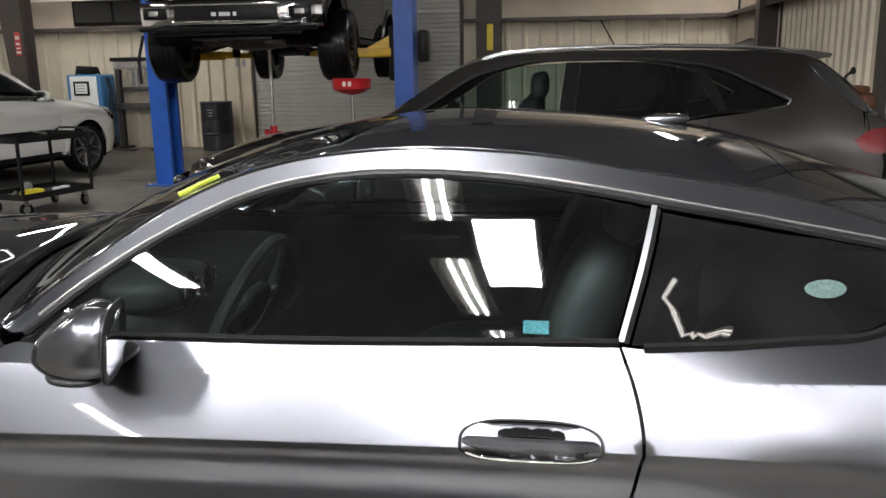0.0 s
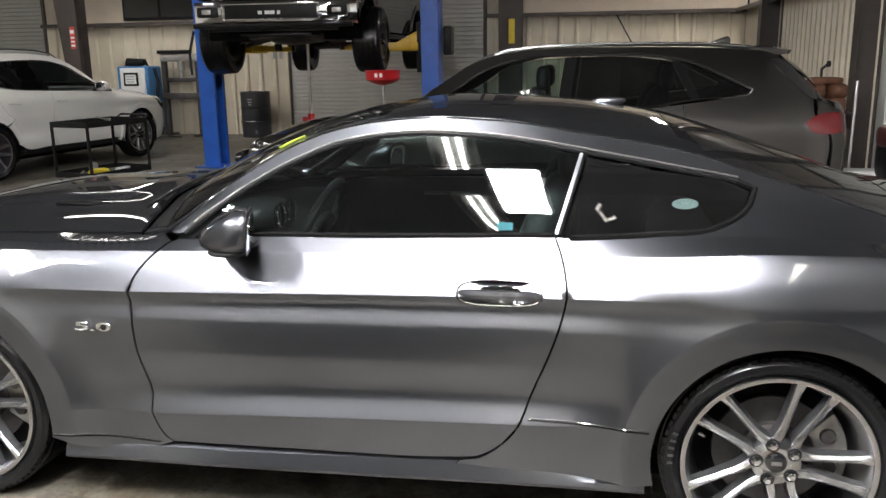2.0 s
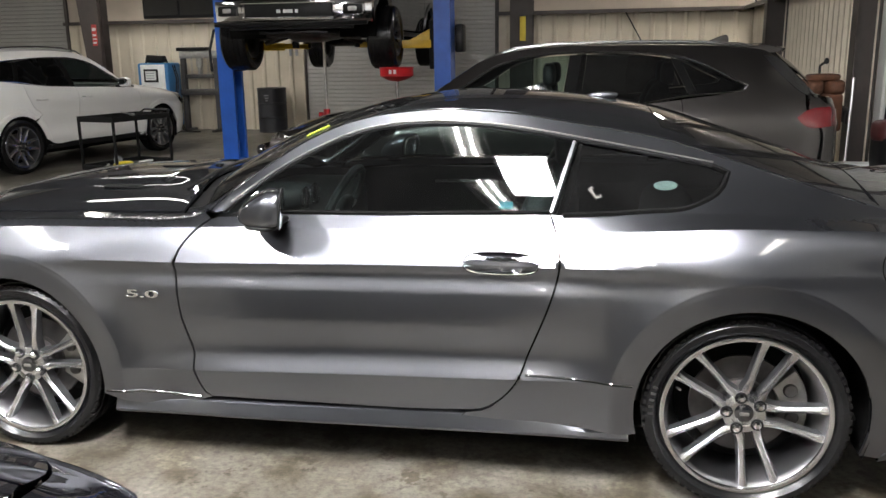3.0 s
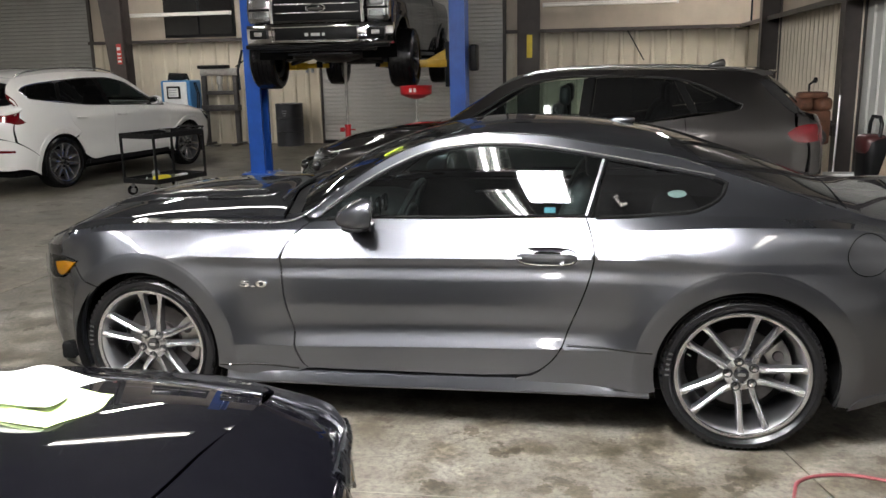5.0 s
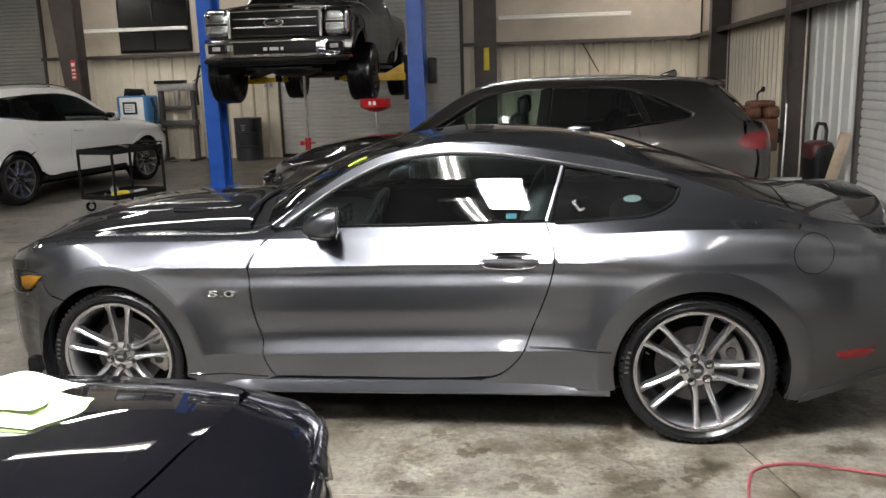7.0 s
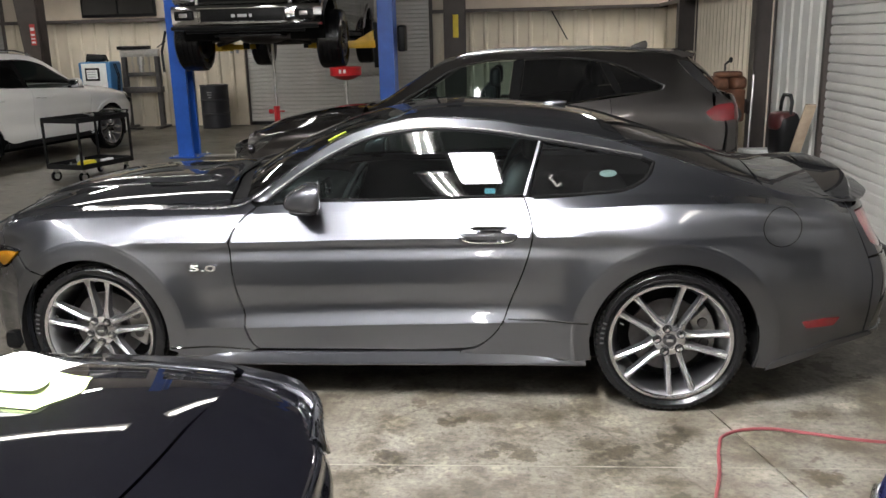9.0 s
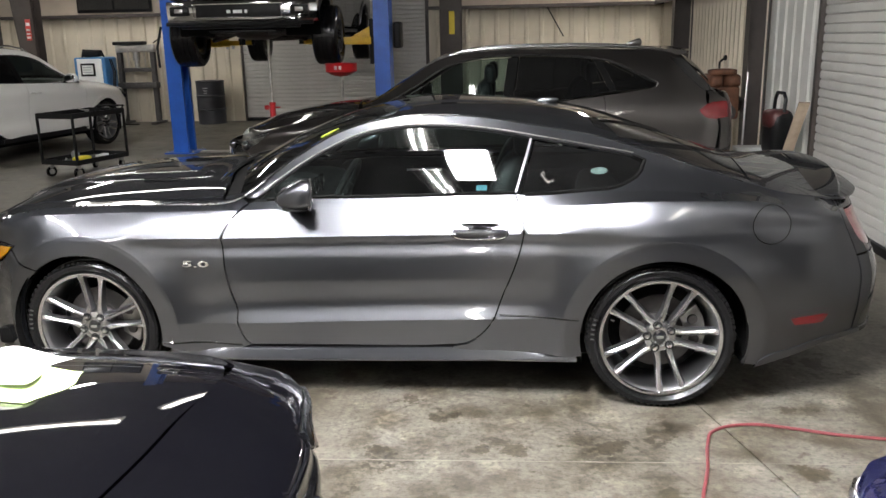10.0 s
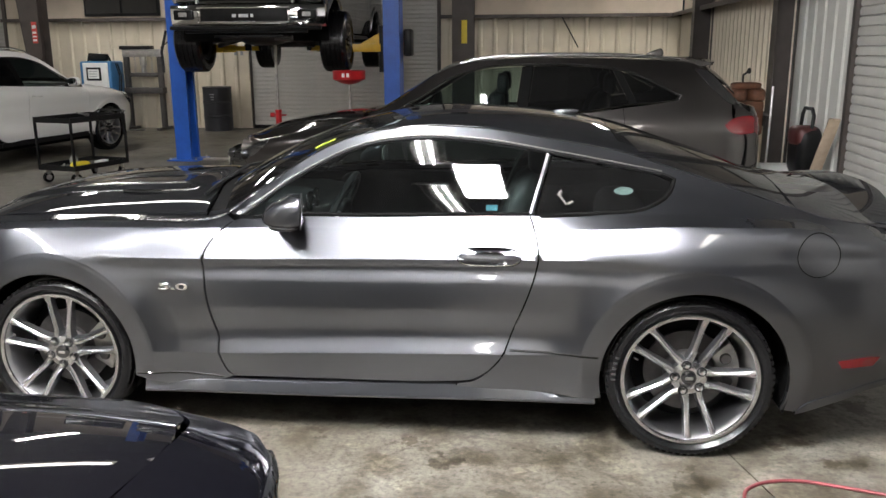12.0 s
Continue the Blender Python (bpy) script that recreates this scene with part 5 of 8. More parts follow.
        p = CB.side(-.785, .670)
        n = CB.side_n(-.785, .670)
        ob = part("badge", me, M_CHROME, coupe, "chrome raised numerals on the fender")
        ob.matrix_basis = Matrix.Translation(p + n * .009) @ pose(0, 0, 0, 90 - math.degrees(math.asin(n.z)), 0, 0)
    # stickers on the glass
    for nm, u, z, a, b, mat, lab in (("window_decal", 1.085, 1.072, .040, .014, M_DECAL, "pale oval sticker"), ("window_decal", .548, 1.010, .024, .011, M_TEAL, "small teal sticker")):
        loop = arc(u, z, a, 0, 360, 24, b)[:-1] if a > .03 else [(u - a, z - b), (u + a, z - b), (u + a, z + b), (u - a, z + b)]
        CB.panel(nm, [loop], mat, coupe, lab, gap=0, lip=.0005, off=.004, both=False, du=.02)


coupe_shell()


def ellipsoid(bm, c, r, nu=20, nv=12, shape=None):
    rows = []
    for j in range(nv + 1):
        t = math.pi * j / nv
        row = []
        for i in range(nu):
            a = 2 * math.pi * i / nu
            p = Vector((r[0] * math.sin(t) * math.cos(a), r[1] * math.sin(t) * math.sin(a), r[2] * math.cos(t)))
            if shape:
                p = shape(p)
            row.append(bm.verts.new(Vector(c) + p))
        rows.append(row)
    for a, b in zip(rows, rows[1:]):
        for i in range(nu):
            bm.faces.new((a[i], b[i], b[(i + 1) % nu], a[(i + 1) % nu]))
    bmesh.ops.remove_doubles(bm, verts=[v for v in rows[0] + rows[-1]], dist=1e-5)
    return bm


def superbox(bm, c, r, p=3.0, nu=28, nv=16, shape=None):
    """A rounded block: a superellipsoid with half sizes r."""
    def sg(v, k):
        return math.copysign(abs(v) ** k, v)
    def f(q):
        d = [q[i] / r[i] for i in range(3)]
        s = (abs(d[0]) ** p + abs(d[1]) ** p + abs(d[2]) ** p) ** (-1 / p)
        w = Vector([q[i] * s for i in range(3)])
        return shape(w) if shape else w
    return ellipsoid(bm, c, r, nu, nv, f)


def coupe_fittings():
    P = M_PAINT_GREY
    for s in (1, -1):
        # door mirror: cap, dark foot, mirror glass
        c = (-.275, -s * .975, 1.008)
        def cap(w):
            k = max(0, -w.x / .096)
            return Vector((w.x + .010 * (w.z / .07), w.y * (1 - .25 * k), w.z * (1 - .42 * k) - .018 * k))
        def toe(bm):
            """Turns the mirror towards the driver and rakes its outer end."""
            for v in bm.verts:
                v.co.x += .30 * -s * (v.co.y - c[1]) + .10 * (v.co.z - c[2])
        bm = bmesh.new()
        superbox(bm, c, (.096, .088, .069), 2.9, 36, 22, shape=cap)
        for v in bm.verts:
            if v.co.x > c[0] + .060:
                v.co.x = c[0] + .060
        toe(bm)
        mir = part("door_mirror", bm, P, coupe, "grey door mirror with a black base", angle=50)
        bm = bmesh.new()
        superbox(bm, (c[0] + .061, c[1], c[2]), (.006, .088, .070), 3.2)
        toe(bm)
        part("mirror_frame", bm, M_BLACK, mir, "black edge round the mirror glass")
        bm = bmesh.new()
        superbox(bm, (c[0] + .066, c[1], c[2] - .002), (.004, .076, .056), 3.0)
        toe(bm)
        part("mirror_glass", bm, M_CHROME, mir, "silvered mirror glass")
        bm = bmesh.new()
        superbox(bm, (c[0] - .005, c[1] + s * .085, c[2] - .060), (.05, .075, .014), 2.6)
        part("mirror_foot", bm, M_BLACK, mir, "black mirror foot")
        bm = bmesh.new()
        superbox(bm, (c[0] - .006, c[1], c[2] - .060), (.062, .074, .013), 2.8)
        toe(bm)
        part("mirror_skirt", bm, M_BLACK, mir, "black lower mirror shell")
        # door handle: hollow, pull bar, lower lip
        def on_door(u, z, off=0.0):
            p = CB.side(u, z) + CB.side_n(u, z) * off
            return (p.x, s * p.y, p.z)
        bm = bmesh.new()
        rows = []
        for i in range(33):
            t = -1 + i / 16
            out = .002 + .015 * (1 - abs(t) ** 4)
            w = .005 + .008 * (1 - abs(t) ** 6)
            x = .544 + .124 * t
            base = Vector(on_door(x, .826))
            rows.append([bm.verts.new((x, base.y - s * o, .825 + q)) for o, q in ((out - .012, w + .004), (out - .003, w + .001), (out, .002), (out - .001, -.002), (out - .009, -w), (out - .016, -w + .004))])
        for a_, b_ in zip(rows, rows[1:]):
            for j in range(6):
                bm.faces.new((a_[j], a_[(j + 1) % 6], b_[(j + 1) % 6], b_[j]))
        bm.faces.new(rows[0])
        bm.faces.new(rows[-1][::-1])
        bmesh.ops.recalc_face_normals(bm, faces=bm.faces[:])
        h = part("door_handle", bm, P, coupe, "grey pull handle with bright reflections", angle=24)
        bm = bmesh.new()
        tube(bm, [on_door(u, z, .001) for u, z in handle_oval(1.0, 1.0)], .0026, 6, True)
        part("handle_surround", bm, M_BLACK, h, "thin dark seal round the handle")
        bm = bmesh.new()
        tube(bm, [on_door(u, z, .001) for u, z in handle_oval(.95, .90) if z < .813], .0042, 6)
        part("handle_lip", bm, M_CHROME, h, "bright lower lip")
        loop = handle_oval(.97, .95)
        d = sheet("handle_cup", [loop], [(.544 + .01 * i, .826 + .006 * j) for i in range(-13, 14) for j in range(-7, 8)],
                  lambda u, z: CB.side(u, z) + CB.side_n(u, z) * (.0015 - .034 * max(0, 1 - abs((u - .544) / .095) ** 4 - abs((z - .830) / .034) ** 6)), CB.side_n, .001)
        part("handle_cup", sheet_mesh("handle_cup", d, s < 0), P, h, "painted hollow behind the handle")
        # wheels
        coupe_wheel(coupe, AF[0], -s * .805, .335, .337, .270, .235, 51 if s > 0 else 20, s < 0, "clean black low-profile tyre")
        coupe_wheel(coupe, AR[0] - .012, -s * .832, .335, .337, .270, .245, 31.5 if s > 0 else 34, s < 0, "clean black low-profile tyre")
        # wheel wells
        for ax, az, r in (AF, AR):
            bm = bmesh.new()
            rows = [[bm.verts.new((ax + (r + .012) * math.cos(radians(a)), -s * y, az + (r + .012) * math.sin(radians(a)))) for y in (.93, .62)] for a in range(-20, 201, 10)]
            for a_, b_ in zip(rows, rows[1:]):
                bm.faces.new((a_[0], a_[1], b_[1], b_[0]))
            part("wheel_well", bm, M_DARK, coupe)
    # underside
    part("underbody", bx(-1.95, 1.85, -.78, .78, .19, .28, .02), M_DARK, coupe)
    part("engine_bay", bx(-1.95, -.75, -.60, .60, .27, .80, .03), M_DARK, coupe)
    part("boot_well", bx(1.1, 2.05, -.60, .60, .27, .86, .03), M_DARK, coupe)
    # wipers
    for y0, y1 in ((-.55, -.02), (.0, .55)):
        bm = bmesh.new()
        n = 12
        pts = []
        for i in range(n + 1):
            y = y0 + (y1 - y0) * i / n
            x = -.765 + .05 * (i / n) - .03 * (1 - abs(y) / .6)
            ye, ze = CB.edge(x)
            p = CB.top(x, y / ye)
            pts.append((p.x - .01, p.y, p.z + .018))
        tube(bm, pts, .008, 6)
        part("wiper", bm, M_BLACK, coupe, "black windscreen wiper")
    # hood vents and grille
    for s in (1, -1):
        bm = bmesh.new()
        p = CB.top(-1.12, s * .55)
        superbox(bm, (p.x, p.y, p.z - .001), (.13, .05, .004), 3)
        part("hood_vent", bm, M_DARK, coupe, "black slatted hood vent")
    bm = bmesh.new()
    superbox(bm, (-2.19, 0, .58), (.045, .40, .10), 3.5)
    part("grille", bm, M_BLACK, coupe, "black honeycomb grille")
    bm = bmesh.new()
    superbox(bm, (-2.19, 0, .28), (.04, .4, .06), 3.5)
    part("lower_grille", bm, M_BLACK, coupe, "black lower grille")
    # lime strip at the edge of the windscreen
    bm = bmesh.new()
    tube(bm, [CB.top(x, -.91) + Vector((0, 0, .004)) for x in (-.235, -.19, -.15)], .005, 6)
    part("inspection_strip", bm, M_LIME, coupe, "lime paper strip on the windscreen")
    bm = bmesh.new()
    superbox(bm, (.855, 0, CB.top(.855, 0).z + .006), (.065, .022, .016), 2.2, shape=lambda q: Vector((q.x + .8 * max(0, q.z), q.y, q.z)))
    part("aerial_fin", bm, P, coupe, "small painted roof aerial")
    # cabin
    part("cabin_floor", bx(-.75, 1.3, -.74, .74, .27, .34, .02), M_LEATHER, coupe)
    bm = bmesh.new()
    superbox(bm, (-.58, 0, .78), (.26, .70, .14), 4)
    part("dashboard", bm, M_LEATHER, coupe, "black dashboard")
    bm = bmesh.new()
    superbox(bm, (-.44, -.37, .945), (.11, .15, .055), 3)
    part("instrument_hood", bm, M_LEATHER, coupe)
    for y in (-.425, -.315):
        bm = bmesh.new()
        tube(bm, [(-.325, y + .042 * math.cos(a), .95 + .042 * math.sin(a)) for a in [2 * math.pi * i / 24 for i in range(24)]], .006, 6, True)
        part("gauge_ring", bm, M_CHROME, coupe, "bright ring round a dark gauge")
        bm = bmesh.new()
        superbox(bm, (-.335, y, .95), (.008, .040, .040), 2.2)
        part("gauge", bm, M_GLOSSBLACK, coupe, "dark round gauge")
    wm = pose(-.20, -.37, .90, 0, -64, 0)
    bm = bmesh.new()
    tube(bm, [(.185 * math.cos(a), .185 * math.sin(a), 0) for a in [2 * math.pi * i / 40 for i in range(40)]], .017, 8, True)
    sw = part("steering_wheel", bm, M_LEATHER, coupe, "black leather steering wheel with silver spokes", wm)
    for a in (90, -90, 180):
        bm = bmesh.new()
        r = Matrix.Rotation(radians(a), 4, "Z")
        superbox(bm, (.11, 0, -.012), (.075, .018, .008), 3)
        bmesh.ops.transform(bm, matrix=r, verts=bm.verts[:])
        part("spoke", bm, M_STEEL, sw, "satin silver spoke")
    bm = bmesh.new()
    superbox(bm, (0, 0, -.012), (.065, .075, .025), 3)
    part("wheel_boss", bm, M_LEATHER, sw)
    for s in (1, -1):
        seat = bmesh.new()
        superbox(seat, (.34, -s * .37, .50), (.27, .25, .10), 3)
        cu = part("seat", seat, M_LEATHER, coupe, "black leather front seat")
        bm = bmesh.new()
        superbox(bm, (.62, -s * .37, .80), (.085, .24, .32), 3, shape=lambda w: Vector((w.x + .28 * w.z - .04 * (w.y / .24) ** 2, w.y * (1 - .18 * max(0, w.z / .32)), w.z)))
        part("backrest", bm, M_LEATHER, cu)
        bm = bmesh.new()
        superbox(bm, (.735, -s * .37, 1.165), (.05, .125, .085), 3)
        part("headrest", bm, M_LEATHER, cu)
        bm = bmesh.new()
        superbox(bm, (.12, -s * .775, .66), (.62, .035, .27), 6)
        part("door_card", bm, M_LEATHER, coupe, "black door trim")
        bm = bmesh.new()
        tube(bm, [(-.02, -s * .735, .85), (.06, -s * .72, .855), (.13, -s * .72, .855), (.20, -s * .735, .85)], .011, 8)
        part("inner_handle", bm, M_CHROME, coupe, "chrome inner door handle")
    bm = bmesh.new()
    superbox(bm, (1.15, 0, .70), (.12, .6, .22), 4)
    part("rear_seat", bm, M_LEATHER, coupe, "black rear seat")
    bm = bmesh.new()
    superbox(bm, (.3, 0, .45), (.55, .10, .12), 4)
    part("centre_console", bm, M_LEATHER, coupe)
    bm = bmesh.new()
    superbox(bm, (-.08, -.02, 1.20), (.018, .12, .035), 3)
    part("rear_view_mirror", bm, M_BLACK, coupe, "black interior mirror")
    CB.cover("headliner", [(-.1, -.9), (.9, -.9), (1.0, 0), (.9, .9), (-.1, .9), (.1, 0)], M_GREYPL, coupe, "grey headliner", off=.035, lip=0)


coupe_fittings()


# ---- the other vehicles ----
def estate_body(sx=1.0, w=1.0, sz=1.0, square_tail=False):
    """The skin of a tall five-door car, axles at about -1.345 and 1.345 before scaling."""
    f0 = [(-3, .26, .80), (-1.9, .24, .84), (-1.0, .27, .885), (1.0, .27, .885), (1.9, .30, .86), (3, .32, .84)]
    f1 = [(-3, .45, .86), (-1.9, .45, .90), (-1.0, .46, .915), (1.0, .46, .918), (1.9, .48, .90), (3, .50, .88)]
    f1b = [(-3, .56, .87), (-1.9, .56, .905), (-.9, .54, .900), (.8, .55, .902), (1.2, .58, .925), (1.9, .58, .905), (3, .60, .88)]
    f2 = [(-3, .72, .86), (-1.9, .76, .90), (-1.3, .78, .925), (-.5, .78, .918), (.6, .80, .920), (1.3, .82, .930), (1.9, .82, .905), (3, .80, .88)]
    f3 = [(-3, .80, .82), (-2.0, .88, .845), (-1.4, .955, .895), (-.7, .985, .908), (.5, 1.01, .912), (1.3, 1.03, .915), (1.9, 1.03, .885), (3, 1.02, .85)]
    f4 = [(-3, .82, .76), (-2.0, .915, .76), (-1.4, .995, .80), (-.85, 1.05, .83), (-.5, 1.075, .86), (.3, 1.10, .862), (.87, 1.135, .858), (1.25, 1.18, .845), (1.6, 1.23, .815), (1.9, 1.20, .795), (3, 1.15, .78)]
    e = [(-3, .83, .72), (-2.1, .90, .66), (-1.9, .945, .68), (-1.4, 1.025, .71), (-1.0, 1.07, .725), (-.80, 1.125, .715), (-.45, 1.36, .655), (-.27, 1.465, .63), (-.11, 1.53, .615), (.04, 1.565, .61), (.53, 1.60, .60), (1.0, 1.595, .60), (1.56, 1.555, .595), (1.80, 1.51, .59), (1.95, 1.40, .62), (2.05, 1.28, .66), (2.2, 1.19, .70), (3, 1.17, .72)]
    if square_tail:
        f4 = f4[:-2] + [(1.9, 1.185, .81), (2.14, 1.14, .80), (3, 1.12, .80)]
        e = e[:-5] + [(1.72, 1.525, .59), (1.86, 1.44, .615), (2.0, 1.31, .655), (2.16, 1.185, .70), (2.3, 1.165, .72), (3, 1.15, .74)]
    lerp = lambda a, b, t: a + (b - a) * t
    c4z, c4y, cez, cey = [curve1([(p[0], p[i]) for p in f]) for f in (f4, e) for i in (1, 2)]
    bul = curve1([(-3, 0), (-.9, 0), (-.4, .012), (0, .02), (1.3, .02), (1.7, .01), (2, 0)])
    f5 = [(u, lerp(c4z(u), cez(u), .5), lerp(c4y(u), cey(u), .5) + bul(u)) for u in [-3 + .1 * i for i in range(61)]]
    sc = lambda f: [(u * sx, z * sz, y * w) for u, z, y in f]
    centre = [(-2.24, .80), (-2.14, .88), (-1.96, .965), (-1.38, 1.07), (-.93, 1.115), (-.55, 1.33), (-.2, 1.55), (.1, 1.625), (.6, 1.648), (1.1, 1.64), (1.6, 1.595), (1.82, 1.54), (1.95, 1.43), (2.05, 1.29), (2.2, 1.19), (3, 1.18)]
    xs = [(-3, -2.24), (-2.8, -2.235), (-2.5, -2.20), (-2.3, -2.13), (-2.1, -2.0), (-1.9, -1.86), (-1.7, -1.7), (0, 0), (1.7, 1.7), (1.9, 1.88), (2.1, 2.02), (2.3, 2.10), (2.6, 2.15), (3, 2.18)]
    plan = [(-3, 0), (-2.8, .25), (-2.5, .60), (-2.3, .79), (-2.1, .91), (-1.9, .975), (-1.7, 1), (1.75, 1), (1.9, .985), (2.1, .91), (2.3, .79), (2.6, .5), (3, 0)]
    if square_tail:
        xs = xs[:-5] + [(1.9, 1.90), (2.1, 2.10), (2.3, 2.235), (2.6, 2.30), (3, 2.33)]
        plan = plan[:-5] + [(1.9, .996), (2.1, .975), (2.3, .88), (2.6, .55), (3, 0)]
        centre = centre[:-4] + [(1.95, 1.46), (2.08, 1.34), (2.2, 1.21), (3, 1.18)]
        low = lambda z: z if z < 1.5 else 1.5 + (z - 1.5) * .55
        e = [(u, low(z), y) for u, z, y in e]
        centre = [(x, low(z)) for x, z in centre]
    b = Body([sc(f) for f in (f0, f1, f1b, f2, f3, f4, f5, e)], [(x * sx, z * sz) for x, z in centre], [(u * sx, x * sx) for u, x in xs], [(u * sx, g) for u, g in plan],
             [(-1.345 * sx, .35, .385), (1.345 * sx, .35, .385)], None, 2.4, .014)
    b.lean = lambda u, z: (-0.03 if square_tail else -0.16) * smooth01(1.9 * sx, 2.25 * sx, u) * smooth01(.85, 1.25, z)
    return b


def estate_car(name, m, label, paint, sx, w, sz, rim_dark, wheel_R, rails, tyre_R=.352, arch_r=.385, long_glass=False):
    car = thing(name, m, label, "car")
    B = estate_body(sx, w, sz, not long_glass)
    B.arches = [(-1.345 * sx, .35, arch_r), (1.345 * sx, .35, arch_r)]
    S = lambda L: [(u * sx, z * sz) for u, z in L]
    ax = 1.345 * sx
    af = lambda a, b, n=16: arc(-ax, .35, arch_r, a, b, n)
    ar = lambda a, b, n=16: arc(ax, .35, arch_r, a, b, n)
    s1 = S([(-.83, 1.04), (-.86, .95), (-.86, .75), (-.84, .55), (-.80, .36)])
    s2 = S([(.31, 1.10), (.335, .9), (.345, .6), (.34, .36)])
    s3 = S([(1.17, 1.17), (1.18, 1.05), (1.10, .86), (.98, .76)])
    kw = dict(du=.06, sub=4)
    B.panel("front_fender", [s1 + S([(-.82, .31)]) + [(-ax + .38, .30)] + af(-8, 150) + S([(-1.95, .66), (-2.05, .72), (-2.12, .80)]) + B.rim(-2.1 * sx, -.97 * sx, 20)], paint, car, **kw)
    B.panel("front_door", [s1[::-1] + S([(0, 1.085)]) + s2 + S([(-.2, .355), (-.6, .355)])], paint, car, **kw)
    B.panel("rear_door", [s2[::-1] + S([(.87, 1.13)]) + s3 + ar(128, 168, 6) + S([(.82, .36), (.5, .36)])], paint, car, **kw)
    win_top = S([(-.72, 1.09), (-.55, 1.19), (-.42, 1.265), (-.19, 1.41), (.05, 1.478), (.53, 1.505), (1.0, 1.485), (1.23, 1.445), (1.46, 1.34), (1.62, 1.262), (1.60, 1.235)])
    if long_glass:
        win_top = win_top[:7] + S([(1.3, 1.465), (1.6, 1.435), (1.74, 1.40), (1.80, 1.36), (1.74, 1.26)])
    B.panel("quarter_panel", [s3 + ar(124, 12, 14) + S([(1.80, .52), (1.95, .62), (2.10, .70), (2.12, .95), (2.02, 1.10), (2.03, 1.2)]) + B.rim(2.05 * sx, -.80 * sx, 50) + S([(-.82, 1.06)]) + win_top + S([(1.5, 1.215)])], paint, car, **kw)
    B.panel("front_bumper", [af(150, 196, 8) + S([(-1.85, .25), (-2.3, .26), (-3, .27), (-3, .79), (-2.5, .80), (-2.14, .79), (-2.06, .715), (-1.95, .652)])], paint, car, **kw)
    B.panel("rear_bumper", [ar(12, -16, 6) + S([(1.9, .31), (2.3, .32), (3, .33), (3, .76), (2.4, .74), (2.12, .69), (1.95, .612), (1.80, .512)])], paint, car, **kw)
    B.panel("hatch", [S([(2.14, .70), (2.4, .75), (3, .77)]) + (S([(3, 1.17), (2.2, 1.185), (2.06, 1.20)]) if long_glass else B.rim(2.98, 2.07, 14)) + S([(2.04, 1.10), (2.14, .95)])], paint, car, **kw)
    B.panel("sill", [S([(-.95, .28), (.95, .28), (.93, .352), (-.93, .352)])], M_BLACK, car, "black plastic sill", **kw)
    glass_all = S([(-.70, 1.088), (-.53, 1.19), (-.40, 1.265), (-.18, 1.405), (.05, 1.470), (.36, 1.492), (.31, 1.108), (0, 1.093)])
    rear_gl = S([(.40, 1.112), (.45, 1.494), (.75, 1.496), (1.0, 1.478), (1.09, 1.465), (1.22, 1.20), (.87, 1.143)])
    tri_gl = S([(1.28, 1.205), (1.16, 1.448), (1.23, 1.437), (1.45, 1.333), (1.60, 1.260), (1.58, 1.24), (1.5, 1.222)])
    if long_glass:
        tri_gl = S([(1.28, 1.205), (1.16, 1.455), (1.3, 1.455), (1.6, 1.425), (1.72, 1.392), (1.78, 1.357), (1.72, 1.255), (1.5, 1.222)])
    B.panel("front_door_glass", [glass_all], M_GLASS, car, "tinted front door glass", gap=.003, lip=.004, off=.008, du=.08, sub=3)
    B.panel("rear_door_glass", [rear_gl], M_GLASS_DARK, car, "dark privacy glass", gap=.003, lip=.004, off=.008, du=.08, sub=3)
    B.panel("rear_quarter_glass", [tri_gl], M_GLASS_DARK, car, "dark privacy glass", gap=.003, lip=.004, off=.008, du=.08, sub=3)
    for loop in (S([(.31, 1.108), (.36, 1.492), (.45, 1.494), (.40, 1.112)]), S([(1.22, 1.20), (1.09, 1.465), (1.16, 1.448), (1.28, 1.205)])):
        B.panel("pillar_trim", [loop], M_DARK, car, "black pillar trim", gap=.001, lip=.004, off=.005, du=.04, sub=4)
    for s in (1, -1):
        bm = bmesh.new()
        tube(bm, [(p.x, s * (p.y - .002), p.z) for p in (B.side(u, z) for u, z in soft_line(win_top, .05))], .010, 6)
        part("window_trim", bm, M_RIM, car, "bright window trim")
        bm = bmesh.new()
        tube(bm, [(p.x, s * (p.y - .002), p.z) for p in (B.side(u, z) for u, z in soft_line(S([(-.72, 1.085), (0, 1.087), (.35, 1.104), (.87, 1.137), (1.24, 1.195), (1.5, 1.216), (1.60, 1.232)] + ([(1.73, 1.252)] if long_glass else [])), .05))], .007, 6)
        part("belt_trim", bm, M_CHROME, car, "bright belt trim")
        if rails:
            bm = bmesh.new()
            pts = [(u, 1 - .0) for u in (-.15, -.05, .2, .6, 1.0, 1.3, 1.6, 1.72)]
            P = [B.top(u * sx, .93) for u, _ in pts]
            up = [0.0, .035, .045, .045, .045, .042, .035, 0.0] if long_glass else [0.0, .014, .018, .018, .018, .018, .014, 0.0]
            tube(bm, [(p.x, s * p.y, p.z + h) for p, h in zip(P, up)], .014, 8)
            part("roof_rail", bm, M_RIM, car, "bright roof rail")
        c = B.side(-.52 * sx, 1.12)
        bm = bmesh.new()
        superbox(bm, (c.x, s * (c.y - .13), 1.13 * sz), (.055, .11, .075), 2.6)
        mir = part("door_mirror", bm, paint, car, "painted door mirror")
        bm = bmesh.new()
        superbox(bm, (c.x + .05, s * (c.y - .13), 1.13 * sz), (.012, .095, .06), 3)
        part("mirror_glass", bm, M_CHROME, mir)
        bm = bmesh.new()
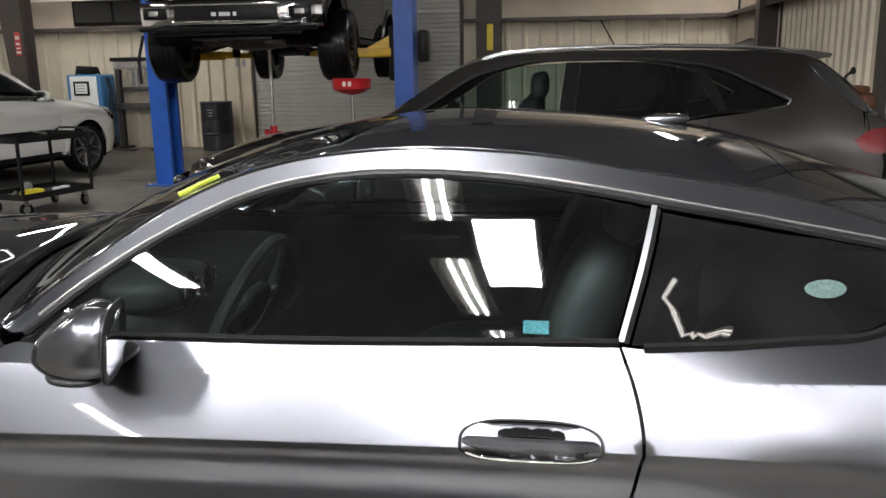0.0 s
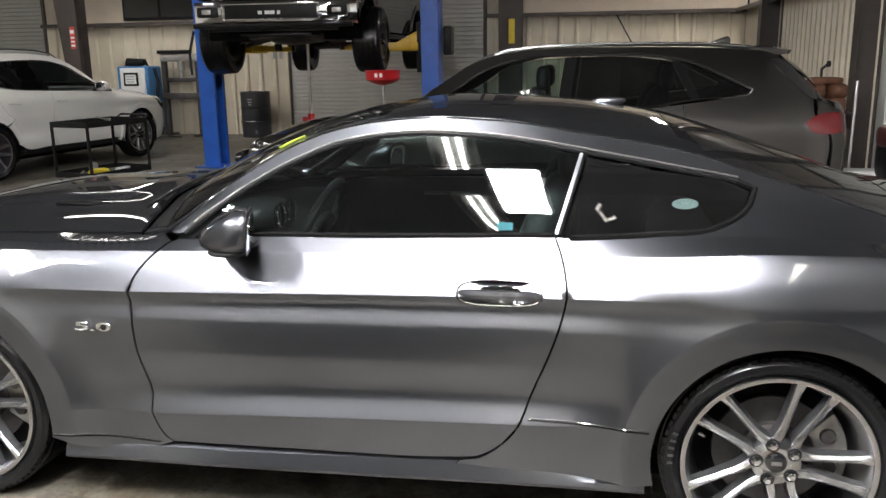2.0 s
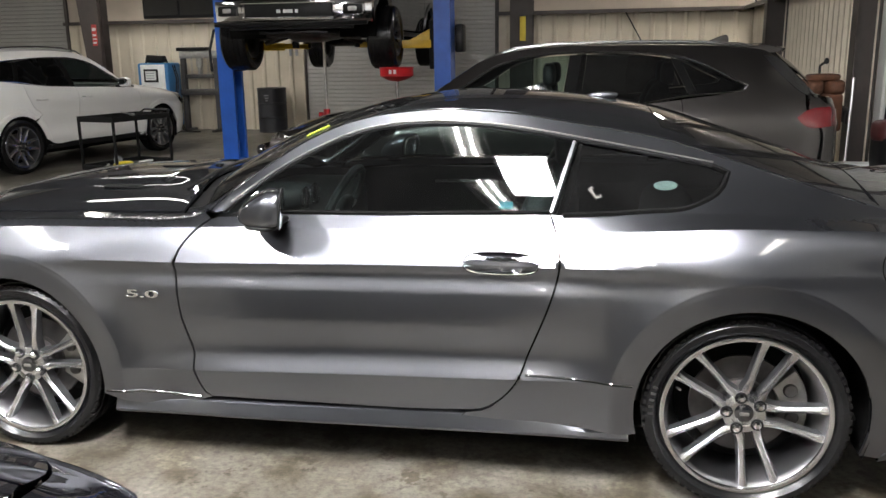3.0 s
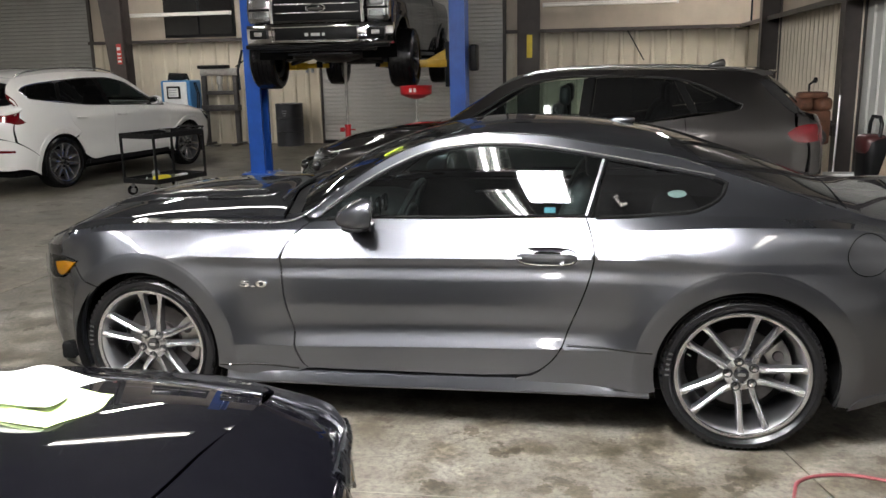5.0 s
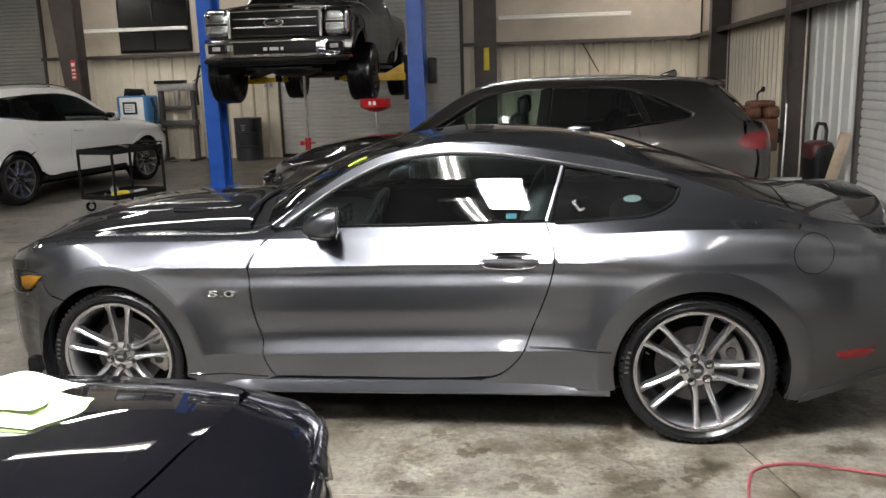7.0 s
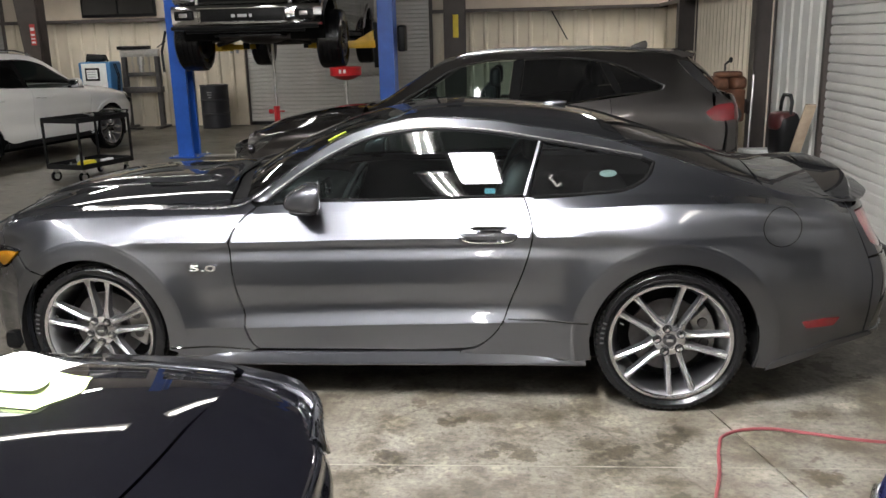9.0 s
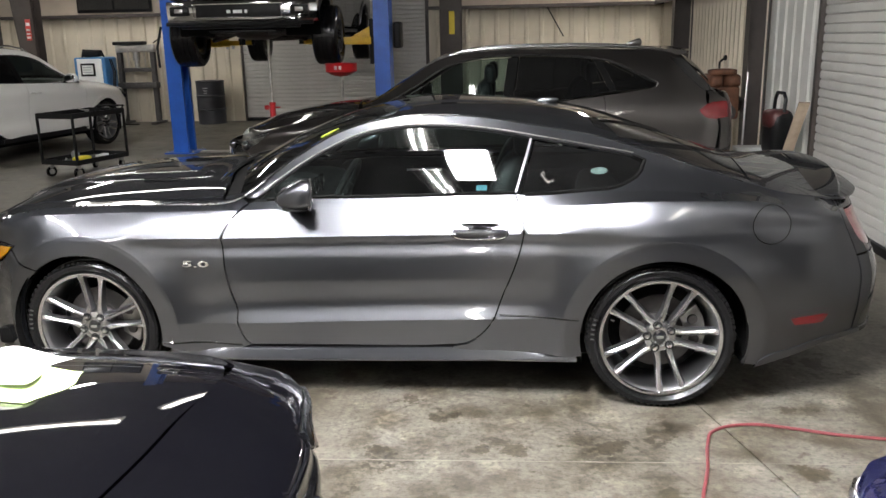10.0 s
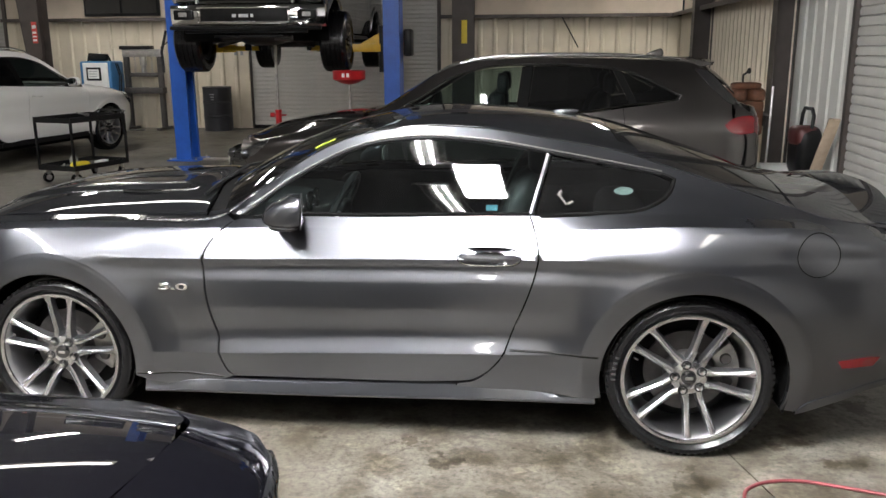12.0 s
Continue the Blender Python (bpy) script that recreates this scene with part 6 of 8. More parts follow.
        superbox(bm, (c.x, s * (c.y - .02), 1.075 * sz), (.04, .06, .02), 2.6)
        part("mirror_foot", bm, M_BLACK, mir)
        for hx in (.18, .98):
            p = B.side(hx * sx, .955 * sz)
            bm = bmesh.new()
            tube(bm, [(hx * sx - .1, s * (p.y + .004), .955 * sz), (hx * sx - .07, s * (p.y - .032), .958 * sz), (hx * sx + .07, s * (p.y - .032), .962 * sz), (hx * sx + .1, s * (p.y + .004), .962 * sz)], .013, 8)
            part("door_handle", bm, paint, car, "door pull handle")
        for wx in (-ax, ax):
            make_wheel(car, wx, -s * (.80 * w), tyre_R - .002, tyre_R, wheel_R, .23, 18 if wx < 0 else 40, s < 0, "black road tyre", rim_dark)
            bm = bmesh.new()
            rows = [[bm.verts.new((wx + .395 * math.cos(radians(a)), -s * y, .35 + .395 * math.sin(radians(a)))) for y in (.90 * w, .58)] for a in range(-20, 201, 10)]
            for a_, b_ in zip(rows, rows[1:]):
                bm.faces.new((a_[0], a_[1], b_[1], b_[0]))
            part("wheel_well", bm, M_DARK, car)
    lining = S([(-2.1, .40)]) + af(190, -10, 20) + ar(190, -10, 20) + S([(2.2, .45), (2.3, 1.0), (1.9, 1.1), (0, 1.05), (-.8, 1.0), (-1.9, .86)])
    B.panel("inner_shell", [lining], M_DARK, car, lip=0, off=.03, du=.1, sub=2)
    B.cover("hood", [(x * sx, v) for x, v in [(-2.14, -.9), (-1.9, -.99), (-1.4, -.99), (-.93, -.99), (-.98, -.5), (-1.0, 0), (-.98, .5), (-.93, .99), (-1.4, .99), (-1.9, .99), (-2.14, .9), (-2.2, .4), (-2.21, 0), (-2.2, -.4)]], paint, car, gap=.003)
    B.cover("windscreen", [(x * sx, v) for x, v in [(-.90, -.96), (-.5, -.95), (-.2, -.93), (-.02, -.85), (.06, -.4), (.08, 0), (.06, .4), (-.02, .85), (-.2, .93), (-.5, .95), (-.90, .96), (-.96, .5), (-.98, 0), (-.96, -.5)]], M_GLASS_CLEAR, car, "clear windscreen", lip=.004)
    B.cover("roof", [(x * sx, v) for x, v in [(-.88, -1), (-.4, -1), (0, -1), (.6, -1), (1.2, -1), (1.78, -1), (1.84, -.6), (1.87, 0), (1.84, .6), (1.78, 1), (1.2, 1), (.6, 1), (0, 1), (-.4, 1), (-.88, 1), (-.89, .965), (-.5, .955), (-.2, .935), (-.01, .855), (.065, .4), (.085, 0), (.065, -.4), (-.01, -.855), (-.2, -.935), (-.5, -.955), (-.89, -.965)]], paint, car, lip=.01)
    B.cover("rear_screen", [(x * sx, v) for x, v in [(1.86, -.9), (1.95, -.93), (2.06, -.94), (2.1, 0), (2.06, .94), (1.95, .93), (1.86, .9), (1.90, 0)]], M_GLASS_DARK, car, "dark rear screen", lip=.004)
    # roof spoiler
    bm = bmesh.new()
    rows = []
    for i in range(21):
        v = -1 + .1 * i
        p = B.top((1.78 if long_glass else 1.60) * sx, v * .98)
        x1 = ((2.02 if long_glass else 1.97) - .09 * abs(v) ** 3) * sx
        dz = 0 if long_glass else B.top(x1 - .14, v * .98).z + .035 - p.z
        rows.append([bm.verts.new(q) for q in ((p.x - .02, p.y, p.z + .004), ((p.x + x1) / 2, p.y, p.z + .006 + dz * .38), (x1, p.y * .98, p.z - .025 + dz), (x1 - .015, p.y * .98, p.z - .05 + dz), (p.x + .02, p.y, p.z - .07))])
    for a_, b_ in zip(rows, rows[1:]):
        for j in range(5):
            bm.faces.new((a_[j], a_[(j + 1) % 5], b_[(j + 1) % 5], b_[j]))
    bm.faces.new(rows[0][::-1])
    bm.faces.new(rows[-1])
    part("roof_spoiler", bm, paint, car, "painted spoiler over the rear screen", angle=30)
    bm = bmesh.new()
    p = B.top(1.5 * sx, 0)
    superbox(bm, (p.x, 0, p.z + .022), (.075, .018, .045), 2, shape=lambda q: Vector((q.x * (1 - .55 * max(0, q.z / .045)) + 1.1 * max(0, q.z), q.y, q.z)))
    part("aerial_fin", bm, paint, car, "roof aerial fin")
    head = S([(-2.42, .77), (-2.1, .80), (-1.9, .865), (-1.72, .905), (-1.78, .85), (-1.95, .76), (-2.15, .70), (-2.4, .70)])
    B.panel("headlamp", [head], M_RIM, car, "bright headlamp reflector", gap=.004, off=-.002, lip=.012, du=.05, sub=4)
    B.panel("headlamp_lens", [head], M_LENS, car, "clear headlamp lens", gap=.002, off=-.008, lip=.004, du=.05, sub=4)
    for u0 in (-2.28, -2.05):
        for s in (1, -1):
            p = B.side(u0 * sx, .77 * sz)
            bm = bmesh.new()
            ellipsoid(bm, (p.x + .0, s * p.y, p.z), (.045, .045, .045), 14, 8)
            part("projector", bm, M_GLOSSBLACK, car, "dark projector bowl")
    bm = bmesh.new()
    superbox(bm, (-2.225 * sx, 0, .62 * sz), (.03, .50, .13), 4)
    part("grille", bm, M_BLACK, car, "black grille")
    for i in range(9):
        yy = -.44 + .11 * i
        part("grille_bar", bx(-2.265 * sx, -2.24 * sx, yy - .006, yy + .006, .51 * sz, .73 * sz, .003), M_CHROME, car)
    part("underbody", bx(-2.0 * sx, 2.0 * sx, -.74, .74, .22, .32, .02), M_DARK, car)
    for cx in (-.05, .85):
        for s in (1, -1):
            bm = bmesh.new()
            superbox(bm, (cx * sx + .12, s * .37, .92), (.10, .24, .36), 3, shape=lambda q: Vector((q.x + .22 * q.z, q.y, q.z)))
            seat = part("seat_back", bm, M_LEATHER, car, "dark seat back")
            bm = bmesh.new()
            superbox(bm, (cx * sx + .24, s * .37, 1.34), (.05, .13, .09), 3)
            part("headrest", bm, M_LEATHER, seat)
    bm = bmesh.new()
    superbox(bm, (-.68 * sx, 0, .92), (.28, .70, .16), 4)
    part("dashboard", bm, M_LEATHER, car)
    part("cabin_floor", bx(-.9 * sx, 1.9 * sx, -.72, .72, .33, .42, .02), M_DARK, car)
    part("engine_bay", bx(-1.9 * sx, -.95 * sx, -.58, .58, .33, .84, .03), M_DARK, car)
    return car, B, S


# grey crossover behind the coupe
crossover, XB, XS = estate_car("crossover", pose(.22, 3.5, 0), "dark metallic grey crossover with chrome window trim, parked behind the coupe", M_PAINT_SUV, 1.0, 1.0, 1.0, False, .245, True)
XB.panel("tail_lamp", [[(1.955, 1.04), (2.02, 1.085), (2.15, 1.105), (2.45, 1.08), (2.9, 1.06), (2.9, .99), (2.45, .985), (2.2, .975), (2.06, .97), (2.0, .985)]], M_REDLENS, crossover, "red tail lamp", gap=0, off=-.006, lip=.012)
XB.panel("hatch_glass", [[(1.735, 1.468), (1.83, 1.452), (1.99, 1.302), (2.12, 1.19), (2.03, 1.192), (1.90, 1.29)]], M_GLOSSBLACK, crossover, "dark corner of the hatch glass", gap=0, off=-.003, lip=.006)
# white estate in the next bay, seen from behind
white_car, WB, WS = estate_car("white_crossover", pose(-6.72 - .80, 7.76 + .10, 0) @ pose(0, 0, 0, 0, 0, -98.7), "pearl white crossover with dark windows, parked in the next bay", M_PAINT_WHITE, 2.865 / 2.69, 1.02, 1.02, 2, .27, True, .372, .425, True)
WB.panel("tail_lamp", [WS([(2.03, 1.02), (1.98, 1.12), (1.96, 1.25), (2.00, 1.33), (2.06, 1.26), (2.12, 1.12), (2.3, 1.06), (2.6, 1.05), (2.6, .97), (2.3, .96), (2.02, .93), (1.93, .95)])], M_REDLENS, white_car, "tall red tail lamp", gap=0, off=-.006, lip=.012)
WB.panel("reflector", [WS([(2.15, .56), (2.5, .56), (2.5, .60), (2.15, .59)])], M_REDLENS, white_car, "red bumper reflector", gap=0, off=-.004, lip=.006)


def saloon(name, m, label, paint, lamp_label, bowl):
    """A low four-door car, nose to -x."""
    car = thing(name, m, label, "car")
    f0 = [(-3, .2, .8), (-1.8, .2, .84), (-.9, .24, .87), (1, .24, .87), (1.9, .22, .86), (3, .25, .84)]
    f1 = [(-3, .42, .87), (-1.8, .42, .895), (0, .42, .905), (1.5, .44, .905), (2.0, .46, .895), (3, .48, .88)]
    f2 = [(-3, .60, .87), (-1.8, .64, .895), (0, .66, .905), (1.5, .68, .908), (2.0, .68, .89), (3, .68, .87)]
    f3 = [(-3, .66, .90), (-2.1, .725, .905), (-1.8, .765, .892), (0, .80, .895), (1.5, .815, .890), (2.0, .80, .86), (2.3, .78, .85), (3, .77, .84)]
    f4 = [(-3, .72, .86), (-2.1, .795, .87), (-1.9, .822, .84), (-1.6, .842, .815), (-.9, .88, .835), (0, .905, .845), (1.2, .915, .83), (1.7, .90, .80), (2.0, .875, .77), (2.3, .85, .76), (3, .83, .76)]
    e = [(-3, .75, .80), (-2.3, .79, .715), (-2.1, .832, .684), (-1.9, .862, .635), (-1.6, .885, .585), (-1.2, .91, .585), (-.75, .945, .64), (-.3, 1.24, .62), (0, 1.36, .58), (.5, 1.385, .57), (.9, 1.33, .57), (1.25, 1.16, .58), (1.5, 1.02, .60), (1.62, .965, .58), (1.75, .942, .56), (2.0, .922, .555), (2.2, .905, .55), (2.4, .89, .55), (3, .88, .60)]
    lerp = lambda a, b, t: a + (b - a) * t
    c4z, c4y, cez, cey = [curve1([(p[0], p[i]) for p in f]) for f in (f4, e) for i in (1, 2)]
    bul = curve1([(-3, 0), (-.7, 0), (0, .02), (1.0, .02), (1.5, 0), (1.8, .012), (3, .01)])
    f5 = [(u, lerp(c4z(u), cez(u), .5), lerp(c4y(u), cey(u), .5) + bul(u)) for u in [-3 + .1 * i for i in range(61)]]
    centre = [(-3, .74), (-2.5, .79), (-2.25, .825), (-2.08, .862), (-1.8, .90), (-1.2, .955), (-.8, .99), (-.3, 1.28), (.05, 1.41), (.5, 1.44), (.9, 1.40), (1.3, 1.20), (1.6, 1.04), (1.75, 1.00), (2.0, .985), (2.2, .972), (2.36, .955), (2.42, .93), (3, .90)]
    xs = [(-3, -2.38), (-2.8, -2.37), (-2.5, -2.31), (-2.3, -2.22), (-2.1, -2.08), (-1.9, -1.9), (0, 0), (1.9, 1.9), (2.05, 2.04), (2.2, 2.16), (2.35, 2.26), (2.6, 2.36), (2.85, 2.41), (3, 2.42)]
    plan = [(-3, 0), (-2.8, .25), (-2.5, .50), (-2.3, .67), (-2.1, .80), (-1.9, .89), (-1.6, .985), (-1.4, 1), (1.85, 1), (2.05, .97), (2.2, .915), (2.35, .82), (2.6, .55), (2.85, .25), (3, 0)]
    B = Body([f0, f1, f2, f3, f4, f5, e], centre, xs, plan, [(-1.4, .33, .37), (1.4, .33, .37)], None, 2.3, .012)
    af = lambda a, b, n=16: arc(-1.4, .33, .37, a, b, n)
    ar = lambda a, b, n=16: arc(1.4, .33, .37, a, b, n)
    kw = dict(du=.03, sub=9)
    coarse = dict(du=.07, sub=4)
    sA, sB, sC = [(-.85, .86), (-.88, .6), (-.82, .30)], [(.2, .90), (.24, .6), (.24, .30)], [(1.15, .905), (1.12, .76), (1.0, .66)]
    B.panel("front_fender", [sA + [(-1.02, .28)] + af(-8, 150) + [(-1.84, .60), (-1.80, .70), (-1.74, .78), (-1.95, .762), (-2.2, .722), (-2.42, .685)] + B.rim(-2.5, -.8, 30)], paint, car, **kw)
    B.panel("front_door", [sA[::-1] + [(-.3, .895)] + sB + [(-.3, .30)]], paint, car, **coarse)
    B.panel("rear_door", [sB[::-1] + [(.7, .908)] + sC + ar(135, 170, 6) + [(.7, .30)]], paint, car, **coarse)
    win = [(-.66, .92), (-.25, 1.20), (.0, 1.30), (.45, 1.33), (.85, 1.28), (1.15, 1.13), (1.30, 1.0), (1.28, .945)]
    lamp = [(1.99, .775), (2.06, .835), (2.18, .85), (2.5, .83), (2.75, .83), (2.75, .74), (2.5, .715), (2.2, .70), (2.02, .735)]
    B.panel("quarter_panel", [sC + ar(125, 10, 14) + [(1.85, .50), (2.0, .62), (2.15, .68), (2.5, .69), (3, .70), (3, .872), (2.4, .885), (2.2, .899), (2.0, .916), (1.75, .936), (1.62, .958), (1.5, 1.012), (1.25, 1.15), (.9, 1.322), (.5, 1.377), (0, 1.352), (-.3, 1.232), (-.75, .935), (-.8, .92)] + win, lamp], paint, car, **coarse)
    B.panel("tail_lamp", [lamp], M_REDLENS, car, lamp_label, gap=.002, off=.002, lip=.01)
    B.panel("lamp_lens", [[(2.07, .82), (2.18, .842), (2.5, .822), (2.5, .785), (2.2, .79), (2.10, .79)]], M_LENS, car, "clear reversing lens", gap=0, off=-.004, lip=.004)
    B.panel("rear_bumper", [ar(10, -15, 6) + [(1.9, .25), (3, .27), (3, .69), (2.5, .68), (2.15, .67), (2.0, .612), (1.85, .492)]], paint, car, **coarse)
    head = [(-2.42, .69), (-2.2, .752), (-1.97, .800), (-1.72, .826), (-1.70, .805), (-1.80, .745), (-1.95, .69), (-2.2, .635), (-2.4, .615)]
    B.panel("front_bumper", [af(150, 195, 8) + [(-1.9, .22), (-3, .22), (-3, .735), (-2.52, .755), (-2.44, .68), (-2.42, .665), (-2.40, .605), (-2.2, .625), (-1.95, .68), (-1.82, .70), (-1.86, .60)]], paint, car, **kw)
    B.panel("headlamp", [head], bowl, car, "grey headlamp reflector", gap=.002, off=-.001, lip=.02)
    B.panel("turn_signal", [[(-2.30, .665), (-2.05, .712), (-1.98, .705), (-2.08, .67), (-2.28, .635)]], M_AMBER, car, "amber turn signal", gap=0, off=-.004, lip=.004)
    B.panel("headlamp_lens", [head], M_LENS, car, "clear lens", gap=.001, off=-.010, lip=.008)
    B.panel("side_glass", [[(-.64, .925), (-.24, 1.195), (.0, 1.292), (.45, 1.322), (.85, 1.272), (1.14, 1.125), (1.28, 1.0), (1.26, .95), (.3, .915)]], M_GLASS_DARK, car, "dark side glass", gap=.003, off=.008, lip=.004)
    B.cover("hood", [(-2.12, -.96), (-2.0, -.993), (-1.6, -.995), (-1.2, -.995), (-.78, -.995), (-.84, 0), (-.78, .995), (-1.2, .995), (-1.6, .995), (-2.0, .993), (-2.12, .95), (-2.18, .4), (-2.20, 0), (-2.18, -.4)], paint, car, gap=.003, dx=.04, dv=.05)
    B.cover("nose_panel", [(-2.125, -.96), (-2.3, -.99), (-2.7, -.99), (-2.95, -.9), (-2.95, .9), (-2.7, .99), (-2.3, .99), (-2.125, .96), (-2.185, .4), (-2.205, 0), (-2.185, -.4)], paint, car, gap=.002, dx=.04, dv=.1)
    B.cover("roof", [(-.02, -1), (.5, -1), (.95, -1), (.98, 0), (.95, 1), (.5, 1), (-.02, 1), (.03, 0)], paint, car, lip=.01)
    B.cover("windscreen", [(-.74, -.99), (-.3, -.98), (-.03, -.97), (.02, 0), (-.03, .97), (-.3, .98), (-.74, .99), (-.8, 0)], M_GLASS_DARK, car, "windscreen", lip=.004)
    B.cover("rear_screen", [(.97, -.97), (1.25, -.96), (1.56, -.95), (1.64, 0), (1.56, .95), (1.25, .96), (.97, .97), (1.0, 0)], M_GLASS_DARK, car, "rear screen", lip=.004)
    B.cover("boot_lid", [(1.64, -.985), (1.8, -.985), (2.1, -.985), (2.3, -.985), (2.37, -.9), (2.41, -.4), (2.42, 0), (2.41, .4), (2.37, .9), (2.3, .985), (2.1, .985), (1.8, .985), (1.64, .985), (1.67, 0)], paint, car, gap=.003, dx=.04, dv=.05)
    lining = [(-2.0, .35)] + af(190, -10, 20) + ar(190, -10, 20) + [(2.1, .40), (2.3, .8), (2.0, .86), (0, .86), (-1.9, .70)]
    B.panel("inner_shell", [lining], M_DARK, car, lip=0, off=.03, du=.1, sub=2)
    part("underbody", bx(-2.0, 2.0, -.74, .74, .19, .28, .02), M_DARK, car)
    for s in (1, -1):
        for wx in (-1.4, 1.4):
            make_wheel(car, wx, -s * .785, .33, .332, .235, .22, 18, s < 0, "black road tyre")
        bm = bmesh.new()
        superbox(bm, (-.5, -s * .98, .96), (.06, .11, .07), 2.6)
        mir = part("door_mirror", bm, paint, car, "painted door mirror")
        bm = bmesh.new()
        superbox(bm, (-.5, -s * .87, .92), (.04, .06, .02), 2.6)
        part("mirror_foot", bm, M_BLACK, mir)
    return car, B


black_car, KB = saloon("black_saloon", pose(-.575, -4.64, 0, 0, 0, -90), "glossy blue-black saloon with microfibre towels on its hood", M_PAINT_BLACK, "red tail lamp wrapped round the corner", M_RIMSIDE)
blue_car, UB = saloon("blue_saloon", pose(2.17, -5.05, 0, 0, 0, -90), "deep blue car with clear headlamps and amber signals", M_PAINT_BLUE, "red tail lamp", M_WHITEPL)


def towel(cx, cy, wx, wy, mat, seed, lift, name, label):
    """A folded cloth lying on the hood in soft layers."""
    bm = bmesh.new()
    rnd = random.Random(seed)
    ph = [rnd.uniform(0, 6) for _ in range(6)]
    n, k = 26, 16
    grid = []
    for layer in (0, 1):
        rows = []
        for i in range(n + 1):
            row = []
            for j in range(k + 1):
                a, b = -1 + 2 * i / n, -1 + 2 * j / k
                x = cx + wx * a * (1 + .05 * math.sin(3 * b + ph[0]))
                y = cy + wy * b * (1 + .08 * math.sin(4 * a + ph[1]))
                loc = black_car.matrix_world.inverted() @ Vector((x, y, 0))
                ye, ze = KB.edge(loc.x)
                z = KB.top(loc.x, max(-1, min(1, loc.y / ye))).z
                z += lift + (.024 + .014 * math.sin(5 * a + ph[2]) * math.sin(3 * b + ph[3]) + .006 * math.sin(11 * a + 4 * b + ph[4])) * (1 - max(abs(a), abs(b)) ** 6) * (1 if layer else 0) + .003
                row.append(bm.verts.new((x, y, z)))
            rows.append(row)
        grid.append(rows)
    lo, hi = grid
    for i in range(n):
        for j in range(k):
            bm.faces.new((hi[i][j], hi[i + 1][j], hi[i + 1][j + 1], hi[i][j + 1]))
            bm.faces.new((lo[i][j], lo[i][j + 1], lo[i + 1][j + 1], lo[i + 1][j]))
    for i in range(n):
        bm.faces.new((lo[i][0], lo[i + 1][0], hi[i + 1][0], hi[i][0]))
        bm.faces.new((lo[i][k], hi[i][k], hi[i + 1][k], lo[i + 1][k]))
    for j in range(k):
        bm.faces.new((lo[0][j], hi[0][j], hi[0][j + 1], lo[0][j + 1]))
        bm.faces.new((lo[n][j], lo[n][j + 1], hi[n][j + 1], hi[n][j]))
    return solid(name, bm, mat, label, "towel", "towels", m=None)


towel(-.66, -2.86, .33, .115, M_CLOTHG, 3, 0.0, "towel", "lime microfibre towel folded on the black hood")
towel(-.70, -2.82, .31, .105, M_CLOTH, 5, .026, "towel", "white microfibre towel folded on the black hood")


# ---- the pickup on the two-post lift ----
LIFT = 1.40
pickup = thing("pickup_truck", pose(-3.18, 9.35, LIFT, 0, 0, 93), "charcoal pickup truck with chrome bumper and grille, raised on the lift", "truck")


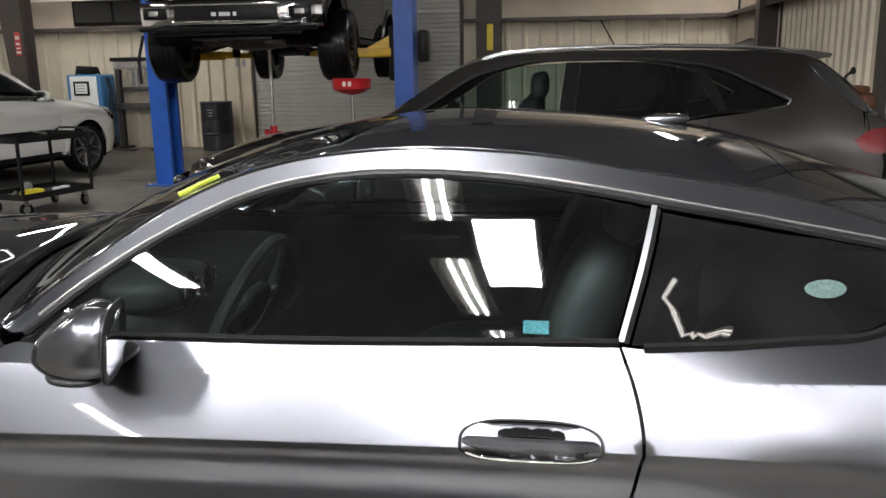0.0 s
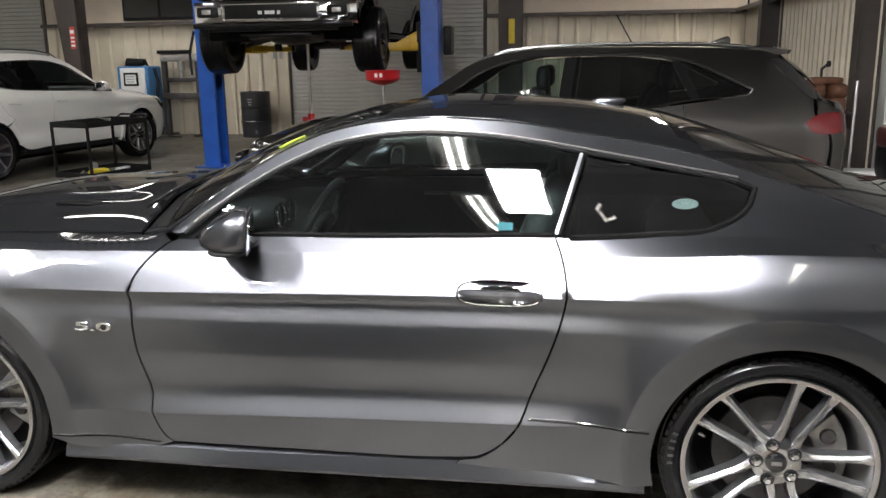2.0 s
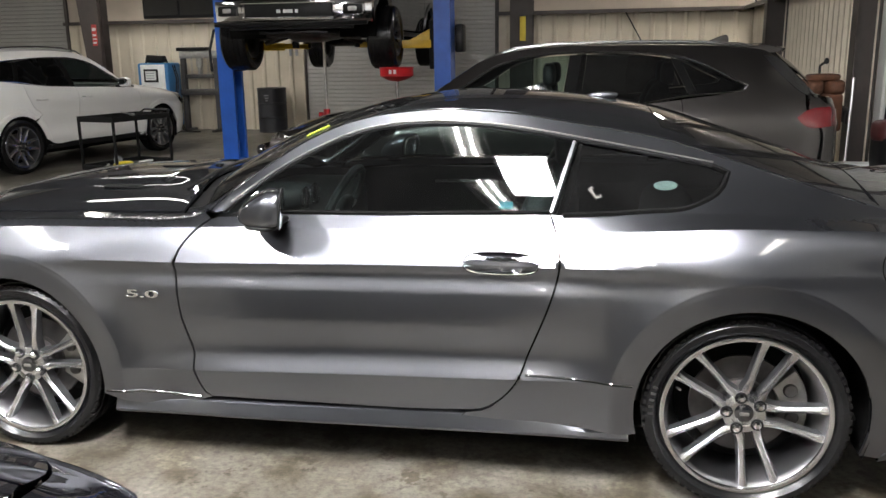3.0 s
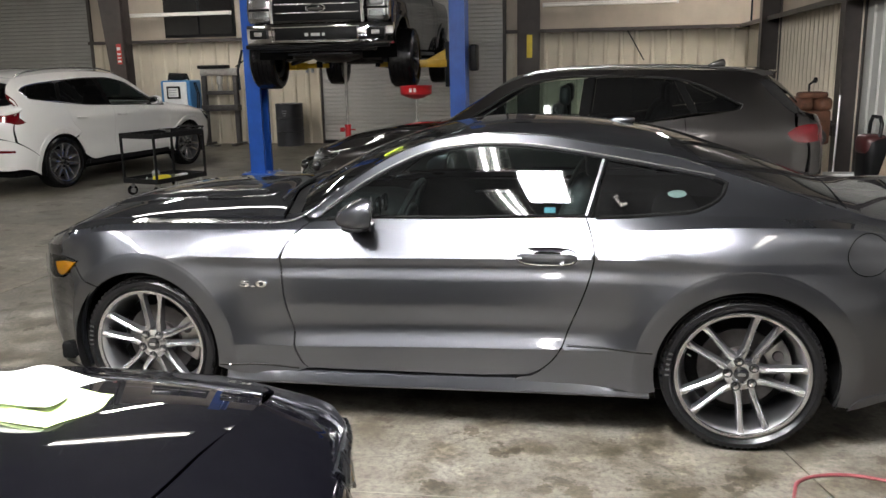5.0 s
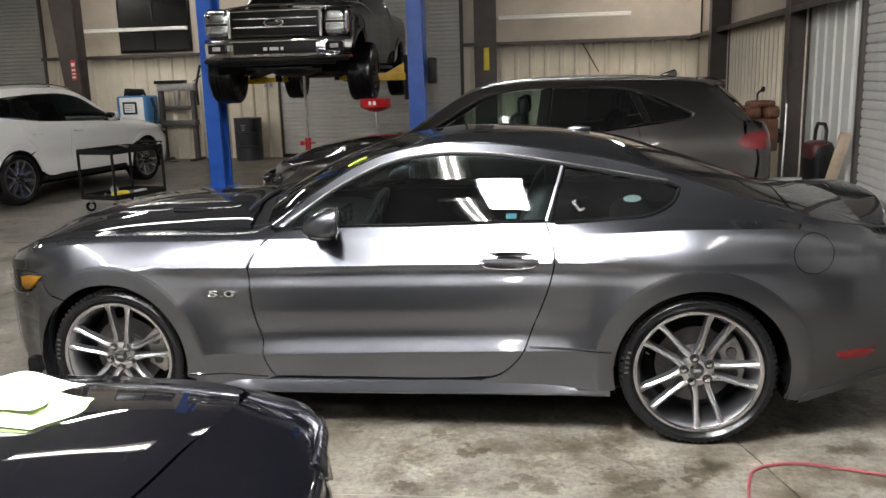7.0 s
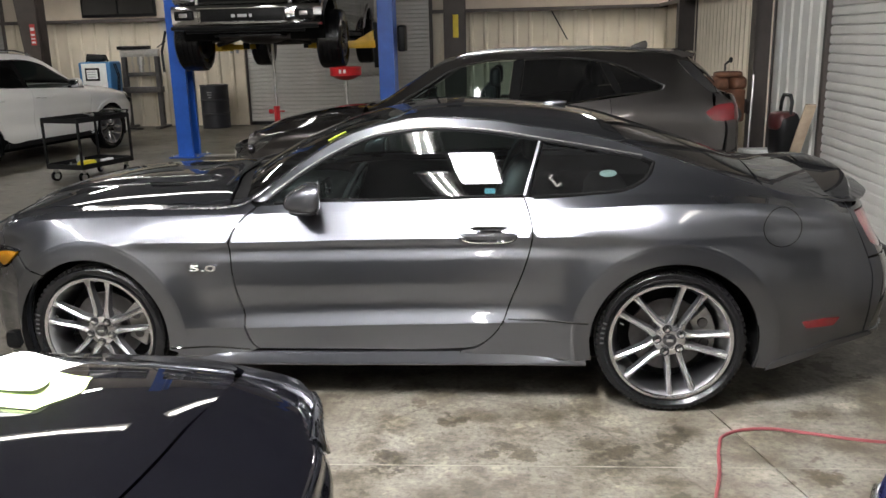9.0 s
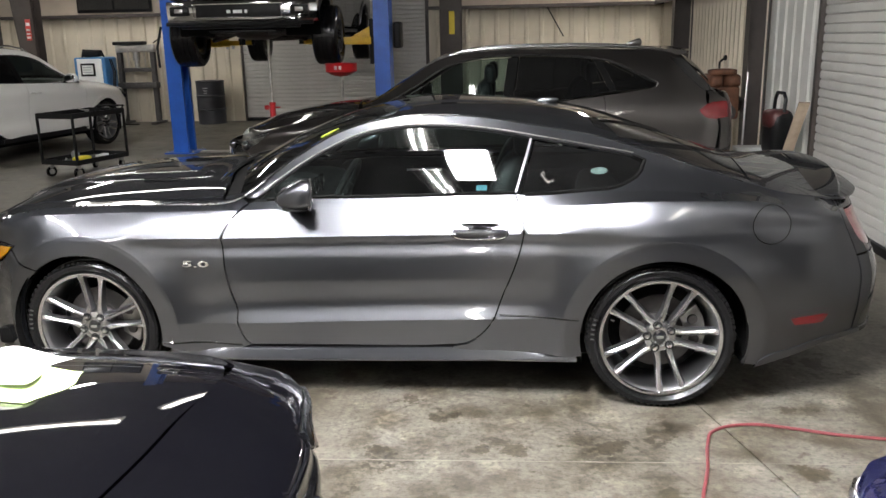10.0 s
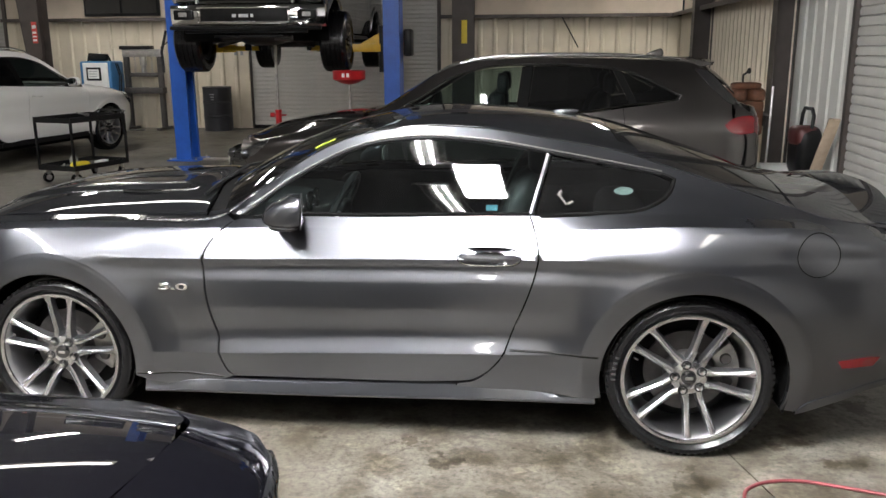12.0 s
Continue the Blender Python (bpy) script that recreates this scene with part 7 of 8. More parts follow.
def pickup_truck():
    P = M_PAINT_TRUCK
    f0 = [(-3.4, .52, .86), (-2.6, .50, .92), (-1.4, .44, .96), (2.8, .46, .96), (3.1, .48, .95)]
    f1 = [(-3.4, .70, .90), (-2.6, .70, .955), (-1.4, .68, .985), (2.8, .70, .985), (3.1, .70, .97)]
    f2 = [(-3.4, .95, .91), (-2.6, .95, .965), (-1.4, .95, .995), (2.8, .95, .995), (3.1, .95, .98)]
    f3 = [(-3.4, 1.08, .89), (-2.6, 1.12, .94), (-1.4, 1.18, .975), (1.0, 1.22, .98), (2.8, 1.24, .98), (3.1, 1.24, .97)]
    e = [(-3.4, 1.14, .80), (-2.6, 1.20, .80), (-1.75, 1.27, .84), (-1.3, 1.34, .86), (-.8, 1.72, .74), (-.5, 1.86, .70), (.0, 1.91, .68), (.9, 1.88, .69), (1.12, 1.80, .71), (1.2, 1.34, .93), (2.8, 1.34, .94), (3.1, 1.34, .94)]
    centre = [(-3.4, 1.18), (-2.8, 1.21), (-2.6, 1.25), (-1.75, 1.33), (-1.3, 1.38), (-.8, 1.78), (-.4, 1.93), (0, 1.96), (.9, 1.93), (1.12, 1.84), (1.2, 1.36), (3.1, 1.36)]
    xs = [(-3.4, -2.80), (-3.1, -2.77), (-2.9, -2.72), (-2.7, -2.62), (-2.5, -2.49), (-2.3, -2.3), (0, 0), (2.8, 2.8), (3.1, 2.88)]
    plan = [(-3.4, 0.0), (-3.1, .42), (-2.9, .78), (-2.7, .93), (-2.5, .985), (-2.3, 1), (3.1, 1)]
    fa, ra, R = (-1.90, .42, .47), (1.78, .42, .47), .41
    B = Body([f0, f1, f2, f3, e], centre, xs, plan, [fa, ra], None, 2.6, .022)
    af = lambda a, b, n=16: arc(fa[0], fa[1], fa[2], a, b, n)
    ar = lambda a, b, n=16: arc(ra[0], ra[1], ra[2], a, b, n)
    kw = dict(du=.08, sub=4)
    B.panel("front_fender", [[(-1.28, 1.33), (-1.25, 1.0), (-1.27, .48)] + af(8, 165) + [(-2.42, .76), (-2.50, .80), (-2.52, 1.12), (-2.5, 1.195), (-1.75, 1.262)]], P, pickup, **kw)
    B.panel("front_door", [[(-1.27, 1.32), (-1.24, 1.0), (-1.26, .46), (-.2, .46), (-.18, 1.20), (-.6, 1.19)]], P, pickup, **kw)
    B.panel("rear_door", [[(-.17, 1.20), (-.19, .46), (.85, .46), (.9, 1.21)]], P, pickup, **kw)
    B.panel("cab_side", [[(.91, 1.21), (.86, .46), (1.18, .46), (1.18, 1.33), (1.10, 1.78), (.9, 1.87), (0, 1.90), (-.5, 1.85), (-.8, 1.71), (-1.26, 1.35), (-1.1, 1.34), (-.75, 1.66), (-.5, 1.78), (0, 1.83), (.85, 1.80), (.98, 1.70), (1.0, 1.26)]], P, pickup, **kw)
    B.panel("side_glass", [[(-1.08, 1.335), (-.74, 1.65), (-.5, 1.77), (0, 1.82), (.84, 1.79), (.96, 1.69), (.98, 1.27), (.9, 1.22), (-.6, 1.20)]], M_GLASS_DARK, pickup, "dark side glass", off=.01, lip=.004, **kw)
    B.panel("bed_side", [[(1.22, 1.33), (1.22, .48)] + ar(172, 8) + [(2.4, .50), (3.05, .52), (3.05, 1.33)]], P, pickup, **kw)
    B.cover("hood", [(-2.6, -.97), (-1.75, -.99), (-1.32, -.99), (-1.36, 0), (-1.32, .99), (-1.75, .99), (-2.6, .97), (-2.70, .5), (-2.72, 0), (-2.70, -.5)], P, pickup, gap=.003)
    B.cover("roof", [(-.45, -1), (.9, -1), (1.1, -1), (1.12, 0), (1.1, 1), (.9, 1), (-.45, 1), (-.40, 0)], P, pickup)
    B.cover("windscreen", [(-1.28, -.97), (-.8, -.97), (-.47, -.96), (-.42, 0), (-.47, .96), (-.8, .97), (-1.28, .97), (-1.32, 0)], M_GLASS_DARK, pickup, "windscreen", lip=.004)
    B.cover("bed_cover", [(1.22, -.99), (3.0, -.99), (3.0, .99), (1.22, .99)], M_BLACK, pickup, "black bed cover")
    part("tailgate", bx(2.80, 2.89, -.92, .92, .55, 1.33, .02), P, pickup)
    # front end: grille with frame and bars
    g = part("grille", bx(-2.80, -2.70, -.62, .62, .80, 1.16, .02), M_BLACK, pickup, "black mesh grille in a chrome frame")
    for z in (.815, 1.145):
        bm = bmesh.new()
        tube(bm, [(-2.80, -.60, z), (-2.83, -.3, z), (-2.84, 0, z), (-2.83, .3, z), (-2.80, .60, z)], .022, 8)
        part("grille_frame", bm, M_CHROME, g, "chrome frame")
    for y in (-.62, .62):
        bm = bmesh.new()
        tube(bm, [(-2.80, y, .80), (-2.81, y, .98), (-2.80, y, 1.16)], .028, 8)
        part("grille_frame", bm, M_CHROME, g, "chrome frame")
    for z in (.93, 1.04):
        bm = bmesh.new()
        superbox(bm, (-2.815, 0, z), (.016, .57, .011), 4)
        part("grille_bar", bm, M_CHROME, g, "chrome bar")
    bm = bmesh.new()
    superbox(bm, (-2.85, 0, .985), (.014, .13, .052), 2.2)
    part("emblem", bm, M_GLOSSBLACK, g, "dark oval emblem with a bright rim")
    bm = bmesh.new()
    tube(bm, [(-2.86, .13 * math.cos(a), .985 + .052 * math.sin(a)) for a in [2 * math.pi * i / 28 for i in range(28)]], .006, 6, True)
    part("emblem_rim", bm, M_CHROME, g)
    for s in (1, -1):
        bm = bmesh.new()
        superbox(bm, (-2.68, -s * .80, .985), (.09, .165, .19), 5)
        h = part("headlamp", bm, M_CHROME, pickup, "bright stacked headlamp")
        for z in (.90, 1.06):
            bm = bmesh.new()
            superbox(bm, (-2.765, -s * .80, z), (.02, .10, .055), 4)
            part("reflector_bowl", bm, M_LENS if z < 1 else M_STEEL, h)
        part("lamp_bar", bx(-2.785, -2.74, -s * .80 - .15, -s * .80 + .15, .965, .995, .006), M_BLACK, h)
        bm = bmesh.new()
        superbox(bm, (-2.74, -s * .80, .985), (.055, .172, .20), 5)
        part("lens", bm, M_LENS, h, "clear lens")
        part("signal", bx(-2.70, -2.62, -s * .955 - .01, -s * .955 + .01, .86, 1.1, .006), M_AMBER, h, "amber corner reflector")
    # bumper, swept round the front
    bm = bmesh.new()
    rows = []
    for i in range(29):
        v = -1 + i / 14
        y = 1.01 * v
        x = -2.90 + .17 * abs(v) ** 3.2
        rows.append([bm.verts.new(q) for q in ((x + .10, y, .79), (x + .012, y, .785), (x, y, .755), (x + .006, y, .63), (x + .02, y, .545), (x + .05, y, .515), (x + .14, y, .515))])
    for a_, b_ in zip(rows, rows[1:]):
        for j in range(6):
            bm.faces.new((a_[j], a_[j + 1], b_[j + 1], b_[j]))
    for r in (rows[0], rows[-1][::-1]):
        bm.faces.new(r)
    bp = part("bumper", bm, M_CHROME, pickup, "chrome front bumper", angle=30)
    part("bumper_insert", bx(-2.915, -2.87, -.56, .56, .575, .735, .012), M_BLACK, bp, "black centre insert")
    for y, w in ((-.11, .035), (.0, .12), (.12, .05)):
        part("plate_mark", bx(-2.921, -2.914, y - w / 2, y + w / 2, .625, .665), M_WHITEPL, bp, "pale bar on the plate")
    bm = bmesh.new()
    tube(bm, [(-2.915, -.58, .565), (-2.915, .58, .565), (-2.915, .60, .745), (-2.915, -.60, .745)], .014, 6, True)
    part("insert_trim", bm, M_CHROME, bp)
    for s in (1, -1):
        part("fog_recess", bx(-2.88, -2.80, -s * .80 - .12, -s * .80 + .12, .60, .72, .015), M_BLACK, bp, "black fog lamp recess")
        part("fog_lamp", bx(-2.888, -2.86, -s * .80 - .055, -s * .80 + .055, .635, .69, .01), M_STEEL, bp, "rectangular fog lamp")
        bm = bmesh.new()
        tube(bm, [(-2.84, -s * .98, .50), (-2.875, -s * .6, .49), (-2.89, 0, .49)], .028, 8)
        part("valance", bm, M_BLACK, bp, "black lower valance")
    part("air_dam", bx(-2.84, -2.80, -.80, .80, .43, .53, .015), M_BLACK, pickup, "black plastic air dam")
    # running gear
    for s in (1, -1):
        part("frame_rail", bx(-2.7, 2.8, -s * .42 - .05, -s * .42 + .05, .42, .58, .01), M_DARK, pickup)
        for ax, droop in ((fa[0], .33), (ra[0], .30)):
            make_wheel(pickup, ax, -s * (1.0 if ax < 0 else .96), droop, R, .235, .36 if ax < 0 else .31, 10, s < 0, "knobbly black all-terrain tyre", True)
            bm = bmesh.new()
            rows = [[bm.verts.new((ax + .48 * math.cos(radians(a)), -s * y, .42 + .48 * math.sin(radians(a)))) for y in (.98, .5)] for a in range(-10, 191, 10)]
            for a_, b_ in zip(rows, rows[1:]):
                bm.faces.new((a_[0], a_[1], b_[1], b_[0]))
            part("wheel_well", bm, M_DARK, pickup)
        for pts, r in (([(fa[0] - .25, -s * .30, .40), (fa[0], -s * .66, .28), (fa[0] + .25, -s * .30, .40)], .032), ([(fa[0] + .05, -s * .48, .80), (fa[0] + .02, -s * .62, .34)], .055),
                       ([(fa[0] - .15, -s * .28, .36), (fa[0] - .16, -s * .70, .32)], .018)):
            bm = bmesh.new()
            tube(bm, pts, r, 8)
            part("suspension_arm", bm, M_IRON, pickup, "grey iron suspension arm")
        bm = bmesh.new()
        tube(bm, [(fa[0] + .02 + .055 * math.cos(a * .8), -s * .57 + .055 * math.sin(a * .8), .45 + .022 * a * .6) for a in range(0, 34)], .011, 6)
        part("spring", bm, M_BLACK, pickup, "coil spring")
        part("running_board", bx(-1.2, .95, -s * .93 - .07, -s * .93 + .07, .38, .43, .015), M_BLACK, pickup, "black running board")
    bm = bmesh.new()
    tube(bm, [(ra[0], -.80, .30), (ra[0], 0, .32), (ra[0], .80, .30)], [.045, .06, .045], 10)
    ellipsoid(bm, (ra[0], 0, .31), (.16, .14, .14), 16, 10)
    part("rear_axle", bm, M_IRON, pickup, "iron rear axle")
    bm = bmesh.new()
    superbox(bm, (-1.95, 0, .42), (.45, .30, .14), 3)
    part("engine_sump", bm, M_IRON, pickup, "oily engine sump")
    bm = bmesh.new()
    superbox(bm, (-1.1, 0, .46), (.5, .18, .14), 3)
    part("gearbox", bm, M_IRON, pickup, "grey gearbox")
    part("crossmember", bx(-2.30, -2.12, -.50, .50, .34, .42, .02), M_IRON, pickup, "steel crossmember")
    part("skid_plate", bx(-2.75, -2.35, -.45, .45, .38, .41, .008), M_BLACK, pickup, "black skid plate")
    bm = bmesh.new()
    tube(bm, [(-.7, .25, .42), (.5, .28, .42), (1.2, .4, .46), (2.7, .5, .44)], .04, 8)
    part("exhaust", bm, M_IRON, pickup, "dull exhaust pipe")
    part("floor_pan", bx(-1.3, 2.8, -.90, .90, .56, .64, .02), M_DARK, pickup)
    part("engine_block", bx(-2.6, -1.3, -.55, .55, .60, 1.15, .03), M_DARK, pickup)
    part("cab_inner", bx(-1.0, .9, -.66, .66, .66, 1.15, .03), M_DARK, pickup)


pickup_truck()


def lift_post(x, side):
    """One post of the lift; side is +1 where its arms reach to +x."""
    p = thing("lift_post", pose(x, 8.0, 0), "blue steel post of a two-post car lift with yellow arms", "car lift", "lift posts")
    bm = bmesh.new()
    s = side
    out = [(-s * .115, -.17), (-s * .115, .17), (s * .115, .17), (s * .115, .11), (s * .10, .11), (s * .10, .155), (-s * .10, .155), (-s * .10, -.155), (s * .10, -.155), (s * .10, -.11), (s * .115, -.11), (s * .115, -.17)]
    lo = [bm.verts.new((q[0], q[1], .02)) for q in out]
    hi = [bm.verts.new((q[0], q[1], 3.75)) for q in out]
    n = len(out)
    for i in range(n):
        bm.faces.new((lo[i], lo[(i + 1) % n], hi[(i + 1) % n], hi[i]))
    bm.faces.new(hi)
    bm.faces.new(lo[::-1])
    part("column", bm, M_BLUE, p)
    part("base_plate", bx(-.24, .24, -.24, .24, 0, .02, .004), M_BLUE, p)
    for bx_, by_ in ((-.2, -.2), (.2, -.2), (-.2, .2), (.2, .2)):
        bm = bmesh.new()
        lathe(bm, [(.016, .02), (.016, .045), (.008, .05), (0, .05)], 8, pose(bx_, by_, 0))
        part("anchor_bolt", bm, M_STEEL, p)
    part("carriage", bx(s * .02, s * .19, -.12, .12, LIFT - .10, LIFT + .55, .01), M_BLACK, p, "black sliding carriage")
    if s < 0:
        part("power_box", bx(.14, .26, .02, .26, LIFT + .12, LIFT + .50, .03), M_BLACK, p, "dark motor box")
    else:
        bm = bmesh.new()
        tube(bm, [(-.16, -.1, 1.9), (-.24, -.12, 1.6), (-.22, -.14, 1.3)], .02, 8)
        part("hose_loop", bm, M_BLACK, p, "black rubber hose")
    for sy, reach, ang in ((-1, 1.0, 14), (1, 1.05, 44)):
        r = radians(ang)
        bm = bmesh.new()
        c, d = s * math.cos(r), sy * math.sin(r)
        m = Matrix(((c, -d, 0, s * .17), (d, c, 0, sy * .06), (0, 0, 1, LIFT + .24), (0, 0, 0, 1)))
        arm = part("arm", box(bmesh.new(), 0, reach * .62, -.06, .06, -.055, .055, .008), M_YELLOW, p, "yellow swing arm", m)
        part("arm_extension", bx(reach * .5, reach, -.045, .045, -.035, .035, .006), M_YELLOW, arm)
        bm = bmesh.new()
        lathe(bm, [(0, -.03), (.05, -.03), (.05, .06), (.03, .065), (.03, .12), (.06, .12), (.06, .15), (0, .15)], 16, pose(reach, 0, 0))
        part("lift_pad", bm, M_BLACK, arm, "round rubber lift pad")
        bm = bmesh.new()
        plate(bm, [(0.02, .055), (.30, .055), (.02, .20)], -.055, -.045)
        plate(bm, [(0.02, .055), (.30, .055), (.02, .20)], .045, .055)
        part("gusset", bm, M_YELLOW, arm)
    return p


lift_post(-4.57, 1)
lift_post(-1.38, -1)
solid("lift_floor_plate", bx(-4.32, -1.63, 7.93, 8.07, 0.0, .025, .006), M_STEEL, "low steel cable cover plate between the lift posts", "cable cover")


def oil_drainer():
    d = thing("oil_drainer", pose(-1.79, 6.9, 0), "red funnel oil drain pan on a steel pole", "oil drainer")
    bm = bmesh.new()
    lathe(bm, [(.02, 1.17), (.10, 1.185), (.19, 1.225), (.212, 1.24), (.215, 1.335), (.222, 1.345), (.215, 1.35), (.205, 1.335), (.20, 1.25), (.10, 1.20), (.02, 1.19), (0, 1.19)], 32)
    part("funnel", bm, M_RED, d, "red plastic funnel")
    for x in (-.03, .03):
        part("label_mark", bx(x - .018, x + .018, -.2185, -.2155, 1.27, 1.32), M_WHITEPL, d)
    bm = bmesh.new()
    tube(bm, [(0, 0, .60), (0, 0, 1.18)], .022, 12)
    part("pole", bm, M_STEEL, d, "steel pole")
    bm = bmesh.new()
    lathe(bm, [(0, .12), (.20, .12), (.215, .14), (.215, .60), (.20, .63), (.04, .64), (0, .64)], 28)
    part("tank", bm, M_RED, d, "red steel tank")
    for a in (45, 135, 225, 315):
        bm = bmesh.new()
        lathe(bm, [(0, -.02), (.05, -.02), (.05, .02), (0, .02)], 16, pose(.2 * math.cos(radians(a)), .2 * math.sin(radians(a)), .05, 90, 0, a))
        part("castor", bm, M_BLACK, d)
        part("leg", bx(-.02, .02, -.02, .02, .06, .13, .004, m=pose(.19 * math.cos(radians(a)), .19 * math.sin(radians(a)), 0)), M_BLACK, d)


oil_drainer()


def pole_jack():
    d = thing("pole_jack", pose(-3.19, 8.2, 0), "slim under-hoist stand, steel screw pole in a red body", "jack stand")
    bm = bmesh.new()
    tube(bm, [(0, 0, .4), (0, 0, 1.78)], .022, 10)
    part("screw", bm, M_STEEL, d, "pale steel screw pole")
    bm = bmesh.new()
    lathe(bm, [(.0, .02), (.045, .02), (.045, .70), (.05, .70), (.05, .74), (0, .74)], 16)
    part("body", bm, M_RED, d)
    bm = bmesh.new()
    tube(bm, [(-.12, 0, .66), (.12, 0, .66)], .012, 8)
    lathe(bm, [(0, -.03), (.035, -.03), (.035, .03), (0, .03)], 10, pose(-.09, 0, .66, 0, 90, 0))
    part("hand_nut", bm, M_RED, d)
    bm = bmesh.new()
    lathe(bm, [(0, 1.78), (.05, 1.78), (.05, 1.80), (0, 1.80)], 14)
    part("saddle", bm, M_STEEL, d)
    for a in (30, 150, 270):
        bm = bmesh.new()
        tube(bm, [(0, 0, .35), (.24 * math.cos(radians(a)), .24 * math.sin(radians(a)), .014)], .014, 8)
        part("leg", bm, M_RED, d)


pole_jack()


# ---- workshop things ----
def tool_cart():
    c = thing("tool_cart", pose(-5.12, 6.02, 0, 0, 0, 75), "black two-tier steel tool cart on castors with tools on it", "tool cart")
    L, W = .47, .30
    for z, nm in ((.76, "top_tray"), (.17, "lower_tray")):
        bm = bmesh.new()
        box(bm, -L, L, -W, W, z, z + .008)
        for x0, x1, y0, y1 in ((-L, L, -W, -W + .008), (-L, L, W - .008, W), (-L, -L + .008, -W + .008, W - .008), (L - .008, L, -W + .008, W - .008)):
            box(bm, x0, x1, y0, y1, z + .008, z + .065)
        part(nm, bm, M_BLACK, c, "black sheet steel tray")
    for sx in (-1, 1):
        for sy in (-1, 1):
            bm = bmesh.new()
            box(bm, sx * (L - .012) - .014, sx * (L - .012) + .014, sy * (W - .012) - .014, sy * (W - .012) + .014, .235, .80, .003)
            part("post", bm, M_BLACK, c)
            bm = bmesh.new()
            lathe(bm, [(0, -.018), (.06, -.018), (.068, -.01), (.068, .01), (.06, .018), (0, .018)], 20, pose(sx * (L - .08), sy * (W - .07), .068, 90, 0, 20 * sx))
            w = part("castor", bm, M_RUBBER, c, "black castor with a steel fork")
            bm = bmesh.new()
            lathe(bm, [(0, -.021), (.036, -.021), (.036, .021), (0, .021)], 12, pose(sx * (L - .08), sy * (W - .07), .068, 90, 0, 20 * sx))
            part("castor_hub", bm, M_STEEL, w)
            part("fork", bx(-.025, .025, -.026, .026, .112, .168, .004, m=pose(sx * (L - .08), sy * (W - .07), 0)), M_STEEL, w)
    bm = bmesh.new()
    tube(bm, [(L, -.24, .80), (L + .09, -.22, .85), (L + .09, .22, .85), (L, .24, .80)], .012, 8)
    part("push_handle", bm, M_BLACK, c)
    m = c.matrix_world
    put = lambda x, y, z, r: m @ pose(x, y, z, 0, 0, r)
    solid("paper_pad", bx(-.14, .14, -.09, .09, .768, .785, .003), M_WHITEPL, "white pad lying on the tool cart", "paper pad", m=put(-.25, -.02, 0, 8))
    bm = bmesh.new()
    tube(bm, [(-.17, 0, .80), (.15, .02, .85)], .010, 8)
    box(bm, -.20, -.14, -.022, .022, .785, .815, .005)
    solid("ratchet", bm, M_STEEL, "steel ratchet lying across the tool cart", "ratchet", m=put(.14, .12, 0, 200))
    bm = bmesh.new()
    superbox(bm, (0, 0, .22), (.13, .05, .042), 3)
    solid("spray_bottle", bm, M_YELLOWPL, "yellow plastic bottle lying on the cart's lower tray", "bottle", m=put(-.2, -.12, 0, -12))
    solid("rag_box", bx(-.10, .10, -.04, .04, .178, .215, .006), M_WHITEPL, "flat pale carton on the cart's lower tray", "carton", m=put(.27, -.02, 0, 10))
    bm = bmesh.new()
    tube(bm, [(-.14, .0, .19), (.14, .03, .195)], .012, 8)
    box(bm, -.18, -.12, -.025, .025, .178, .21, .005)
    solid("wrench", bm, M_STEEL, "steel wrench on the cart's lower tray", "wrench", m=put(-.2, .14, 0, 35))
    bm = bmesh.new()
    superbox(bm, (0, 0, .24), (.05, .05, .06), 2.5)
    solid("grease_tub", bm, M_GREYPL, "grey grease tub on the cart's lower tray", "tub", m=put(-.02, .16, 0, 0))


tool_cart()


def drum():
    d = thing("oil_drum", pose(-5.83, 12.52, 0), "black steel oil drum standing by the back wall", "oil drum")
    bm = bmesh.new()
    prof = [(0, .0), (.285, .0), (.292, .006), (.292, .02), (.285, .028)]
    for zc in (.30, .58):
        prof += [(.285, zc - .02), (.296, zc - .008), (.296, zc + .008), (.285, zc + .02)]
    prof += [(.285, .855), (.293, .862), (.293, .875), (.286, .88), (.278, .868), (0, .866)]
    lathe(bm, prof, 40)
    part("shell", bm, M_DRUM, d)
    for x, r in ((.18, .032), (-.17, .018)):
        bm = bmesh.new()
        lathe(bm, [(0, .866), (r, .866), (r, .882), (0, .884)], 14, pose(x, 0, 0))
        part("bung", bm, M_STEEL, d)
    for k in range(3):
        part("label_mark", bx(-.05 + .01 * k, .05 - .01 * k, -.2895, -.286, .73 - .05 * k, .745 - .05 * k), M_GREYPL, d)


drum()


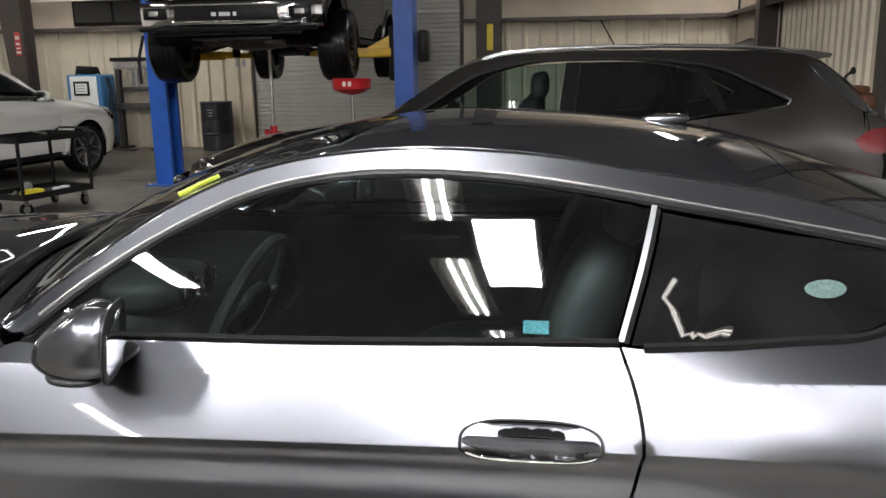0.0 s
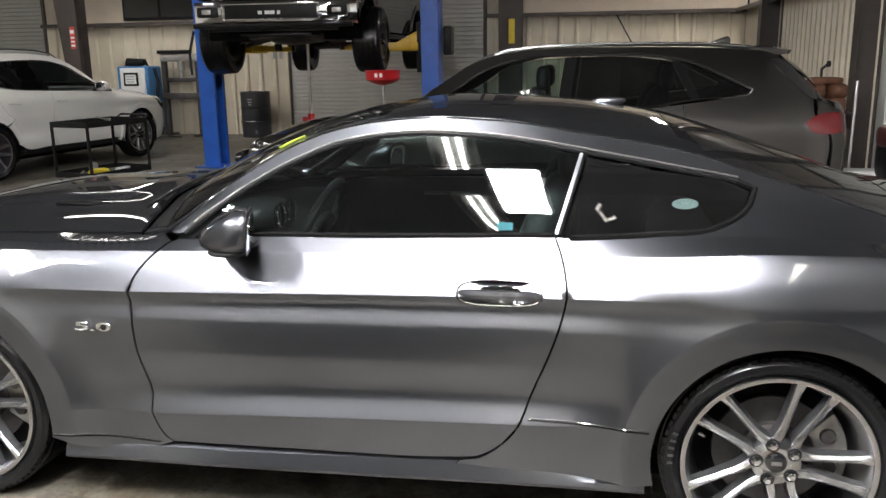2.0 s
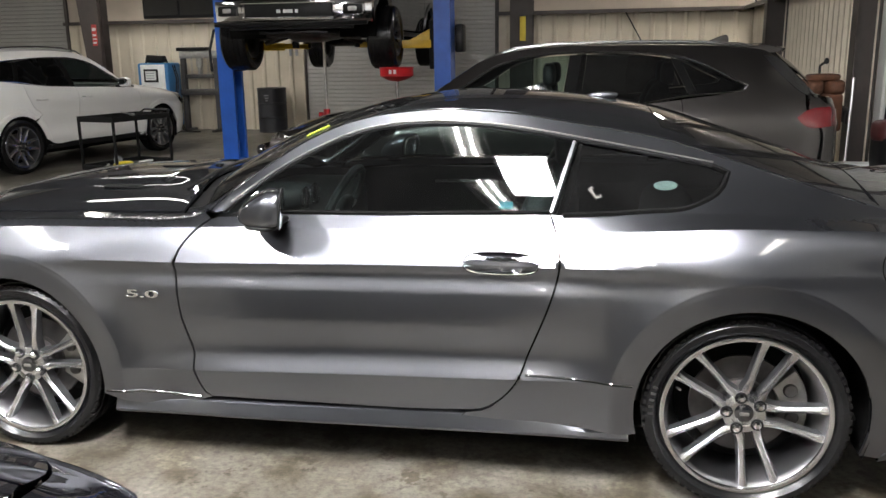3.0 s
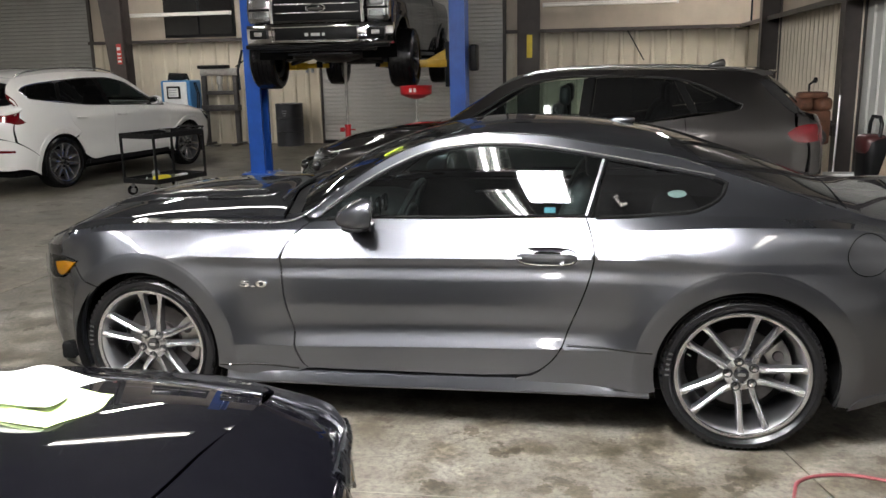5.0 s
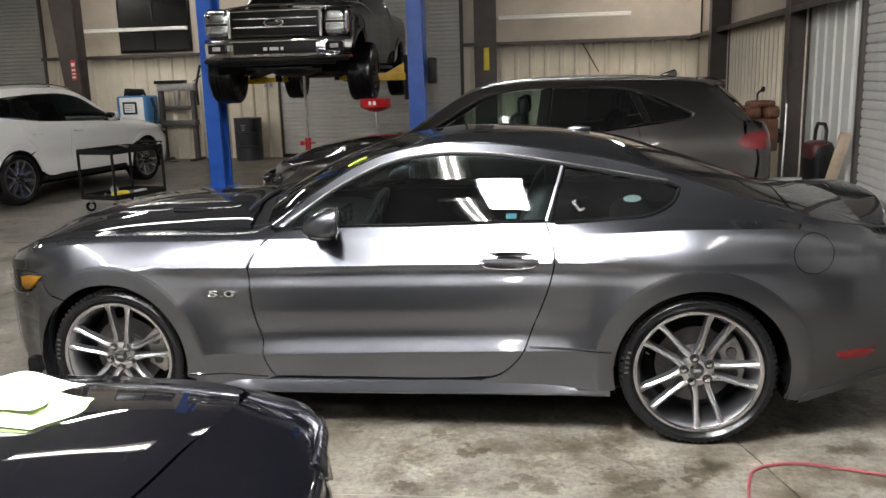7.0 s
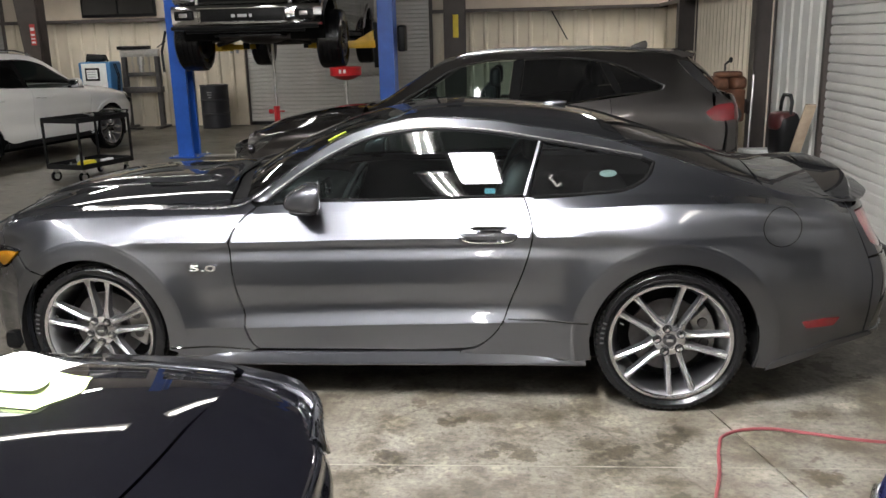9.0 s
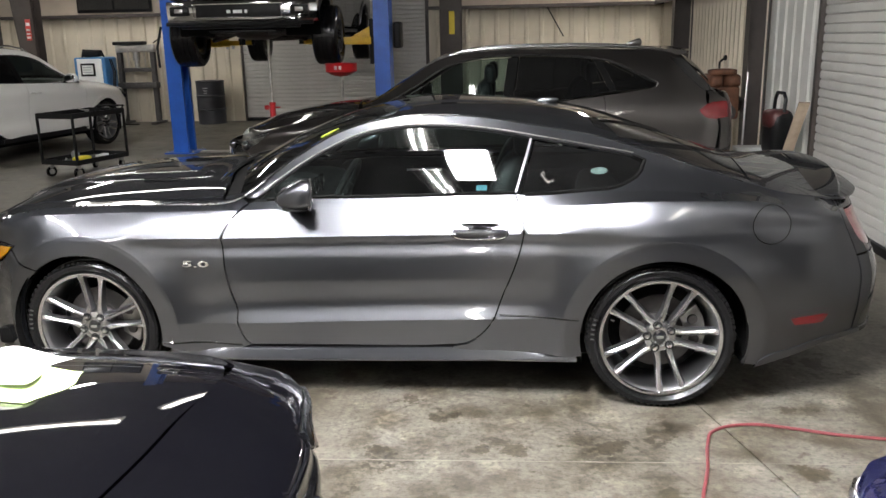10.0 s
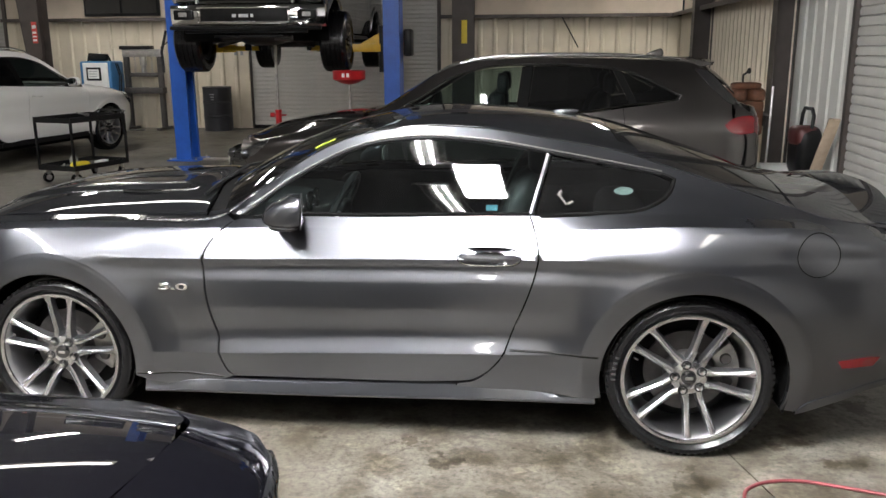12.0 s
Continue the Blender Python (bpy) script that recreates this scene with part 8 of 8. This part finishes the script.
def shop_press():
    p = thing("shop_press", pose(-7.4, 12.62, 0), "dark grey steel hydraulic shop press with bare frame", "shop press")
    for x in (-.36, .36):
        bm = bmesh.new()
        box(bm, x - .045, x + .045, -.05, -.04, .05, 1.62)
        box(bm, x - .045, x + .045, .04, .05, .05, 1.62)
        box(bm, x - .006, x + .006, -.04, .04, .05, 1.62)
        part("upright", bm, M_IRON, p)
        part("foot", bx(x - .05, x + .05, -.30, .30, 0, .05, .006), M_IRON, p)
    part("head_beam", bx(-.41, .41, -.07, .07, 1.48, 1.63, .008), M_STEEL, p, "pale head beam")
    part("top_plate", bx(-.44, .20, -.12, .12, 1.63, 1.70, .008), M_BLACK, p, "dark tool tray")
    part("bed", bx(-.42, .42, -.10, .10, .74, .86, .008), M_IRON, p)
    part("ram_beam", bx(-.30, .30, -.05, .05, 1.08, 1.16, .006), M_IRON, p)
    bm = bmesh.new()
    lathe(bm, [(0, 1.16), (.05, 1.16), (.05, 1.30), (.07, 1.31), (.07, 1.48), (0, 1.48)], 18)
    part("hydraulic_jack", bm, M_STEEL, p, "steel bottle jack")
    for x in (-.18, .18):
        bm = bmesh.new()
        tube(bm, [(x + .02 * math.cos(a), .02 * math.sin(a), 1.16 + .32 * a / 44) for a in range(0, 45)], .006, 6)
        part("return_spring", bm, M_STEEL, p)
    bm = bmesh.new()
    tube(bm, [(.40, -.02, 1.66), (.62, -.10, 1.78)], .013, 8)
    part("pump_handle", bm, M_BLACK, p)


shop_press()


def ac_machine():
    p = thing("ac_service_machine", pose(-8.22, 12.45, 0), "blue and grey air conditioning service machine with a screen", "service machine")
    bm = bmesh.new()
    box(bm, -.34, .34, -.26, .26, .12, 1.40, .04, 3)
    part("case", bm, M_BLUEBOX, p)
    part("front_panel", bx(-.26, .27, -.285, -.258, .40, 1.37, .01), M_WHITEPL, p, "pale front panel")
    part("screen_frame", bx(-.18, .13, -.305, -.283, 1.02, 1.28, .008), M_BLACK, p, "black screen frame")
    part("screen", bx(-.14, .09, -.309, -.304, 1.06, 1.24), M_WHITEPL, p, "pale grey screen")
    for z in (1.20, 1.15, 1.10):
        part("screen_mark", bx(-.12, .05, -.3115, -.309, z - .008, z + .008), M_GREYPL, p)
    bm = bmesh.new()
    tube(bm, [(-.25, -.05, 1.40), (-.22, -.05, 1.54), (.18, -.05, 1.52), (.22, -.05, 1.40)], .022, 8)
    part("handle", bm, M_BLACK, p)
    bm = bmesh.new()
    superbox(bm, (-.05, .0, 1.47), (.2, .12, .07), 4)
    part("manifold", bm, M_BLACK, p, "black valve block")
    for y in (0, .07):
        bm = bmesh.new()
        tube(bm, [(.36, -.1 + y, 1.35), (.45, -.15 + y, 1.1), (.42, -.2 + y, .6), (.50, -.25 + y, .2), (.62, -.3 + y, .03), (.9, -.25 + y, .02)], .012, 8)
        part("hose", bm, M_BLACK, p, "black service hose")
    for x in (-.25, .25):
        for y in (-.2, .2):
            bm = bmesh.new()
            lathe(bm, [(0, -.02), (.06, -.02), (.06, .02), (0, .02)], 16, pose(x, y, .06, 90, 0, 90))
            part("castor", bm, M_RUBBER, p)


ac_machine()

# dark glazed panel above the girt, behind the lift
g = thing("window_1", pose(-7.95, 13.0, 0), "dark night window with faint reflections above the girt", "window", "", "structure")
part("window_frame", bx(-.82, .82, -.02, .03, 2.30, 3.75, .006), M_BLACK, g, "dark frame")
for x in (-.40, .40):
    part("pane", bx(x - .375, x + .375, -.035, -.02, 2.36, 3.69), M_GLOSSBLACK, g)
part("mullion", bx(-.02, .02, -.05, -.035, 2.34, 3.70, .004), M_BLACK, g)

# sign and card on the columns
bm = bmesh.new()
box(bm, -.055, .055, 0, .012, 1.76, 2.18, .004)
s = thing("wall_sign", pose(-9.48, 12.252, 0), "narrow red and white safety sign on the steel column", "sign")
part("board", bm, M_SIGNRED, s)
for z, h in ((2.10, .05), (1.98, .03), (1.90, .02), (1.83, .03)):
    part("mark", bx(-.04, .04, -.0035, 0.0005, z - h, z + h * .3), M_WHITEPL, s)
solid("column_card", bx(-.055, .055, 0, .006, 1.71, 2.15, .002), M_PAPER, "yellow card strip fixed to the brown column", "card", m=pose(-.76, 12.462, 0))
# wall boxes and switch near the drum
bm = bmesh.new()
box(bm, -.10, .10, -.05, 0, 1.44, 1.70, .008)
solid("switch_box", bm, M_GREYPL, "grey electrical box on the ribbed wall", "switch box", m=pose(-6.55, 12.96, 0))
for x in (-5.55, -5.42):
    solid("wall_label", bx(-.03, .03, -.006, 0, 1.50, 1.64, .001), M_GREYPL, "small faded label on the ribbed wall", "label", "wall labels", m=pose(x, 12.965, 0))
bm = bmesh.new()
tube(bm, [(1.12, 12.94, 2.20), (1.45, 12.93, 1.62)], .012, 8)
solid("wall_cable", bm, M_BLACK, "dark cable running down the back wall", "cable")


def engine_stand():
    e = thing("engine_on_stand", pose(2.88, 5.15, 0, 0, 0, 10), "rusty orange engine block on a steel stand", "engine")
    bm = bmesh.new()
    box(bm, -.17, .17, -.16, .22, .72, 1.08, .03)
    part("block", bm, M_ORANGE, e, "rusty orange engine block")
    for x in (-.10, .10):
        bm = bmesh.new()
        superbox(bm, (x, 0.03, 1.14), (.085, .22, .075), 4)
        part("head_cover", bm, M_ORANGE, e)
    bm = bmesh.new()
    superbox(bm, (0, -.04, 1.235), (.15, .10, .035), 4)
    part("intake", bm, M_ORANGE, e)
    for i in range(4):
        bm = bmesh.new()
        tube(bm, [(.17, -.12 + .09 * i, .95), (.24, -.12 + .09 * i, .92), (.26, -.05 + .04 * i, .80)], .022, 8)
        part("exhaust_runner", bm, M_IRON, e)
    bm = bmesh.new()
    lathe(bm, [(0, -.02), (.09, -.02), (.095, 0), (.09, .02), (0, .02)], 24, pose(.02, -.19, .80, 90, 0, 0))
    part("pulley", bm, M_IRON, e)
    bm = bmesh.new()
    tube(bm, [(-.02, .0, 1.26), (-.02, .0, 1.34), (.03, .0, 1.38)], .012, 8)
    superbox(bm, (.04, 0, 1.385), (.02, .02, .03), 2.5)
    part("dipstick", bm, M_BLACK, e)
    bm = bmesh.new()
    box(bm, -.30, .30, -.04, .04, .06, .13, .006)
    box(bm, -.04, .04, -.45, .30, .06, .13, .006)
    box(bm, -.05, .05, .24, .32, .12, .80, .006)
    part("stand", bm, M_IRON, e)
    for x, y in ((-.28, 0), (.28, 0), (0, -.42), (0, .27)):
        bm = bmesh.new()
        lathe(bm, [(0, -.015), (.03, -.015), (.03, .015), (0, .015)], 12, pose(x, y, .03, 90, 0, 0))
        part("castor", bm, M_BLACK, e)


engine_stand()


def pressure_washer():
    e = thing("pressure_washer", pose(3.27, 4.22, 0, 0, 0, 10), "maroon and black wheeled washer with a loop handle", "pressure washer")
    bm = bmesh.new()
    superbox(bm, (0, 0, .66), (.12, .16, .24), 4)
    part("case", bm, M_BLACK, e)
    bm = bmesh.new()
    superbox(bm, (-.02, 0, .80), (.115, .14, .10), 4)
    part("hood", bm, plain("maroon_plastic", (.06, .014, .014), .4), e, "maroon cover")
    part("stem", bx(-.05, .05, -.10, .10, .10, .45, .02), M_BLACK, e)
    bm = bmesh.new()
    tube(bm, [(0, .11, .85), (.01, .11, 1.00), (.01, .07, 1.06), (.01, -.07, 1.06), (.01, -.11, 1.00), (0, -.11, .85)], .018, 8)
    part("handle", bm, M_BLACK, e)
    for y in (-.16, .16):
        bm = bmesh.new()
        lathe(bm, [(0, -.025), (.11, -.025), (.12, 0), (.11, .025), (0, .025)], 20, pose(0, y, .12, 90, 0, 0))
        part("wheel", bm, M_RUBBER, e)


pressure_washer()

bm = bmesh.new()
box(bm, -.05, .05, -.012, .012, 0, 1.18, .004)
solid("timber_board", bm, M_WOOD, "grey pine board leaning against the side wall", "board", m=pose(3.23, 4.10, .016, 31.5, 3, 0))
bm = bmesh.new()
tube(bm, [(3.02, 4.62, .0), (3.05, 4.70, .6), (3.08, 4.78, 1.24)], .012, 8)
solid("pry_bar", bm, M_STEEL, "long steel bar leaning by the column", "pry bar")


def white_trolley():
    t = thing("service_trolley", pose(3.12, 4.42, 0), "low white trolley with an upright loop handle", "trolley")
    part("deck", bx(-.22, .16, -.10, .10, .44, .50, .01), M_WHITEPL, t)
    part("body", bx(-.20, .14, -.09, .09, .10, .44, .02), M_GREYPL, t)
    bm = bmesh.new()
    tube(bm, [(.06, -.03, .50), (.06, -.03, .70), (.075, -.01, .735), (.105, .01, .735), (.12, .03, .70), (.12, .03, .50)], .012, 8)
    part("loop_handle", bm, M_WHITEPL, t, "white loop handle")
    for x in (-.17, .11):
        for y in (-.08, .08):
            bm = bmesh.new()
            lathe(bm, [(0, -.015), (.05, -.015), (.05, .015), (0, .015)], 14, pose(x, y, .05, 90, 0, 0))
            part("castor", bm, M_BLACK, t)


white_trolley()

# air hose on the floor
bm = bmesh.new()
hp = [(1.36, -2.05), (1.41, -1.74), (1.47, -1.52), (1.515, -1.30), (1.55, -1.20), (1.62, -1.145), (1.74, -1.115), (1.92, -1.15), (2.08, -1.195), (2.25, -1.22), (2.6, -1.21), (3.0, -1.10), (3.3, -.95)]
tube(bm, [(x, y, .0072) for x, y in soft_line(hp, .03, False, 80)], .0072, 10)
solid("air_hose", bm, M_HOSE, "thin red rubber air hose curving over the concrete", "hose")
